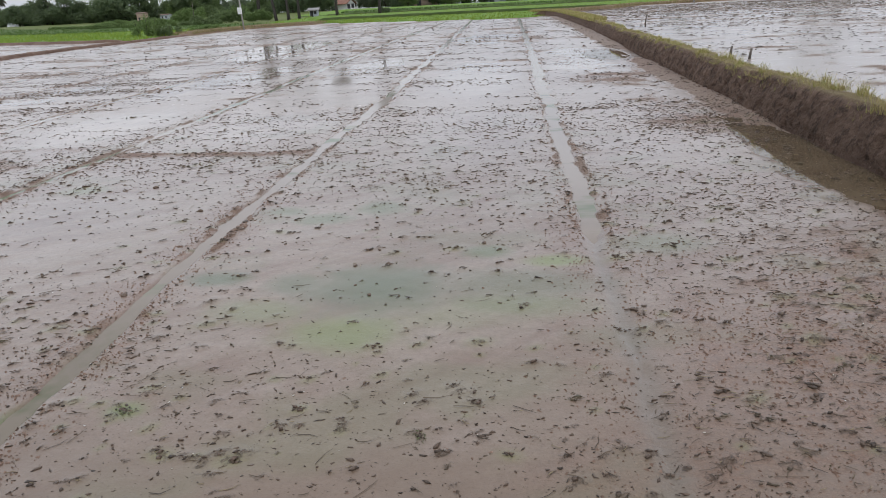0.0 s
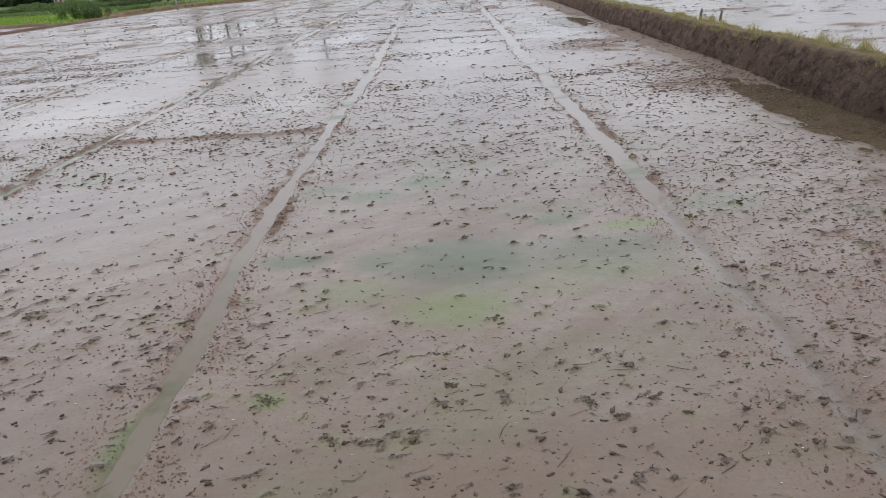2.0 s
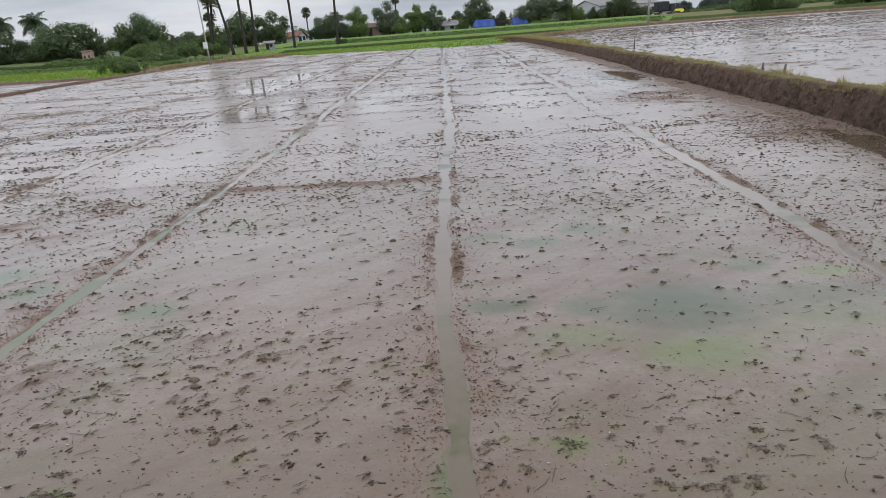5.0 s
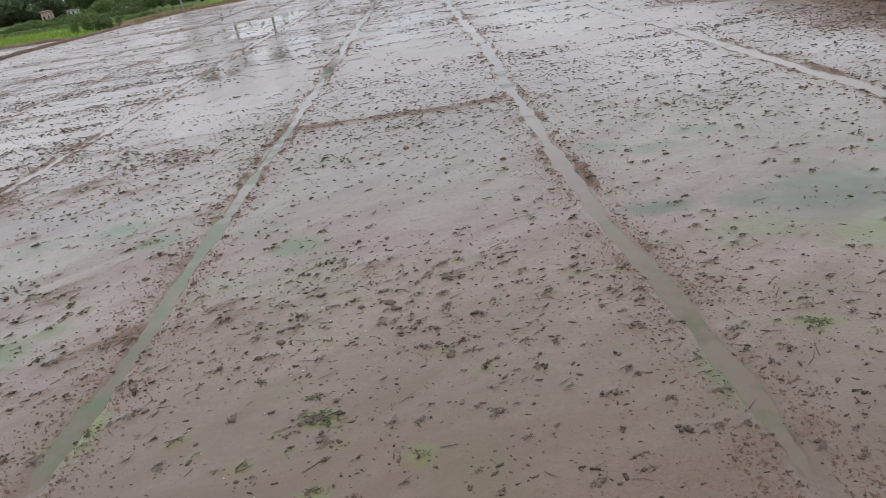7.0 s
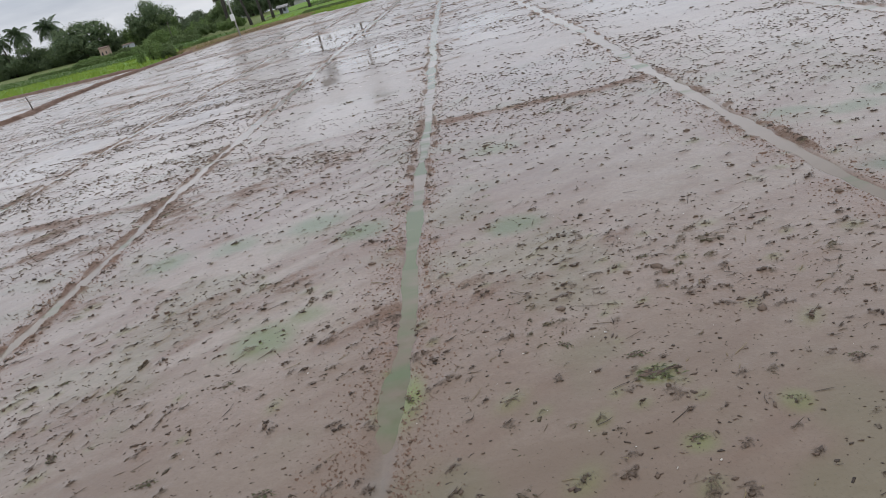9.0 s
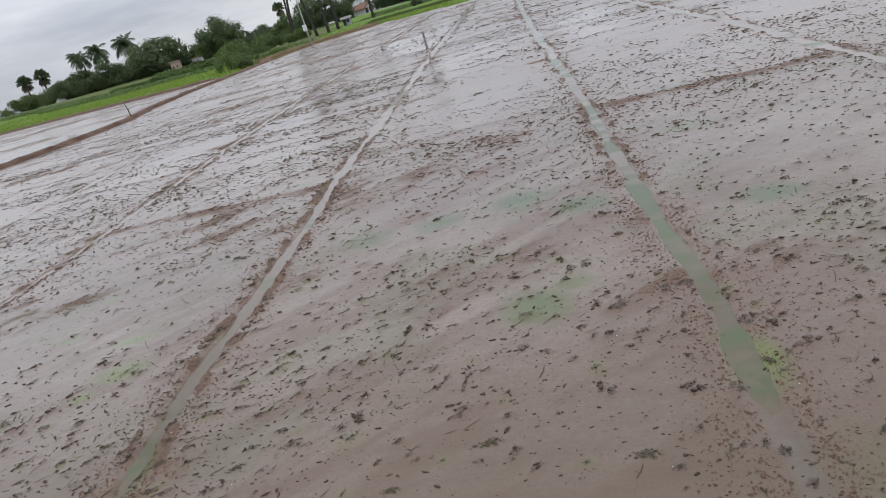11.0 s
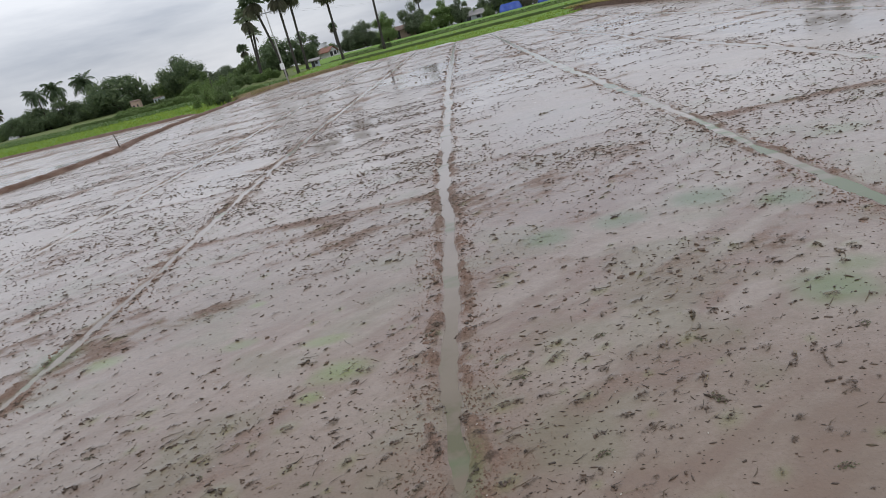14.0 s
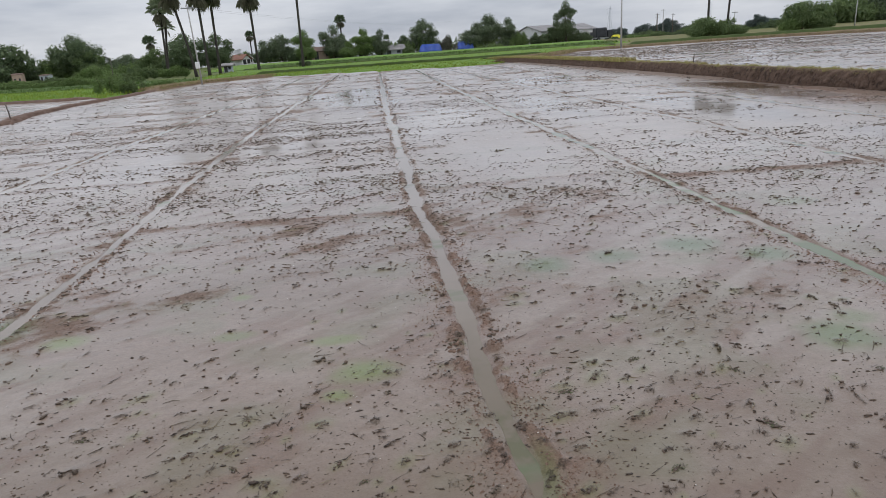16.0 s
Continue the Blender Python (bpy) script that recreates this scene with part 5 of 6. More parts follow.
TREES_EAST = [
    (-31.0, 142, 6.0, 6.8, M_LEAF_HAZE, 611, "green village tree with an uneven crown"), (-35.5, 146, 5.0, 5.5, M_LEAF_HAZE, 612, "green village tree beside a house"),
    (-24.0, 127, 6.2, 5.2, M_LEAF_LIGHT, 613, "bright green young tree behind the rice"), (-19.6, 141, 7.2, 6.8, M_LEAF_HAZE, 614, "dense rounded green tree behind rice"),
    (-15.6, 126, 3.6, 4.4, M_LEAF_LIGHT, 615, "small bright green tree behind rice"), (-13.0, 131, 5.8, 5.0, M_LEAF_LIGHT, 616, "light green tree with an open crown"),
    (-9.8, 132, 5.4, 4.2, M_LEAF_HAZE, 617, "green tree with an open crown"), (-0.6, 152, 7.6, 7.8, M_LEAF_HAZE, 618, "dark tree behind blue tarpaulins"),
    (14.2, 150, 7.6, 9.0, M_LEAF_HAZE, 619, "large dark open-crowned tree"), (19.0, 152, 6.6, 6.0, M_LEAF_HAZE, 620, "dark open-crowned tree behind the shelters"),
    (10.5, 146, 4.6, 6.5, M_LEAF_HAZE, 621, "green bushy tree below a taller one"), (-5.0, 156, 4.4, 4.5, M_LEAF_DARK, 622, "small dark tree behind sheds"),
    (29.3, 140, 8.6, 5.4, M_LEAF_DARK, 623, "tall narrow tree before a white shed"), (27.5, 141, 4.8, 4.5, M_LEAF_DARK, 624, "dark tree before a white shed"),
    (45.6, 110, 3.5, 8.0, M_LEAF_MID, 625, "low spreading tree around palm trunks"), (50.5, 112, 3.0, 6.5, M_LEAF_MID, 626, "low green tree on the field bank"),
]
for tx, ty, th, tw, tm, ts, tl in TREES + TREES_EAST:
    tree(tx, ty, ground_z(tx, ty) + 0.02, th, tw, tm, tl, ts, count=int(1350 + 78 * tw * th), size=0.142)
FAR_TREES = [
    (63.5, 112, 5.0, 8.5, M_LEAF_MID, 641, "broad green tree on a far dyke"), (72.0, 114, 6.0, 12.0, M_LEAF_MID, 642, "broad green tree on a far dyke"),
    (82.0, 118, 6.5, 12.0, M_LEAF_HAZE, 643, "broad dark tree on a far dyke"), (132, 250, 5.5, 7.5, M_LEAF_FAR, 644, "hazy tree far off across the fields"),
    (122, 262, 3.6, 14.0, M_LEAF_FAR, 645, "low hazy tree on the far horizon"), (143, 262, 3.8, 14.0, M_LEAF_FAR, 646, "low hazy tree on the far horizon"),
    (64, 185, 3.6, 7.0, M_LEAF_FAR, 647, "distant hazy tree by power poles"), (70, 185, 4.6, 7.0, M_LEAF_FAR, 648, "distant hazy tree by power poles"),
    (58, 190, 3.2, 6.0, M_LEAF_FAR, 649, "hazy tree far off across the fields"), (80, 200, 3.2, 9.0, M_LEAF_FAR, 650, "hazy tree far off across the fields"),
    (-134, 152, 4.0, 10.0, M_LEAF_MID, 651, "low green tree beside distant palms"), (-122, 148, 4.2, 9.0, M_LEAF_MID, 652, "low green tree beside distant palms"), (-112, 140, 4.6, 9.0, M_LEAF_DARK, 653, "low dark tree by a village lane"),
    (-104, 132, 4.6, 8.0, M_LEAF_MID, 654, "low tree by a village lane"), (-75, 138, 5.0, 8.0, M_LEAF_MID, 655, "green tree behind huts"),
    (-71.5, 152, 3.9, 8.0, M_LEAF_HAZE, 656, "low haze-paled green tree behind garden thickets"), (-66.0, 150, 4.3, 7.5, M_LEAF_HAZE, 657, "haze-paled green tree behind garden thickets"),
    (-60.5, 148, 3.8, 7.0, M_LEAF_MID, 658, "low green tree behind garden thickets"), (-86.0, 148, 3.6, 8.0, M_LEAF_HAZE, 659, "low haze-paled tree between dark mango trees"),
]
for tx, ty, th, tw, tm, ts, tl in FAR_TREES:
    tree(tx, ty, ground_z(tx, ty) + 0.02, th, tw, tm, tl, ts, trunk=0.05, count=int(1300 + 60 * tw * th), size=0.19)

SHRUBS = [
    (-28.3, 49.5, 2.25, 2.2, 1.8, M_LEAF_LIGHT, 701, "leafy green bush on the field bank"), (-26.9, 50.5, 1.25, 1.8, 1.5, M_LEAF_MID, 702, "low leafy bush on the field bank"),
    (-28.4, 60, 0.9, 3.2, 1.8, M_LEAF_LIGHT, 703, "low green bush beside the pole"), (-60, 95, 1.6, 9, 2, M_LEAF_LIGHT, 704, "green hedge behind the rice"),
    (-51.5, 94, 1.6, 9, 2, M_LEAF_LIGHT, 705, "green hedge behind the rice"), (-44.5, 92, 1.7, 7, 2.5, M_LEAF_MID, 706, "leafy hedge with creepers"),
    (-69, 97, 1.0, 9, 2, M_LEAF_LIGHT, 707, "low weedy hedge behind the rice"), (-47.0, 104, 2.6, 6, 3, M_LEAF_MID, 708, "bushy green thicket beside the palms"), (-42.0, 106, 1.9, 7, 3, M_LEAF_LIGHT, 709, "low bushy green thicket under palms"),
    (-54.0, 108, 3.0, 8, 3, M_LEAF_LIGHT, 710, "mixed green thicket of banana and shrubs"), (9.7, 116, 1.5, 5.8, 3.5, M_LEAF_LIGHT, 711, "light green bush in the rice"),
]
VILLAGE_SHRUBS = [
    (-68.0, 108, 1.3, 7, 2, M_LEAF_LIGHT, 718, "low hedge before brick huts"), (-62.0, 108, 1.3, 7, 2, M_LEAF_MID, 719, "low hedge before brick huts"),
    (4.0, 138, 3.5, 4.2, 3, M_LEAF_GREY, 712, "grey thorny bush between tarpaulins"), (23.4, 140, 3.0, 4.8, 3, M_LEAF_DARK, 713, "dark bush before a white shed"),
    (32.6, 140, 2.7, 5.2, 3, M_LEAF_DARK, 714, "dark bush before a white shed"), (-4.0, 139, 1.9, 4.0, 3, M_LEAF_MID, 715, "weedy bush beside sheds"),
    (61.0, 110.6, 2.3, 5.5, 2.5, M_LEAF_LIGHT, 721, "bushy growth under a broad tree"), (66.5, 110.8, 2.6, 6.0, 2.5, M_LEAF_MID, 722, "bushy growth under a broad tree"),
    (-27.5, 133, 2.0, 5.0, 3, M_LEAF_DARK, 716, "dark bush behind a low wall"), (-21.8, 108, 1.3, 2.2, 1.8, M_LEAF_DARK, 717, "dark shrub at the foot of a palm"),
]
for sx, sy, sh, sw, sd, sm, ss, sl in SHRUBS + VILLAGE_SHRUBS:
    shrub(sx, sy, max(ground_z(sx, sy), -0.05) + 0.02, sh, sw, sd, sm, sl, ss, count=int(1100 + 270 * sw), size=0.07 if sy < 62 else 0.15)


rng_u = np.random.default_rng(760)
UNDER = [(-104, -60, 126, 16, 2.0, 3.6), (-60, -46, 112, 8, 1.8, 3.4), (-42, 22, 146, 30, 2.4, 4.4), (20, 36, 146, 5, 1.6, 3.0), (52, 92, 116, 10, 1.4, 3.0), (-140, -104, 150, 9, 2.0, 3.4), (-96, -46, 128, 12, 2.0, 3.4), (36, 64, 127, 8, 0.6, 1.5), (46, 84, 150, 8, 0.8, 1.9)]
for u0, u1, uy, un, h0, h1 in UNDER:
    for i in range(un):
        sx = u0 + (u1 - u0) * (i + rng_u.uniform(0.1, 0.9)) / un
        sy = uy + rng_u.uniform(-3, 3)
        sw = (u1 - u0) / un * rng_u.uniform(1.2, 2.0)
        sm = (M_LEAF_MID, M_LEAF_DARK, M_LEAF_MID, M_LEAF_LIGHT)[int(rng_u.integers(0, 4))]
        shrub(sx, sy, max(ground_z(sx, sy), -0.05) + 0.02, float(rng_u.uniform(h0, h1)), float(sw), 3.0, sm, "leafy undergrowth along the village edge", 770 + i + int(abs(u0)), count=int(250 + 85 * sw), size=0.20)


# ---------------------------------------------------------------- houses, poles, vehicles
def house(x, y, z, w, d, h, roof, wall_mat, roof_mat, label, rz=0, gable_front=False, openings=((-0.25, 0.9, 1.9), (0.22, 0.8, 1.1)), reach=0.0):
    """Four walls on the ground, a pitched roof with thickness and eaves, a door and windows set in the front."""
    ob = root("house", x, y, z, rz, label, "house", "", reach)
    bm = bmesh.new()
    for sx in (-1, 1):
        for sy in (-1, 1):
            for zz in (-0.3, h):
                bm.verts.new((sx * w / 2, sy * d / 2, zz))
    peaks = [(-w / 2, 0, h + roof), (w / 2, 0, h + roof)] if not gable_front else [(0, -d / 2, h + roof), (0, d / 2, h + roof)]
    for p in peaks:
        bm.verts.new(p)
    bmesh.ops.convex_hull(bm, input=bm.verts)
    part("wall", bm_mesh("wall", bm), wall_mat, ob)
    e, t = 0.35, 0.12
    for s in (-1, 1):
        if gable_front:
            a, b = (0, h + roof + 0.06), (s * (w / 2 + e), h - e * roof / (w / 2) + 0.06)
            q = [(a[0], -d / 2 - e, a[1]), (b[0], -d / 2 - e, b[1]), (b[0], d / 2 + e, b[1]), (a[0], d / 2 + e, a[1])]
        else:
            a, b = (0, h + roof + 0.06), (s * (d / 2 + e), h - e * roof / (d / 2) + 0.06)
            q = [(-w / 2 - e, a[0], a[1]), (-w / 2 - e, b[0], b[1]), (w / 2 + e, b[0], b[1]), (w / 2 + e, a[0], a[1])]
        me = bpy.data.meshes.new("roof")
        me.from_pydata(q + [(p[0], p[1], p[2] + t) for p in q], [], [(0, 1, 2, 3), (4, 7, 6, 5), (0, 4, 5, 1), (1, 5, 6, 2), (2, 6, 7, 3), (3, 7, 4, 0)])
        part("roof", me, roof_mat, ob)
    for i, (u, ow, oh) in enumerate(openings):
        z0 = 0.0 if i == 0 else min(0.9, h * 0.4)
        oh = min(oh, h - z0 - 0.15)
        nm = "door" if i == 0 else "window"
        leaf = part(nm, box(nm, u * w - ow / 2, u * w + ow / 2, -d / 2 - 0.05, -d / 2 + 0.02, z0, z0 + oh, 0.01), M_DARK, ob)
        part("frame", box("frame", u * w - ow / 2 - 0.08, u * w + ow / 2 + 0.08, -d / 2 - 0.03, -d / 2 + 0.02, z0 + oh, z0 + oh + 0.09), M_WOOD, leaf)
    return ob


house(-198.5, 345, 0.4, 4.6, 4.0, 3.9, 0.5, M_PINKWALL, M_BROWNROOF, "brick hut with an old tiled roof among trees", 10, False, ((-0.25, 0.9, 1.9), (0.22, 0.8, 1.1)), 1.0)
house(-185.0, 345, 0.4, 4.6, 4.0, 2.6, 0.4, M_GREYWALL, M_BROWNROOF, "bluish hut with an old tiled roof under trees", -5, False, ((-0.25, 0.9, 1.9), (0.22, 0.8, 1.1)), 1.0)
house(-70.0, 142, 1.2, 4.5, 4.0, 3.4, 0.4, M_WHITE, M_SHEET, "whitewashed house half hidden by trees", 0)
house(-39.2, 140, 1.0, 2.6, 3.0, 1.5, 0.8, M_WHITE, M_TILE, "white house with a red tiled roof", 62, True)
house(-41.6, 148, 1.0, 2.8, 3.0, 1.9, 0.7, M_WHITE, M_SHEET, "white gabled house beside the palms", 20, True)
house(-43.9, 152, 1.0, 2.6, 3.0, 2.4, 0.12, M_WHITE, M_WHITE, "white flat-roofed house beside the palms", 0)
house(-43.0, 160, 1.0, 3.4, 4.0, 2.2, 0.8, M_WHITE, M_SHEET, "white gabled house in the village", 30, True)
house(-49.5, 168, 1.2, 7.0, 5.0, 3.7, 0.15, M_WHITE, M_WHITE, "long flat-roofed white building", 0, False, ((-0.3, 0.9, 2.0), (-0.1, 0.9, 1.1), (0.12, 0.9, 1.1), (0.34, 0.9, 1.1)))
house(-38.5, 176, 1.2, 7.0, 5.0, 3.6, 0.15, M_WHITE, M_WHITE, "flat-roofed white building far back in the village", 0, False, ((-0.3, 0.9, 2.0), (0.1, 0.9, 1.1), (0.3, 0.9, 1.1)))
house(-34.4, 109.5, 0.45, 1.25, 1.3, 1.0, 0.22, M_GREYWALL, M_SHEET, "small grey-blue pump shed behind palms", 5, False, ((-0.25, 0.5, 0.9), (0.22, 0.4, 0.4)), 1.35)
house(-23.2, 150, 1.2, 5.2, 4.0, 1.9, 0.8, M_PINKWALL, M_BROWNROOF, "low house with an old brown tiled roof", 0)
house(-13.7, 140, 1.1, 2.0, 3.0, 1.2, 0.25, M_WHITE, M_SHEET, "small white outhouse among trees", 0)
house(-7.6, 141, 1.1, 4.4, 3.0, 1.2, 0.8, M_GREYWALL, M_SHEET, "low shed with a pale sheet roof", 12)
house(36.0, 176, 1.1, 20.0, 10.0, 3.1, 1.5, M_WHITE, M_SHEET, "long white warehouse with a weathered sheet roof", 30, False, ((-0.44, 1.2, 2.2), (0.40, 1.2, 1.2)))


def low_wall(x0, x1, y, z, h, label):
    ob = root("compound_wall", (x0 + x1) / 2, y, z, 0, label, "wall")
    half = (x1 - x0) / 2
    part("panel", box("panel", -half, half, -0.1, 0.1, -0.2, h, 0.02), M_WHITE, ob)
    for k in np.linspace(-half, half, max(2, int(half))):
        part("pier", box("pier", k - 0.14, k + 0.14, -0.15, 0.15, -0.2, h + 0.12, 0.02), M_WHITE, ob)


low_wall(-38.2, -30.0, 135, 0.75, 0.7, "low whitewashed compound wall")
low_wall(-36.0, -33.4, 118, 0.55, 0.5, "short stretch of white wall behind the palms")


def draped(name, x, y, z, w, d, h, mat, label, seed, category):
    """A sheet thrown over a ridge pole or a heap, with folds and a ragged hem, on posts."""
    ob = root(name, x, y, z, 0, label, category)
    U, V = np.meshgrid(np.linspace(-1, 1, 30), np.linspace(-1, 1, 22))
    r = np.maximum(np.abs(U) ** 9, np.abs(V) ** 2.2)
    Z = h * (1 - 0.85 * r) + 0.12 * h * (fbm(U * 3 + seed, V * 3, seed, 3) - 0.5)
    X = U * w / 2 * (1 + 0.06 * (fbm(V * 4, U * 2, seed + 1, 2) - 0.5))
    Y = V * d / 2 + 0.05 * np.sin(U * 9)
    rim = (np.abs(U) > 0.99) | (np.abs(V) > 0.99)
    Z = np.where(rim, 0.04 + 0.1 * fbm(U * 6, V * 6, seed + 2, 2), Z)
    sheet = part("sheet", grid_mesh("sheet", X, Y, Z, False), mat, ob)
    for sx in (-0.8, 0.8):
        part("post", tube("post", [(sx * w / 2, 0, -0.2), (sx * w / 2, 0, h * 0.4)], [0.05, 0.05], 6), M_WOOD, ob)
    return ob


draped("tarpaulin_shelter", 0.3, 139, 1.0, 4.8, 3.0, 1.9, M_BLUE, "blue tarpaulin shelter at the village edge", 3, "shelter")
draped("tarpaulin_shelter", 8.1, 144, 1.1, 3.6, 3.0, 2.0, M_BLUE, "blue tarpaulin shelter beside thorny bushes", 8, "shelter")
draped("covered_heap", 44.9, 154, 1.05, 2.2, 1.8, 1.1, M_YELLOW, "heap covered with a bright yellow tarpaulin", 5, "heap")
draped("covered_heap", -99.4, 120, 0.9, 2.4, 2.0, 1.3, M_WHITE, "white sheet over a small heap", 6, "heap")


def truck(x, y, z, rz):
    ob = root("truck", x, y, z, rz, "truck with a black tarpaulin over its load", "truck")
    part("chassis", box("chassis", -2.2, 2.2, -0.9, 0.9, 0.55, 0.85, 0.03), M_STEEL, ob)
    part("cargo_cover", box("cargo_cover", -2.1, 0.9, -1.05, 1.05, 0.85, 3.1, 0.22), M_DARKTARP, ob, "black tarpaulin over the load")
    cab = part("cab", box("cab", 1.0, 2.4, -1.0, 1.0, 0.7, 2.5, 0.15), M_DARKTARP, ob)
    part("windscreen", box("windscreen", 2.38, 2.42, -0.8, 0.8, 1.6, 2.2, 0.01), M_DARK, cab)
    for wx in (-1.4, 1.7):
        for wy in (-0.95, 0.95):
            tyre = part("wheel", tube("wheel", [(wx, wy - 0.14, 0.45), (wx, wy - 0.11, 0.45), (wx, wy + 0.11, 0.45), (wx, wy + 0.14, 0.45)], [0.36, 0.45, 0.45, 0.36], 18, False), M_RUBBER, ob)
            part("hub", tube("hub", [(wx, wy - 0.16, 0.45), (wx, wy + 0.16, 0.45)], [0.16, 0.16], 12, False), M_STEEL, tyre)


truck(43.4, 160, 0.95, 10)


def power_pole(x, y, z, h, r, label, lean=0.0, box_at=0.0, arms=1, lamp=False, mat=None):
    ob = root("power_pole", x, y, z, 0, label, "pole")
    mat = mat or M_CONCRETE
    part("shaft", tube("shaft", [(0, 0, -0.4), (lean * 0.5, 0, h * 0.5), (lean, 0, h)], [r * 1.25, r, r * 0.8], 8), mat, ob)
    for k in range(arms):
        zz = h - 0.35 - 0.6 * k
        arm = part("cross_arm", box("cross_arm", lean * 0.95 - 0.55, lean * 0.95 + 0.55, -0.06, 0.06, zz, zz + 0.09, 0.01), M_STEEL, ob)
        for q in (-0.45, 0.0, 0.45):
            part("insulator", tube("insulator", [(lean * 0.95 + q, 0, zz + 0.09), (lean * 0.95 + q, 0, zz + 0.16), (lean * 0.95 + q, 0, zz + 0.24)], [0.035, 0.05, 0.02], 8), M_WHITE, arm)
    if box_at:
        meter = part("meter_box", box("meter_box", lean * box_at / h - 0.22, lean * box_at / h + 0.12, -0.28, -0.06, box_at - 0.28, box_at + 0.28, 0.02), M_WHITE, ob, "white metal meter box")
        part("door", box("door", lean * box_at / h - 0.19, lean * box_at / h + 0.09, -0.295, -0.278, box_at - 0.24, box_at + 0.24, 0.004), M_WHITE, meter)
    if lamp:
        armp = part("lamp_arm", tube("lamp_arm", [(lean, 0, h - 0.2), (-0.5, 0, h + 0.05), (-0.95, 0, h + 0.08)], [0.03, 0.03, 0.03], 6), M_STEEL, ob)
        part("lamp_head", box("lamp_head", -1.5, -0.9, -0.12, 0.12, h, h + 0.12, 0.03), M_WHITE, armp)
    return ob


power_pole(-24.2, 59, 0.05, 6.6, 0.065, "leaning whitewashed power pole with a meter box", -0.15, 1.6)
power_pole(20.4, 79.6, 0.2, 6.7, 0.10, "tall pale concrete pole on the field bank", 0.0, 0.0, 0, True)
power_pole(61.0, 170, 1.1, 5.6, 0.16, "distant wooden transformer pole with cross arms", 0, 0, 2, False, M_WOOD)
power_pole(62.6, 170, 1.1, 6.6, 0.09, "distant thin pale power pole", 0, 0, 1)
power_pole(66.0, 172, 1.1, 5.4, 0.12, "distant dark power pole with one arm", 0, 0, 1, False, M_WOOD)
power_pole(55.6, 120, 0.5, 4.2, 0.07, "pale pole behind low trees", 0.1, 0, 1)
power_pole(68.0, 105, 0.4, 5.0, 0.08, "pole in front of broad trees", 0, 0, 0)
power_pole(-45.8, 92.5, 0.1, 3.3, 0.05, "thin wooden stake above the hedge", 0.15, 0, 0, False, M_WOOD)


def pylon(x, y, z, h):
    """A lattice transmission tower, far off."""
    ob = root("transmission_tower", x, y, z, 20, "hazy lattice transmission tower on the horizon", "pylon")
    for sx in (-1, 1):
        for sy in (-1, 1):
            part("leg", tube("leg", [(sx * h * 0.09, sy * h * 0.09, 0), (sx * h * 0.03, sy * h * 0.03, h * 0.6), (sx * h * 0.012, sy * h * 0.012, h)], [0.13, 0.10, 0.06], 4), M_HAZESTEEL, ob)
    for k in range(9):
        a, b = h * (0.09 - 0.06 * min(1, k / 5.4)), h * (0.09 - 0.06 * min(1, (k + 1) / 5.4))
        z0, z1 = h * k / 9, h * (k + 1) / 9
        part("brace", tube("brace", [(-a, -a, z0), (b, -b, z1)], [0.06, 0.06], 4), M_HAZESTEEL, ob)
        part("brace", tube("brace", [(a, -a, z0), (-b, -b, z1)], [0.06, 0.06], 4), M_HAZESTEEL, ob)
    for zz in (0.66, 0.78, 0.9):
        part("arm", tube("arm", [(-h * 0.13, 0, h * zz), (0, 0, h * zz + 0.8), (h * 0.13, 0, h * zz)], [0.06, 0.10, 0.06], 4), M_HAZESTEEL, ob)


pylon(175, 560, 1.2, 26)
pylon(262, 560, 1.2, 24)


def cable(pts, label, sag=0.6):
    a, b = Vector(pts[0]), Vector(pts[1])
    q = [a.lerp(b, t) - Vector((0, 0, sag * 4 * t * (1 - t))) for t in np.linspace(0, 1, 14)]
    thing("power_line", tube("power_line", q, [0.007] * 14, 4), M_STEEL, label, "cable")


cable([(-24.85, 59, 6.35), (8, 175, 8.5)], "thin overhead wire strung from the leaning pole", 1.0)
cable([(-23.9, 59, 6.35), (9, 175, 8.5)], "thin overhead wire strung from the leaning pole", 1.0)


def peg(x, y, z, h, lean, label):
    ob = root("wooden_peg", x, y, z, 0, label, "peg", "pegs in the fields")
    part("stick", tube("stick", [(0, 0, -0.15), (lean * 0.4, 0.01, h * 0.5), (lean, 0, h)], [0.026, 0.024, 0.018], 7), M_WOOD, ob)
    if h > 0.5:
        part("twig", tube("twig", [(lean * 0.4, 0, h * 0.5), (lean * 0.4 + 0.12, 0.02, h * 0.58)], [0.014, 0.008], 5), M_WOOD, ob)


peg(-21.1, 24.6, 0.08, 0.62, -0.06, "crooked grey stick standing in the mud ridge")
peg(4.09, 13.0, 0.18, 0.21, 0.01, "short grey peg standing behind the bund")
peg(4.26, 12.5, 0.18, 0.19, 0.02, "short grey peg standing behind the bund")
peg(5.0, 26.0, 0.18, 0.46, 0.03, "short stick standing behind the bund")


# ---------------------------------------------------------------- litter on the mud
def ico():
    bm = bmesh.new()
    bmesh.ops.create_icosphere(bm, subdivisions=1, radius=1.0)
    v = np.array([p.co[:] for p in bm.verts])
    f = np.array([[q.index for q in t.verts] for t in bm.faces])
    bm.free()
    return v, f


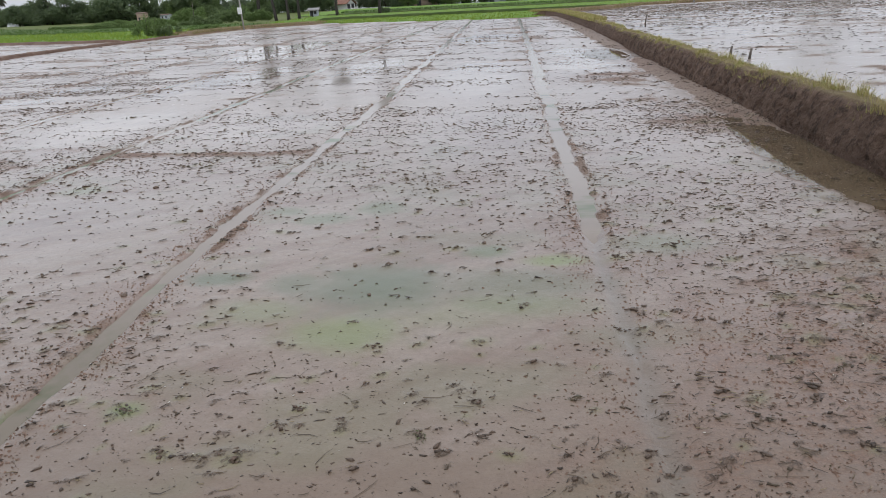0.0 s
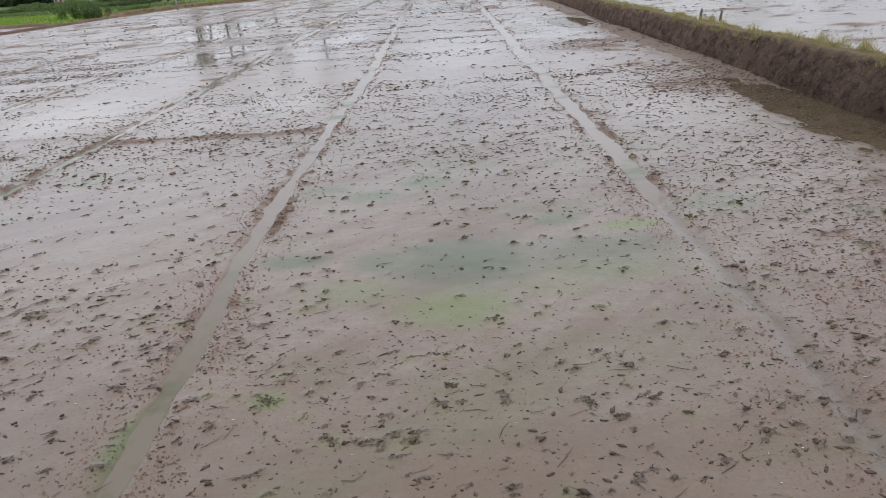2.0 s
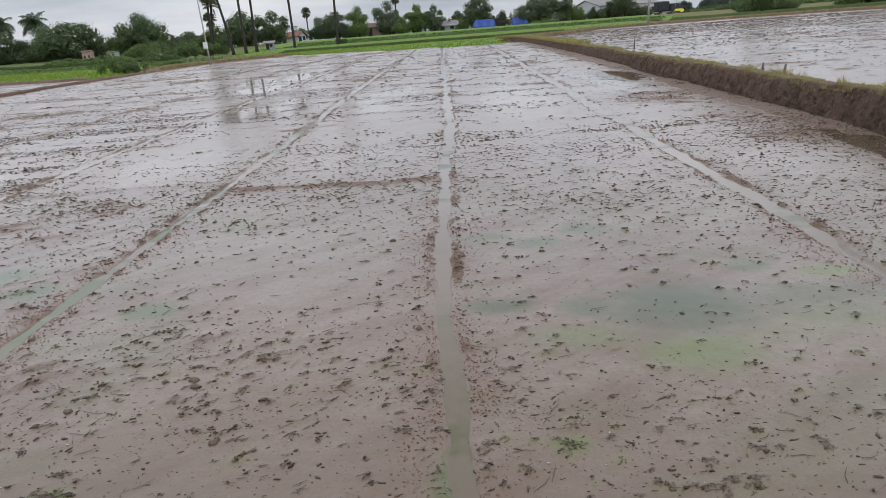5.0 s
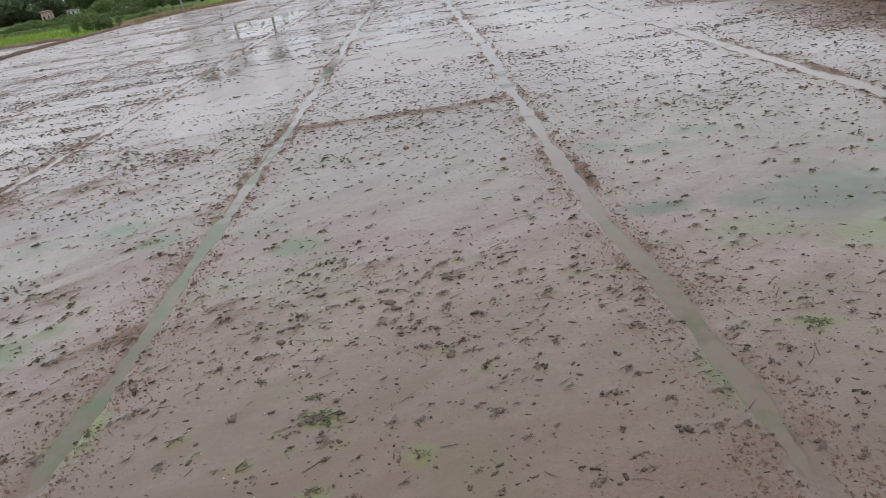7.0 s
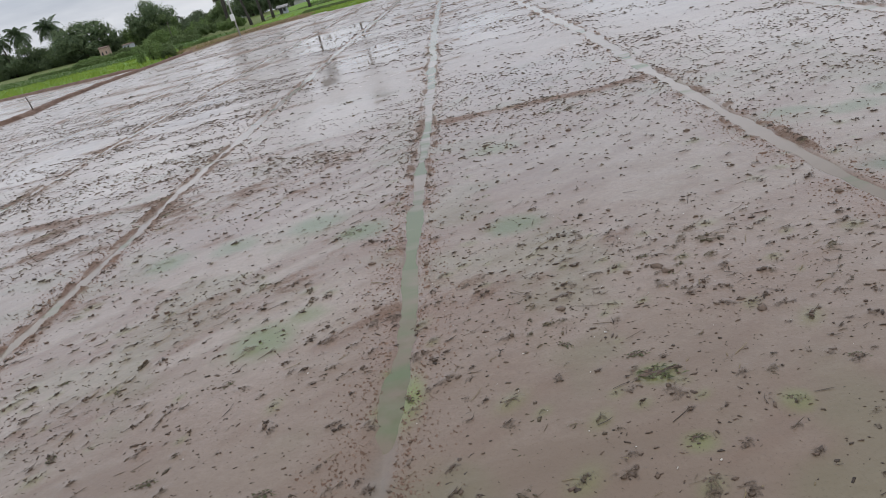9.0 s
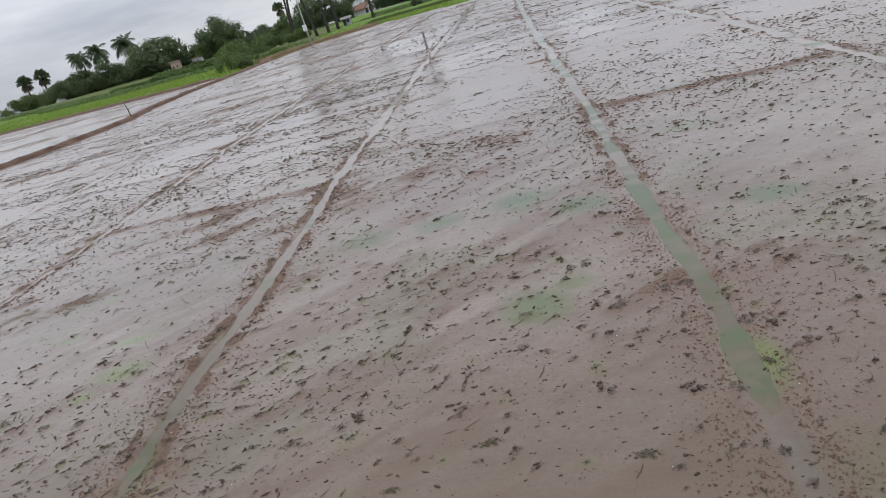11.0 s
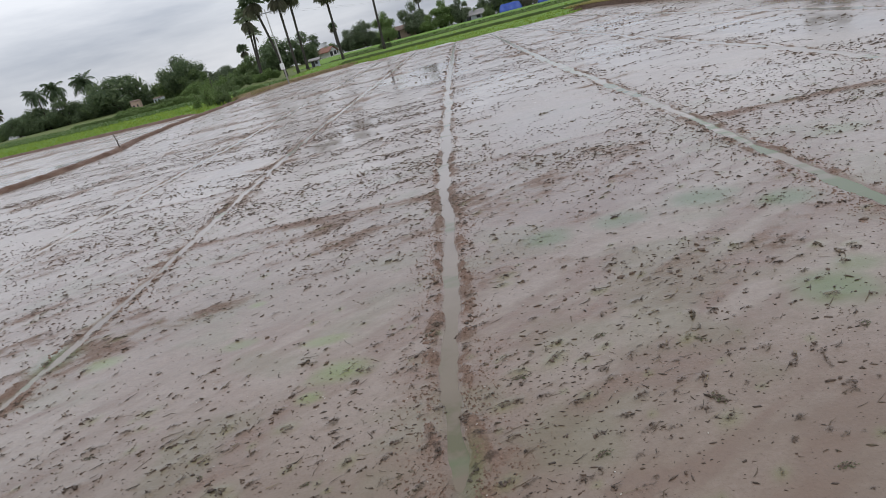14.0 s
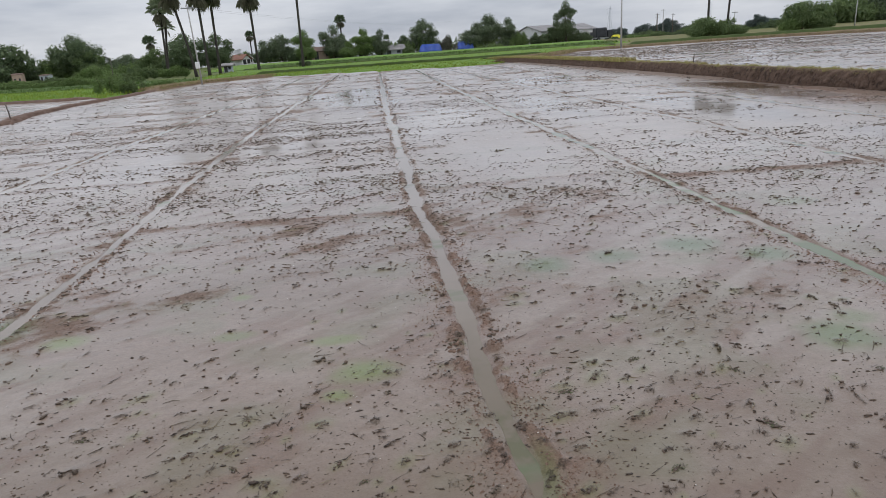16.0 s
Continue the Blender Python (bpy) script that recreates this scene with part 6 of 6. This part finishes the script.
def lumps(name, x, y, z, sx, sy, sz, rng, mat, label, category, turn=None, full=False):
    """Irregular little lumps, one island each, in one mesh."""
    v, f = (OCTA if len(x) > 2500 else ico()) if full or len(x) < 1200 else TETRA
    n = len(x)
    a = rng.uniform(0, 2 * math.pi, n) if turn is None else turn + rng.normal(0, 0.6, n)
    r = rng.uniform(0.62, 1.3, (n, len(v), 1))
    if full:
        turns = np.linalg.qr(rng.normal(0, 1, (n, 3, 3)))[0]
        r = np.einsum("nij,vj->nvi", turns, v) * r
    else:
        r = v[None] * r
    p = r * np.stack([sx, sy, sz], -1)[:, None, :]
    c, s = np.cos(a)[:, None], np.sin(a)[:, None]
    q = np.stack([p[..., 0] * c - p[..., 1] * s + x[:, None], p[..., 0] * s + p[..., 1] * c + y[:, None], p[..., 2] + z[:, None]], -1)
    F = (f[None] + (np.arange(n) * len(v))[:, None, None]).reshape(-1, 3)
    return thing(name, raw_mesh(name, q.reshape(-1, 3), F, full), mat, label, category, kind="stuff")


TETRA = (np.array([(1, 0, -0.3), (-0.5, 0.87, -0.3), (-0.5, -0.87, -0.3), (0, 0, 0.9)]), np.array([(0, 1, 3), (1, 2, 3), (2, 0, 3), (0, 2, 1)]))
OCTA = (np.array([(1, 0, 0), (0, 1, 0), (-1, 0, 0), (0, -1, 0), (0, 0, 1), (0, 0, -1)], float),
        np.array([(0, 1, 4), (1, 2, 4), (2, 3, 4), (3, 0, 4), (1, 0, 5), (2, 1, 5), (3, 2, 5), (0, 3, 5)]))


def heaps(rng, x, y, size, many, spread):
    """Crumbs gathered round centres: repeated places, and the size of the centre each one belongs to."""
    k = np.maximum(1, np.round(many * size * rng.uniform(0.3, 1.7, len(x)))).astype(int)
    a, sz = np.repeat(rng.normal(0.3, 0.6, len(x)), k), np.repeat(size, k)
    u, w = rng.normal(0, 1.0, len(a)) * spread * (0.3 + 1.5 * sz), rng.normal(0, 0.6, len(a)) * spread * (0.3 + 1.2 * sz)
    return np.repeat(x, k) + u * np.cos(a) - w * np.sin(a), np.repeat(y, k) + u * np.sin(a) + w * np.cos(a), sz


def on_heaps(rng, many, least=0):
    """Places on the planned heaps: x, y, z, the heap's size and its turn."""
    hx, hy, size, turn, _ = HEAPS
    k = np.maximum(least, np.round(many * (0.15 + size) * rng.uniform(0.3, 1.7, len(hx)))).astype(int)
    x, y, sz, t = (np.repeat(v, k) for v in (hx, hy, size, turn))
    a, b = heap_axes(sz)
    p, q = rng.normal(0, 0.55, len(x)), rng.normal(0, 0.6, len(x))
    z = (0.003 + 0.006 * sz) * np.exp(-p * p - q * q)
    x, y = x + p * a * np.cos(t) - q * b * np.sin(t), y + p * a * np.sin(t) + q * b * np.cos(t)
    return x, y, mud_top(x, y)[0] + z, sz, t


def scatter_clods():
    rng = np.random.default_rng(801)

    def spots(n, x0, x1, y0, y1, power=1.0):
        x, y = rng.uniform(x0, x1, n), y0 + (y1 - y0) * rng.uniform(0, 1, n) ** power
        d = clod_density(x, y)
        keep = (rng.uniform(0, 1.0, n) < d) & (x > west_edge(y) + 0.3) & (y < far_edge(x) - 0.5)
        return x[keep], y[keep], d[keep]

    # single crumbs and grains
    for n, x0, x1, y0, y1, s0, s1, full in ((18000, -10.5, 2.9, 1.2, 4.6, 0.0020, 0.0050, False), (10000, -9.5, 2.9, 1.1, 2.6, 0.0018, 0.0048, False), (12000, -11, 2.9, 1.2, 5.5, 0.0034, 0.0085, True), (33000, -12, 2.9, 4.4, 9.0, 0.0044, 0.0130, False)):
        x, y, d = spots(n, x0, x1, y0, y1)
        m = len(x)
        s = s0 + (s1 - s0) * rng.uniform(0, 1, m) ** 2.2
        lumps("mud_crumbs", x, y, mud_top(x, y)[0] + s * 0.2, s * rng.uniform(1.0, 3.0, m), s * rng.uniform(0.6, 1.1, m), s * rng.uniform(0.4, 0.8, m), rng, M_CLOD,
              "fine dark crumbs strewn over the mud", "clods", np.zeros(m), full)
    # gritty reddish crumbs on the broken ground towards the bund
    x, y = rng.normal(1.6, 0.65, 9000), rng.normal(2.6, 0.75, 9000)
    keep = (x < 2.75) & (y > 1.2) & (mud_top(x, y)[3] < 0.3) & (fbm(x / 0.35, y / 0.22, 93, 4, 0.6) > rng.uniform(0.32, 0.62, 9000))
    x, y = x[keep], y[keep]
    s = 0.0020 + 0.0062 * rng.uniform(0, 1, len(x)) ** 2.2
    lumps("spoil_crumbs", x, y, mud_top(x, y)[0] + s * 0.2, s * rng.uniform(1.0, 2.4, len(x)), s, s * 0.7, rng, M_SPOIL, "gritty reddish crumbs on broken wet mud", "clods")
    # ragged heaps of crumbs
    for n, x0, x1, y0, y1, many, spread, s0, s1, label in (
        (14000, -20.0, 3.0, 6.0, 9.0, 3.0, 0.04, 0.0050, 0.016, "dark wet clods strewn over the mud"),
        (50000, -22.5, 3.0, 8.5, 20.0, 3.6, 0.06, 0.0055, 0.021, "dark wet clods strewn over the mud"),
        (24000, -21.0, -7.0, 6.5, 15.0, 3.0, 0.06, 0.0060, 0.020, "dark wet clods strewn over the mud"),
        (26000, -23.0, 3.2, 20.0, 57.0, 2.0, 0.15, 0.015, 0.042, "dark wet clods in drifts over the far mud"),
    ):
        x, y, d = spots(n, x0, x1, y0, y1)
        cx, cy, sz = heaps(rng, x, y, rng.uniform(0, 1, len(x)) ** 2.2, many, spread)
        m = len(cx)
        s = (s0 + (s1 - s0) * rng.uniform(0, 1, m) ** 1.8) * (0.6 + 0.5 * sz)
        lumps("mud_clods", cx, cy, mud_top(cx, cy)[0] + s * rng.uniform(0.0, 0.5, m), s * rng.uniform(1.0, 3.6, m), s * rng.uniform(0.6, 1.1, m), s * rng.uniform(0.4, 0.8, m), rng, M_CLOD, label, "clods", np.zeros(m))
    # lumps in the small heaps
    x, y, z, sz, t = on_heaps(rng, 4.6, 1)
    m = len(x)
    s = (0.0028 + 0.0080 * rng.uniform(0, 1, m) ** 2.0) * (0.6 + 0.55 * sz)
    lumps("mud_clods", x, y, z + s * rng.uniform(-0.2, 0.4, m), s * rng.uniform(1.0, 2.2, m), s * rng.uniform(0.6, 1.1, m), s * rng.uniform(0.4, 0.8, m), rng, M_CLOD, "ragged dark lumps of mud and roots", "clods", t, True)
    # the neighbouring plots
    x, y = rng.uniform(3.9, 36, 62000), 5 + 66 * rng.uniform(0, 1, 62000) ** 1.5
    keep = fbm(x / 5.0, y / 0.5, 91, 4, 0.6) > rng.uniform(0.36, 0.60, len(x))
    x, y = x[keep], y[keep]
    s = (0.006 + 0.00055 * y) * (0.5 + 1.7 * rng.uniform(0, 1, len(x)) ** 3)
    lumps("mud_clods", x, y, 0.205 + 0 * x, s * rng.uniform(1.0, 4.0, len(x)), s, s * 0.5, rng, M_CLOD, "dark clods strewn over the neighbouring paddy", "clods", 0 * x)
    # dark lumps along the lips of the furrows
    for i in range(6):
        n = (700, 700, 900, 1500, 1500, 900)[i]
        y = 3.0 + 42 * rng.uniform(0, 1, n) ** 1.7
        side = rng.choice([-1, 1], n)
        x = furrow_x(i, y) + side * (HALF[i] + 0.045 + 0.0022 * y + np.abs(rng.normal(0, 0.030 + 0.0012 * y, n)))
        z, h, bank, chan = mud_top(x, y)
        keep = (chan < 0.3) & (rng.uniform(0, 1, n) < (0.08 + 0.92 * sstep(0.48, 0.66, fbm(y / 0.45 + 5 * side, y * 0 + i, 351, 3))) * sstep(0.2, 0.8, furrow_fade(i, y)))
        x, y, z = x[keep], y[keep], z[keep]
        s = (0.004 + 0.009 * rng.uniform(0, 1, len(x)) ** 2) * (0.75 + 0.07 * y)
        for half, mt, label in ((0, M_CLOD, "dark lumps of mud along the lip of a furrow"), (1, M_SPOIL, "reddish lumps of mud along the lip of a furrow")):
            u, v, w, r = x[half::2], y[half::2], z[half::2], s[half::2]
            lumps("lip_clods", u, v, w + r * 0.05, r * rng.uniform(0.8, 1.6, len(u)), r * rng.uniform(1.0, 2.4, len(u)), r * 0.6, rng, mt, label, "clods", 0 * u, True)
    # crumbly spoil thrown up beside the furrows
    for i in range(5):
        n = 13000 if i < 4 else 4000
        y = 1.4 + 9.0 * rng.uniform(0, 1, n) ** 1.6
        side = rng.choice([-1, 1], n)
        x = furrow_x(i, y) + side * (HALF[i] + 0.02 + np.abs(rng.normal(0.03, 0.12, n)))
        z, h, bank, chan = mud_top(x, y)
        keep = (chan < 0.35) & (rng.uniform(0, 1, n) < 0.06 + 1.0 * bank ** 1.2)
        x, y, z = x[keep], y[keep], z[keep]
        s = (0.0018 + 0.0055 * rng.uniform(0, 1, len(x)) ** 2.5) * (1 + 0.04 * y)
        lumps("spoil_crumbs", x, y, z + s * 0.25, s * rng.uniform(0.9, 1.5, len(x)), s, s * 0.7, rng, M_SPOIL, "reddish crumbs of earth beside a furrow", "clods")


def spoil_material():
    k = Mat("reddish_spoil", rough=0.7, spec=0.3)
    r = k.island()
    k.set("Base Color", k.mix(k.span(k.noise(50.0, 2), 0.4, 0.7, 0.0, 0.5), k.mix(r, (0.150, 0.090, 0.062), (0.300, 0.200, 0.150)), (0.095, 0.060, 0.043)))
    return k.m


M_SPOIL = spoil_material()
scatter_clods()


def scatter_straw(name, n, x0, x1, y0, y1, l0, l1, r0, mat, label, seed, lift=0.003, dens=1.6, heaped=0):
    """Bits of stalk, each a thin tapered four-sided rod with a kink."""
    rng = np.random.default_rng(seed)
    if heaped:
        x, y, z, _, a = on_heaps(rng, heaped)
        a = a + rng.normal(0, 0.5, len(a))
    else:
        x, y = rng.uniform(x0, x1, n), y0 + (y1 - y0) * rng.uniform(0, 1, n) ** 1.25
        keep = rng.uniform(0, dens, n) < clod_density(x, y)
        x, y = x[keep], y[keep]
        z, a = mud_top(x, y)[0], 0.30 + 0.38 * sstep(-1.0, -4.5, x) + rng.normal(0, 0.6, len(x))
    n, z = len(x), z + lift
    L = l0 + (l1 - l0) * rng.uniform(0, 1, n) ** 2.2
    r = r0 * rng.uniform(0.6, 1.4, n)
    v = np.zeros((n, 12, 3))
    for k, (t, w) in enumerate(((-0.5, 0.8), (0.05, 1.0), (0.5, 0.45))):
        bend = rng.normal(0, 0.08, n) * L * (k == 1)
        cx, cy = x + np.cos(a) * t * L - np.sin(a) * bend, y + np.sin(a) * t * L + np.cos(a) * bend
        up = rng.uniform(0, 0.05, n) * L * (k == 2)
        for q, (du, dz) in enumerate(((-1, 0), (0, 0.9), (1, 0), (0, -0.9))):
            v[:, k * 4 + q] = np.column_stack([cx - np.sin(a) * du * r * w, cy + np.cos(a) * du * r * w, z + dz * r * w + up])
    f = [(k * 4 + q, k * 4 + (q + 1) % 4, (k + 1) * 4 + (q + 1) % 4, (k + 1) * 4 + q) for k in range(2) for q in range(4)] + [(3, 2, 1, 0), (8, 9, 10, 11)]
    F = (np.array(f)[None] + (np.arange(n) * 12)[:, None, None]).reshape(-1, 4)
    thing(name, raw_mesh(name, v.reshape(-1, 3), F), mat, label, "straw", kind="stuff")


scatter_straw("rotten_straw", 0, 0, 0, 0, 0, 0.008, 0.062, 0.0015, M_STRAW, "dark rotten stalks matted in the small heaps", 811, 0.003, 1.0, 1.4)
scatter_straw("rotten_straw", 5200, -11.0, 2.7, 1.2, 6.5, 0.010, 0.100, 0.0013, M_STRAW, "dark rotten straw lying on the wet mud", 812)
scatter_straw("rotten_straw", 6000, 0.6, 2.8, 1.2, 6.0, 0.008, 0.045, 0.0013, M_STRAW, "rotten straw drifted against the bund side of the field", 813, 0.004, 1.2)
scatter_straw("shell_grit", 900, -9.5, 2.7, 1.2, 5.0, 0.004, 0.011, 0.0022, M_GRIT, "tiny pale bits of shell and husk", 815, 0.003, 1.4)


def bund_litter():
    """Roots and stalks hanging down the cut face of the bund, and clods at its foot."""
    rng = np.random.default_rng(821)
    y = 3.5 + 24 * rng.uniform(0, 1, 2600) ** 1.4
    bx = np.interp(y, [p[1] for p in BUND[:8]], [p[0] for p in BUND[:8]])
    u = rng.uniform(0, 1, 2600)
    x, z = bx - 0.33 + 0.17 * u, 0.02 + 0.32 * u
    s = 0.006 + 0.022 * rng.uniform(0, 1, 2600) ** 2.2
    lumps("earth_clods", x, y, z, s * 1.3, s, s, rng, M_EARTHCLOD, "crumbling clods on the cut face of the bund", "clods")
    gx = bx[:420] - 0.15 - 0.07 * rng.uniform(0, 1, 420)
    tufts("hanging_grass", np.column_stack([gx, y[:420]]), 0.36 - 1.2 * (bx[:420] - 0.15 - gx), 0.05, 0.0032, M_BUNDGRASS, "dry stalks hanging down the face of the bund", "grass", 823, 3, 1.6)


M_EARTHCLOD = M_EARTH
bund_litter()


def weed_tufts():
    """Flattened green tufts of weed pressed into the mud."""
    rng = np.random.default_rng(831)
    first = None
    spots = [(-3.12, 2.03), (-3.09, 1.70), (-2.76, 1.80), (-4.02, 2.13), (-3.16, 2.16), (-2.95, 2.9), (-2.88, 2.72), (-3.40, 2.30), (-2.5, 1.95), (-1.95, 1.9), (-4.88, 2.46), (-5.48, 2.57),
             (-5.87, 2.75), (-6.25, 2.52), (-5.33, 1.73), (-6.0, 1.95), (-7.1, 2.05), (-7.6, 2.2), (-5.0, 1.9), (-1.32, 2.2), (-8.3, 2.5), (-5.55, 2.15), (-0.2, 2.1), (-4.5, 1.75)]
    for i, (x, y) in enumerate(spots):
        z = float(mud_top(np.array([x]), np.array([y]))[0][0])
        if first is None:
            first = root("weed_tuft", x, y, z, 0, "flattened green weed pressed into the mud", "weed", "weeds on the mud")
            n = 42
            pts = np.column_stack([rng.normal(0, 0.045, n), rng.normal(0, 0.02, n)])
            a = rng.normal(0, 0.8, n)
            L, r = rng.uniform(0.012, 0.04, n), rng.uniform(0.002, 0.0045, n)
            d, s = np.column_stack([np.cos(a), np.sin(a)]), np.column_stack([-np.sin(a), np.cos(a)])
            v = np.zeros((n, 4, 3))
            v[:, 0, :2], v[:, 1, :2], v[:, 2, :2], v[:, 3, :2] = pts - d * L[:, None] / 2, pts - s * r[:, None], pts + d * L[:, None] / 2, pts + s * r[:, None]
            v[:, :, 2] = rng.uniform(0.002, 0.010, (n, 1)) + np.array([0, 0.004, 0.002, 0.004])
            k = np.arange(n)[:, None] * 4
            part("foliage", raw_mesh("foliage", v.reshape(-1, 3), np.concatenate([k + [0, 1, 2], k + [0, 2, 3]], 0)), M_WEED, first)
            core, f = ico()
            v2, f2 = OCTA
            cc = np.concatenate([v2 * rng.uniform(0.7, 1.3, (6, 1)) * [0.016, 0.008, 0.007] * rng.uniform(0.5, 1.2) + [rng.normal(0, 0.05), rng.normal(0, 0.016), 0.004] for _ in range(16)])
            part("crumb_layer", raw_mesh("crumb_layer", cc, (f2[None] + (np.arange(16) * 6)[:, None, None]).reshape(-1, 3)), M_CLOD, first)
            core = core * rng.uniform(0.6, 1.2, (len(core), 1)) * [0.035, 0.016, 0.009]
            part("root_clump", raw_mesh("root_clump", core, f), M_CLOD, first, "dark muddy root clump")
        else:
            ob = copy_thing(first, pose(x, y, z, 0, 0, float(rng.uniform(-60, 60))))
            ob.scale = (float(rng.uniform(0.28, 0.52)),) * 3


weed_tufts()


def single_clods():
    """The larger clods that stand out one by one."""
    rng = np.random.default_rng(841)
    east = [(-0.77, 3.58, 2.2), (-0.71, 3.32, 2.0), (-0.61, 3.20, 2.0), (-0.68, 3.82, 2.4), (-2.89, 2.72, 4.0), (-2.93, 5.32, 4.5), (-2.98, 3.53, 2.2), (-3.38, 2.57, 3.4), (0.64, 3.06, 2.6), (-0.06, 3.93, 2.5),
            (0.72, 2.19, 2.0), (-1.17, 4.3, 2.2), (-1.92, 3.19, 3.0), (-2.2, 4.64, 3.4), (-4.10, 3.89, 3.6), (-2.6, 3.22, 2.4), (-1.83, 3.95, 3.6), (-3.05, 2.78, 3.4), (-2.92, 2.78, 3.8), (-2.65, 2.31, 2.8)]
    west = [(-5.18, 3.47, 3.0), (-7.88, 6.38, 4.5), (-7.24, 3.0, 2.6), (-6.46, 3.33, 3.0), (-6.32, 3.27, 2.8), (-9.08, 3.35, 3.0), (-5.65, 3.33, 3.0), (-5.18, 6.13, 3.6), (-5.59, 3.35, 2.6), (-7.73, 3.47, 2.8),
            (-4.77, 2.97, 2.2), (-5.38, 3.2, 2.6), (-5.97, 3.19, 2.4), (-5.18, 3.56, 2.6), (-4.99, 5.78, 4.0), (-6.93, 5.27, 3.4), (-4.08, 4.94, 3.6), (-4.25, 2.9, 3.0), (-4.35, 3.45, 3.2), (-4.02, 3.3, 3.2),
            (-6.94, 11.2, 4.5), (-6.90, 11.55, 6.0), (-6.86, 11.95, 5.5), (-6.80, 12.4, 7.0), (-6.74, 12.8, 5.0), (-6.55, 12.3, 4.0)]
    for x, y, cm in east + west:
        bm = bmesh.new()
        bmesh.ops.create_icosphere(bm, subdivisions=2, radius=1.0)
        ph = rng.uniform(0, 50)
        for v in bm.verts:
            v.co *= 0.75 + 0.55 * noise.noise(v.co * 1.7 + Vector((ph, 0, 0))) + 0.25 * noise.noise(v.co * 4 + Vector((0, ph, 0)))
        k = cm * 0.0075 * rng.uniform(0.75, 1.05)
        bmesh.ops.scale(bm, vec=(k * rng.uniform(1.0, 1.5), k * rng.uniform(0.6, 1.0), k * 0.6), verts=bm.verts)
        z = float(mud_top(np.array([x]), np.array([y]))[0][0])
        ob = thing("mud_clod", bm_mesh("mud_clod", bm, True), M_CLOD, "single dark clod of wet earth on the mud", "clod", "single clods on the mud")
        ob.matrix_basis = pose(x, y, z + 0.10 * k, 0, 0, float(rng.uniform(0, 360)))


single_clods()
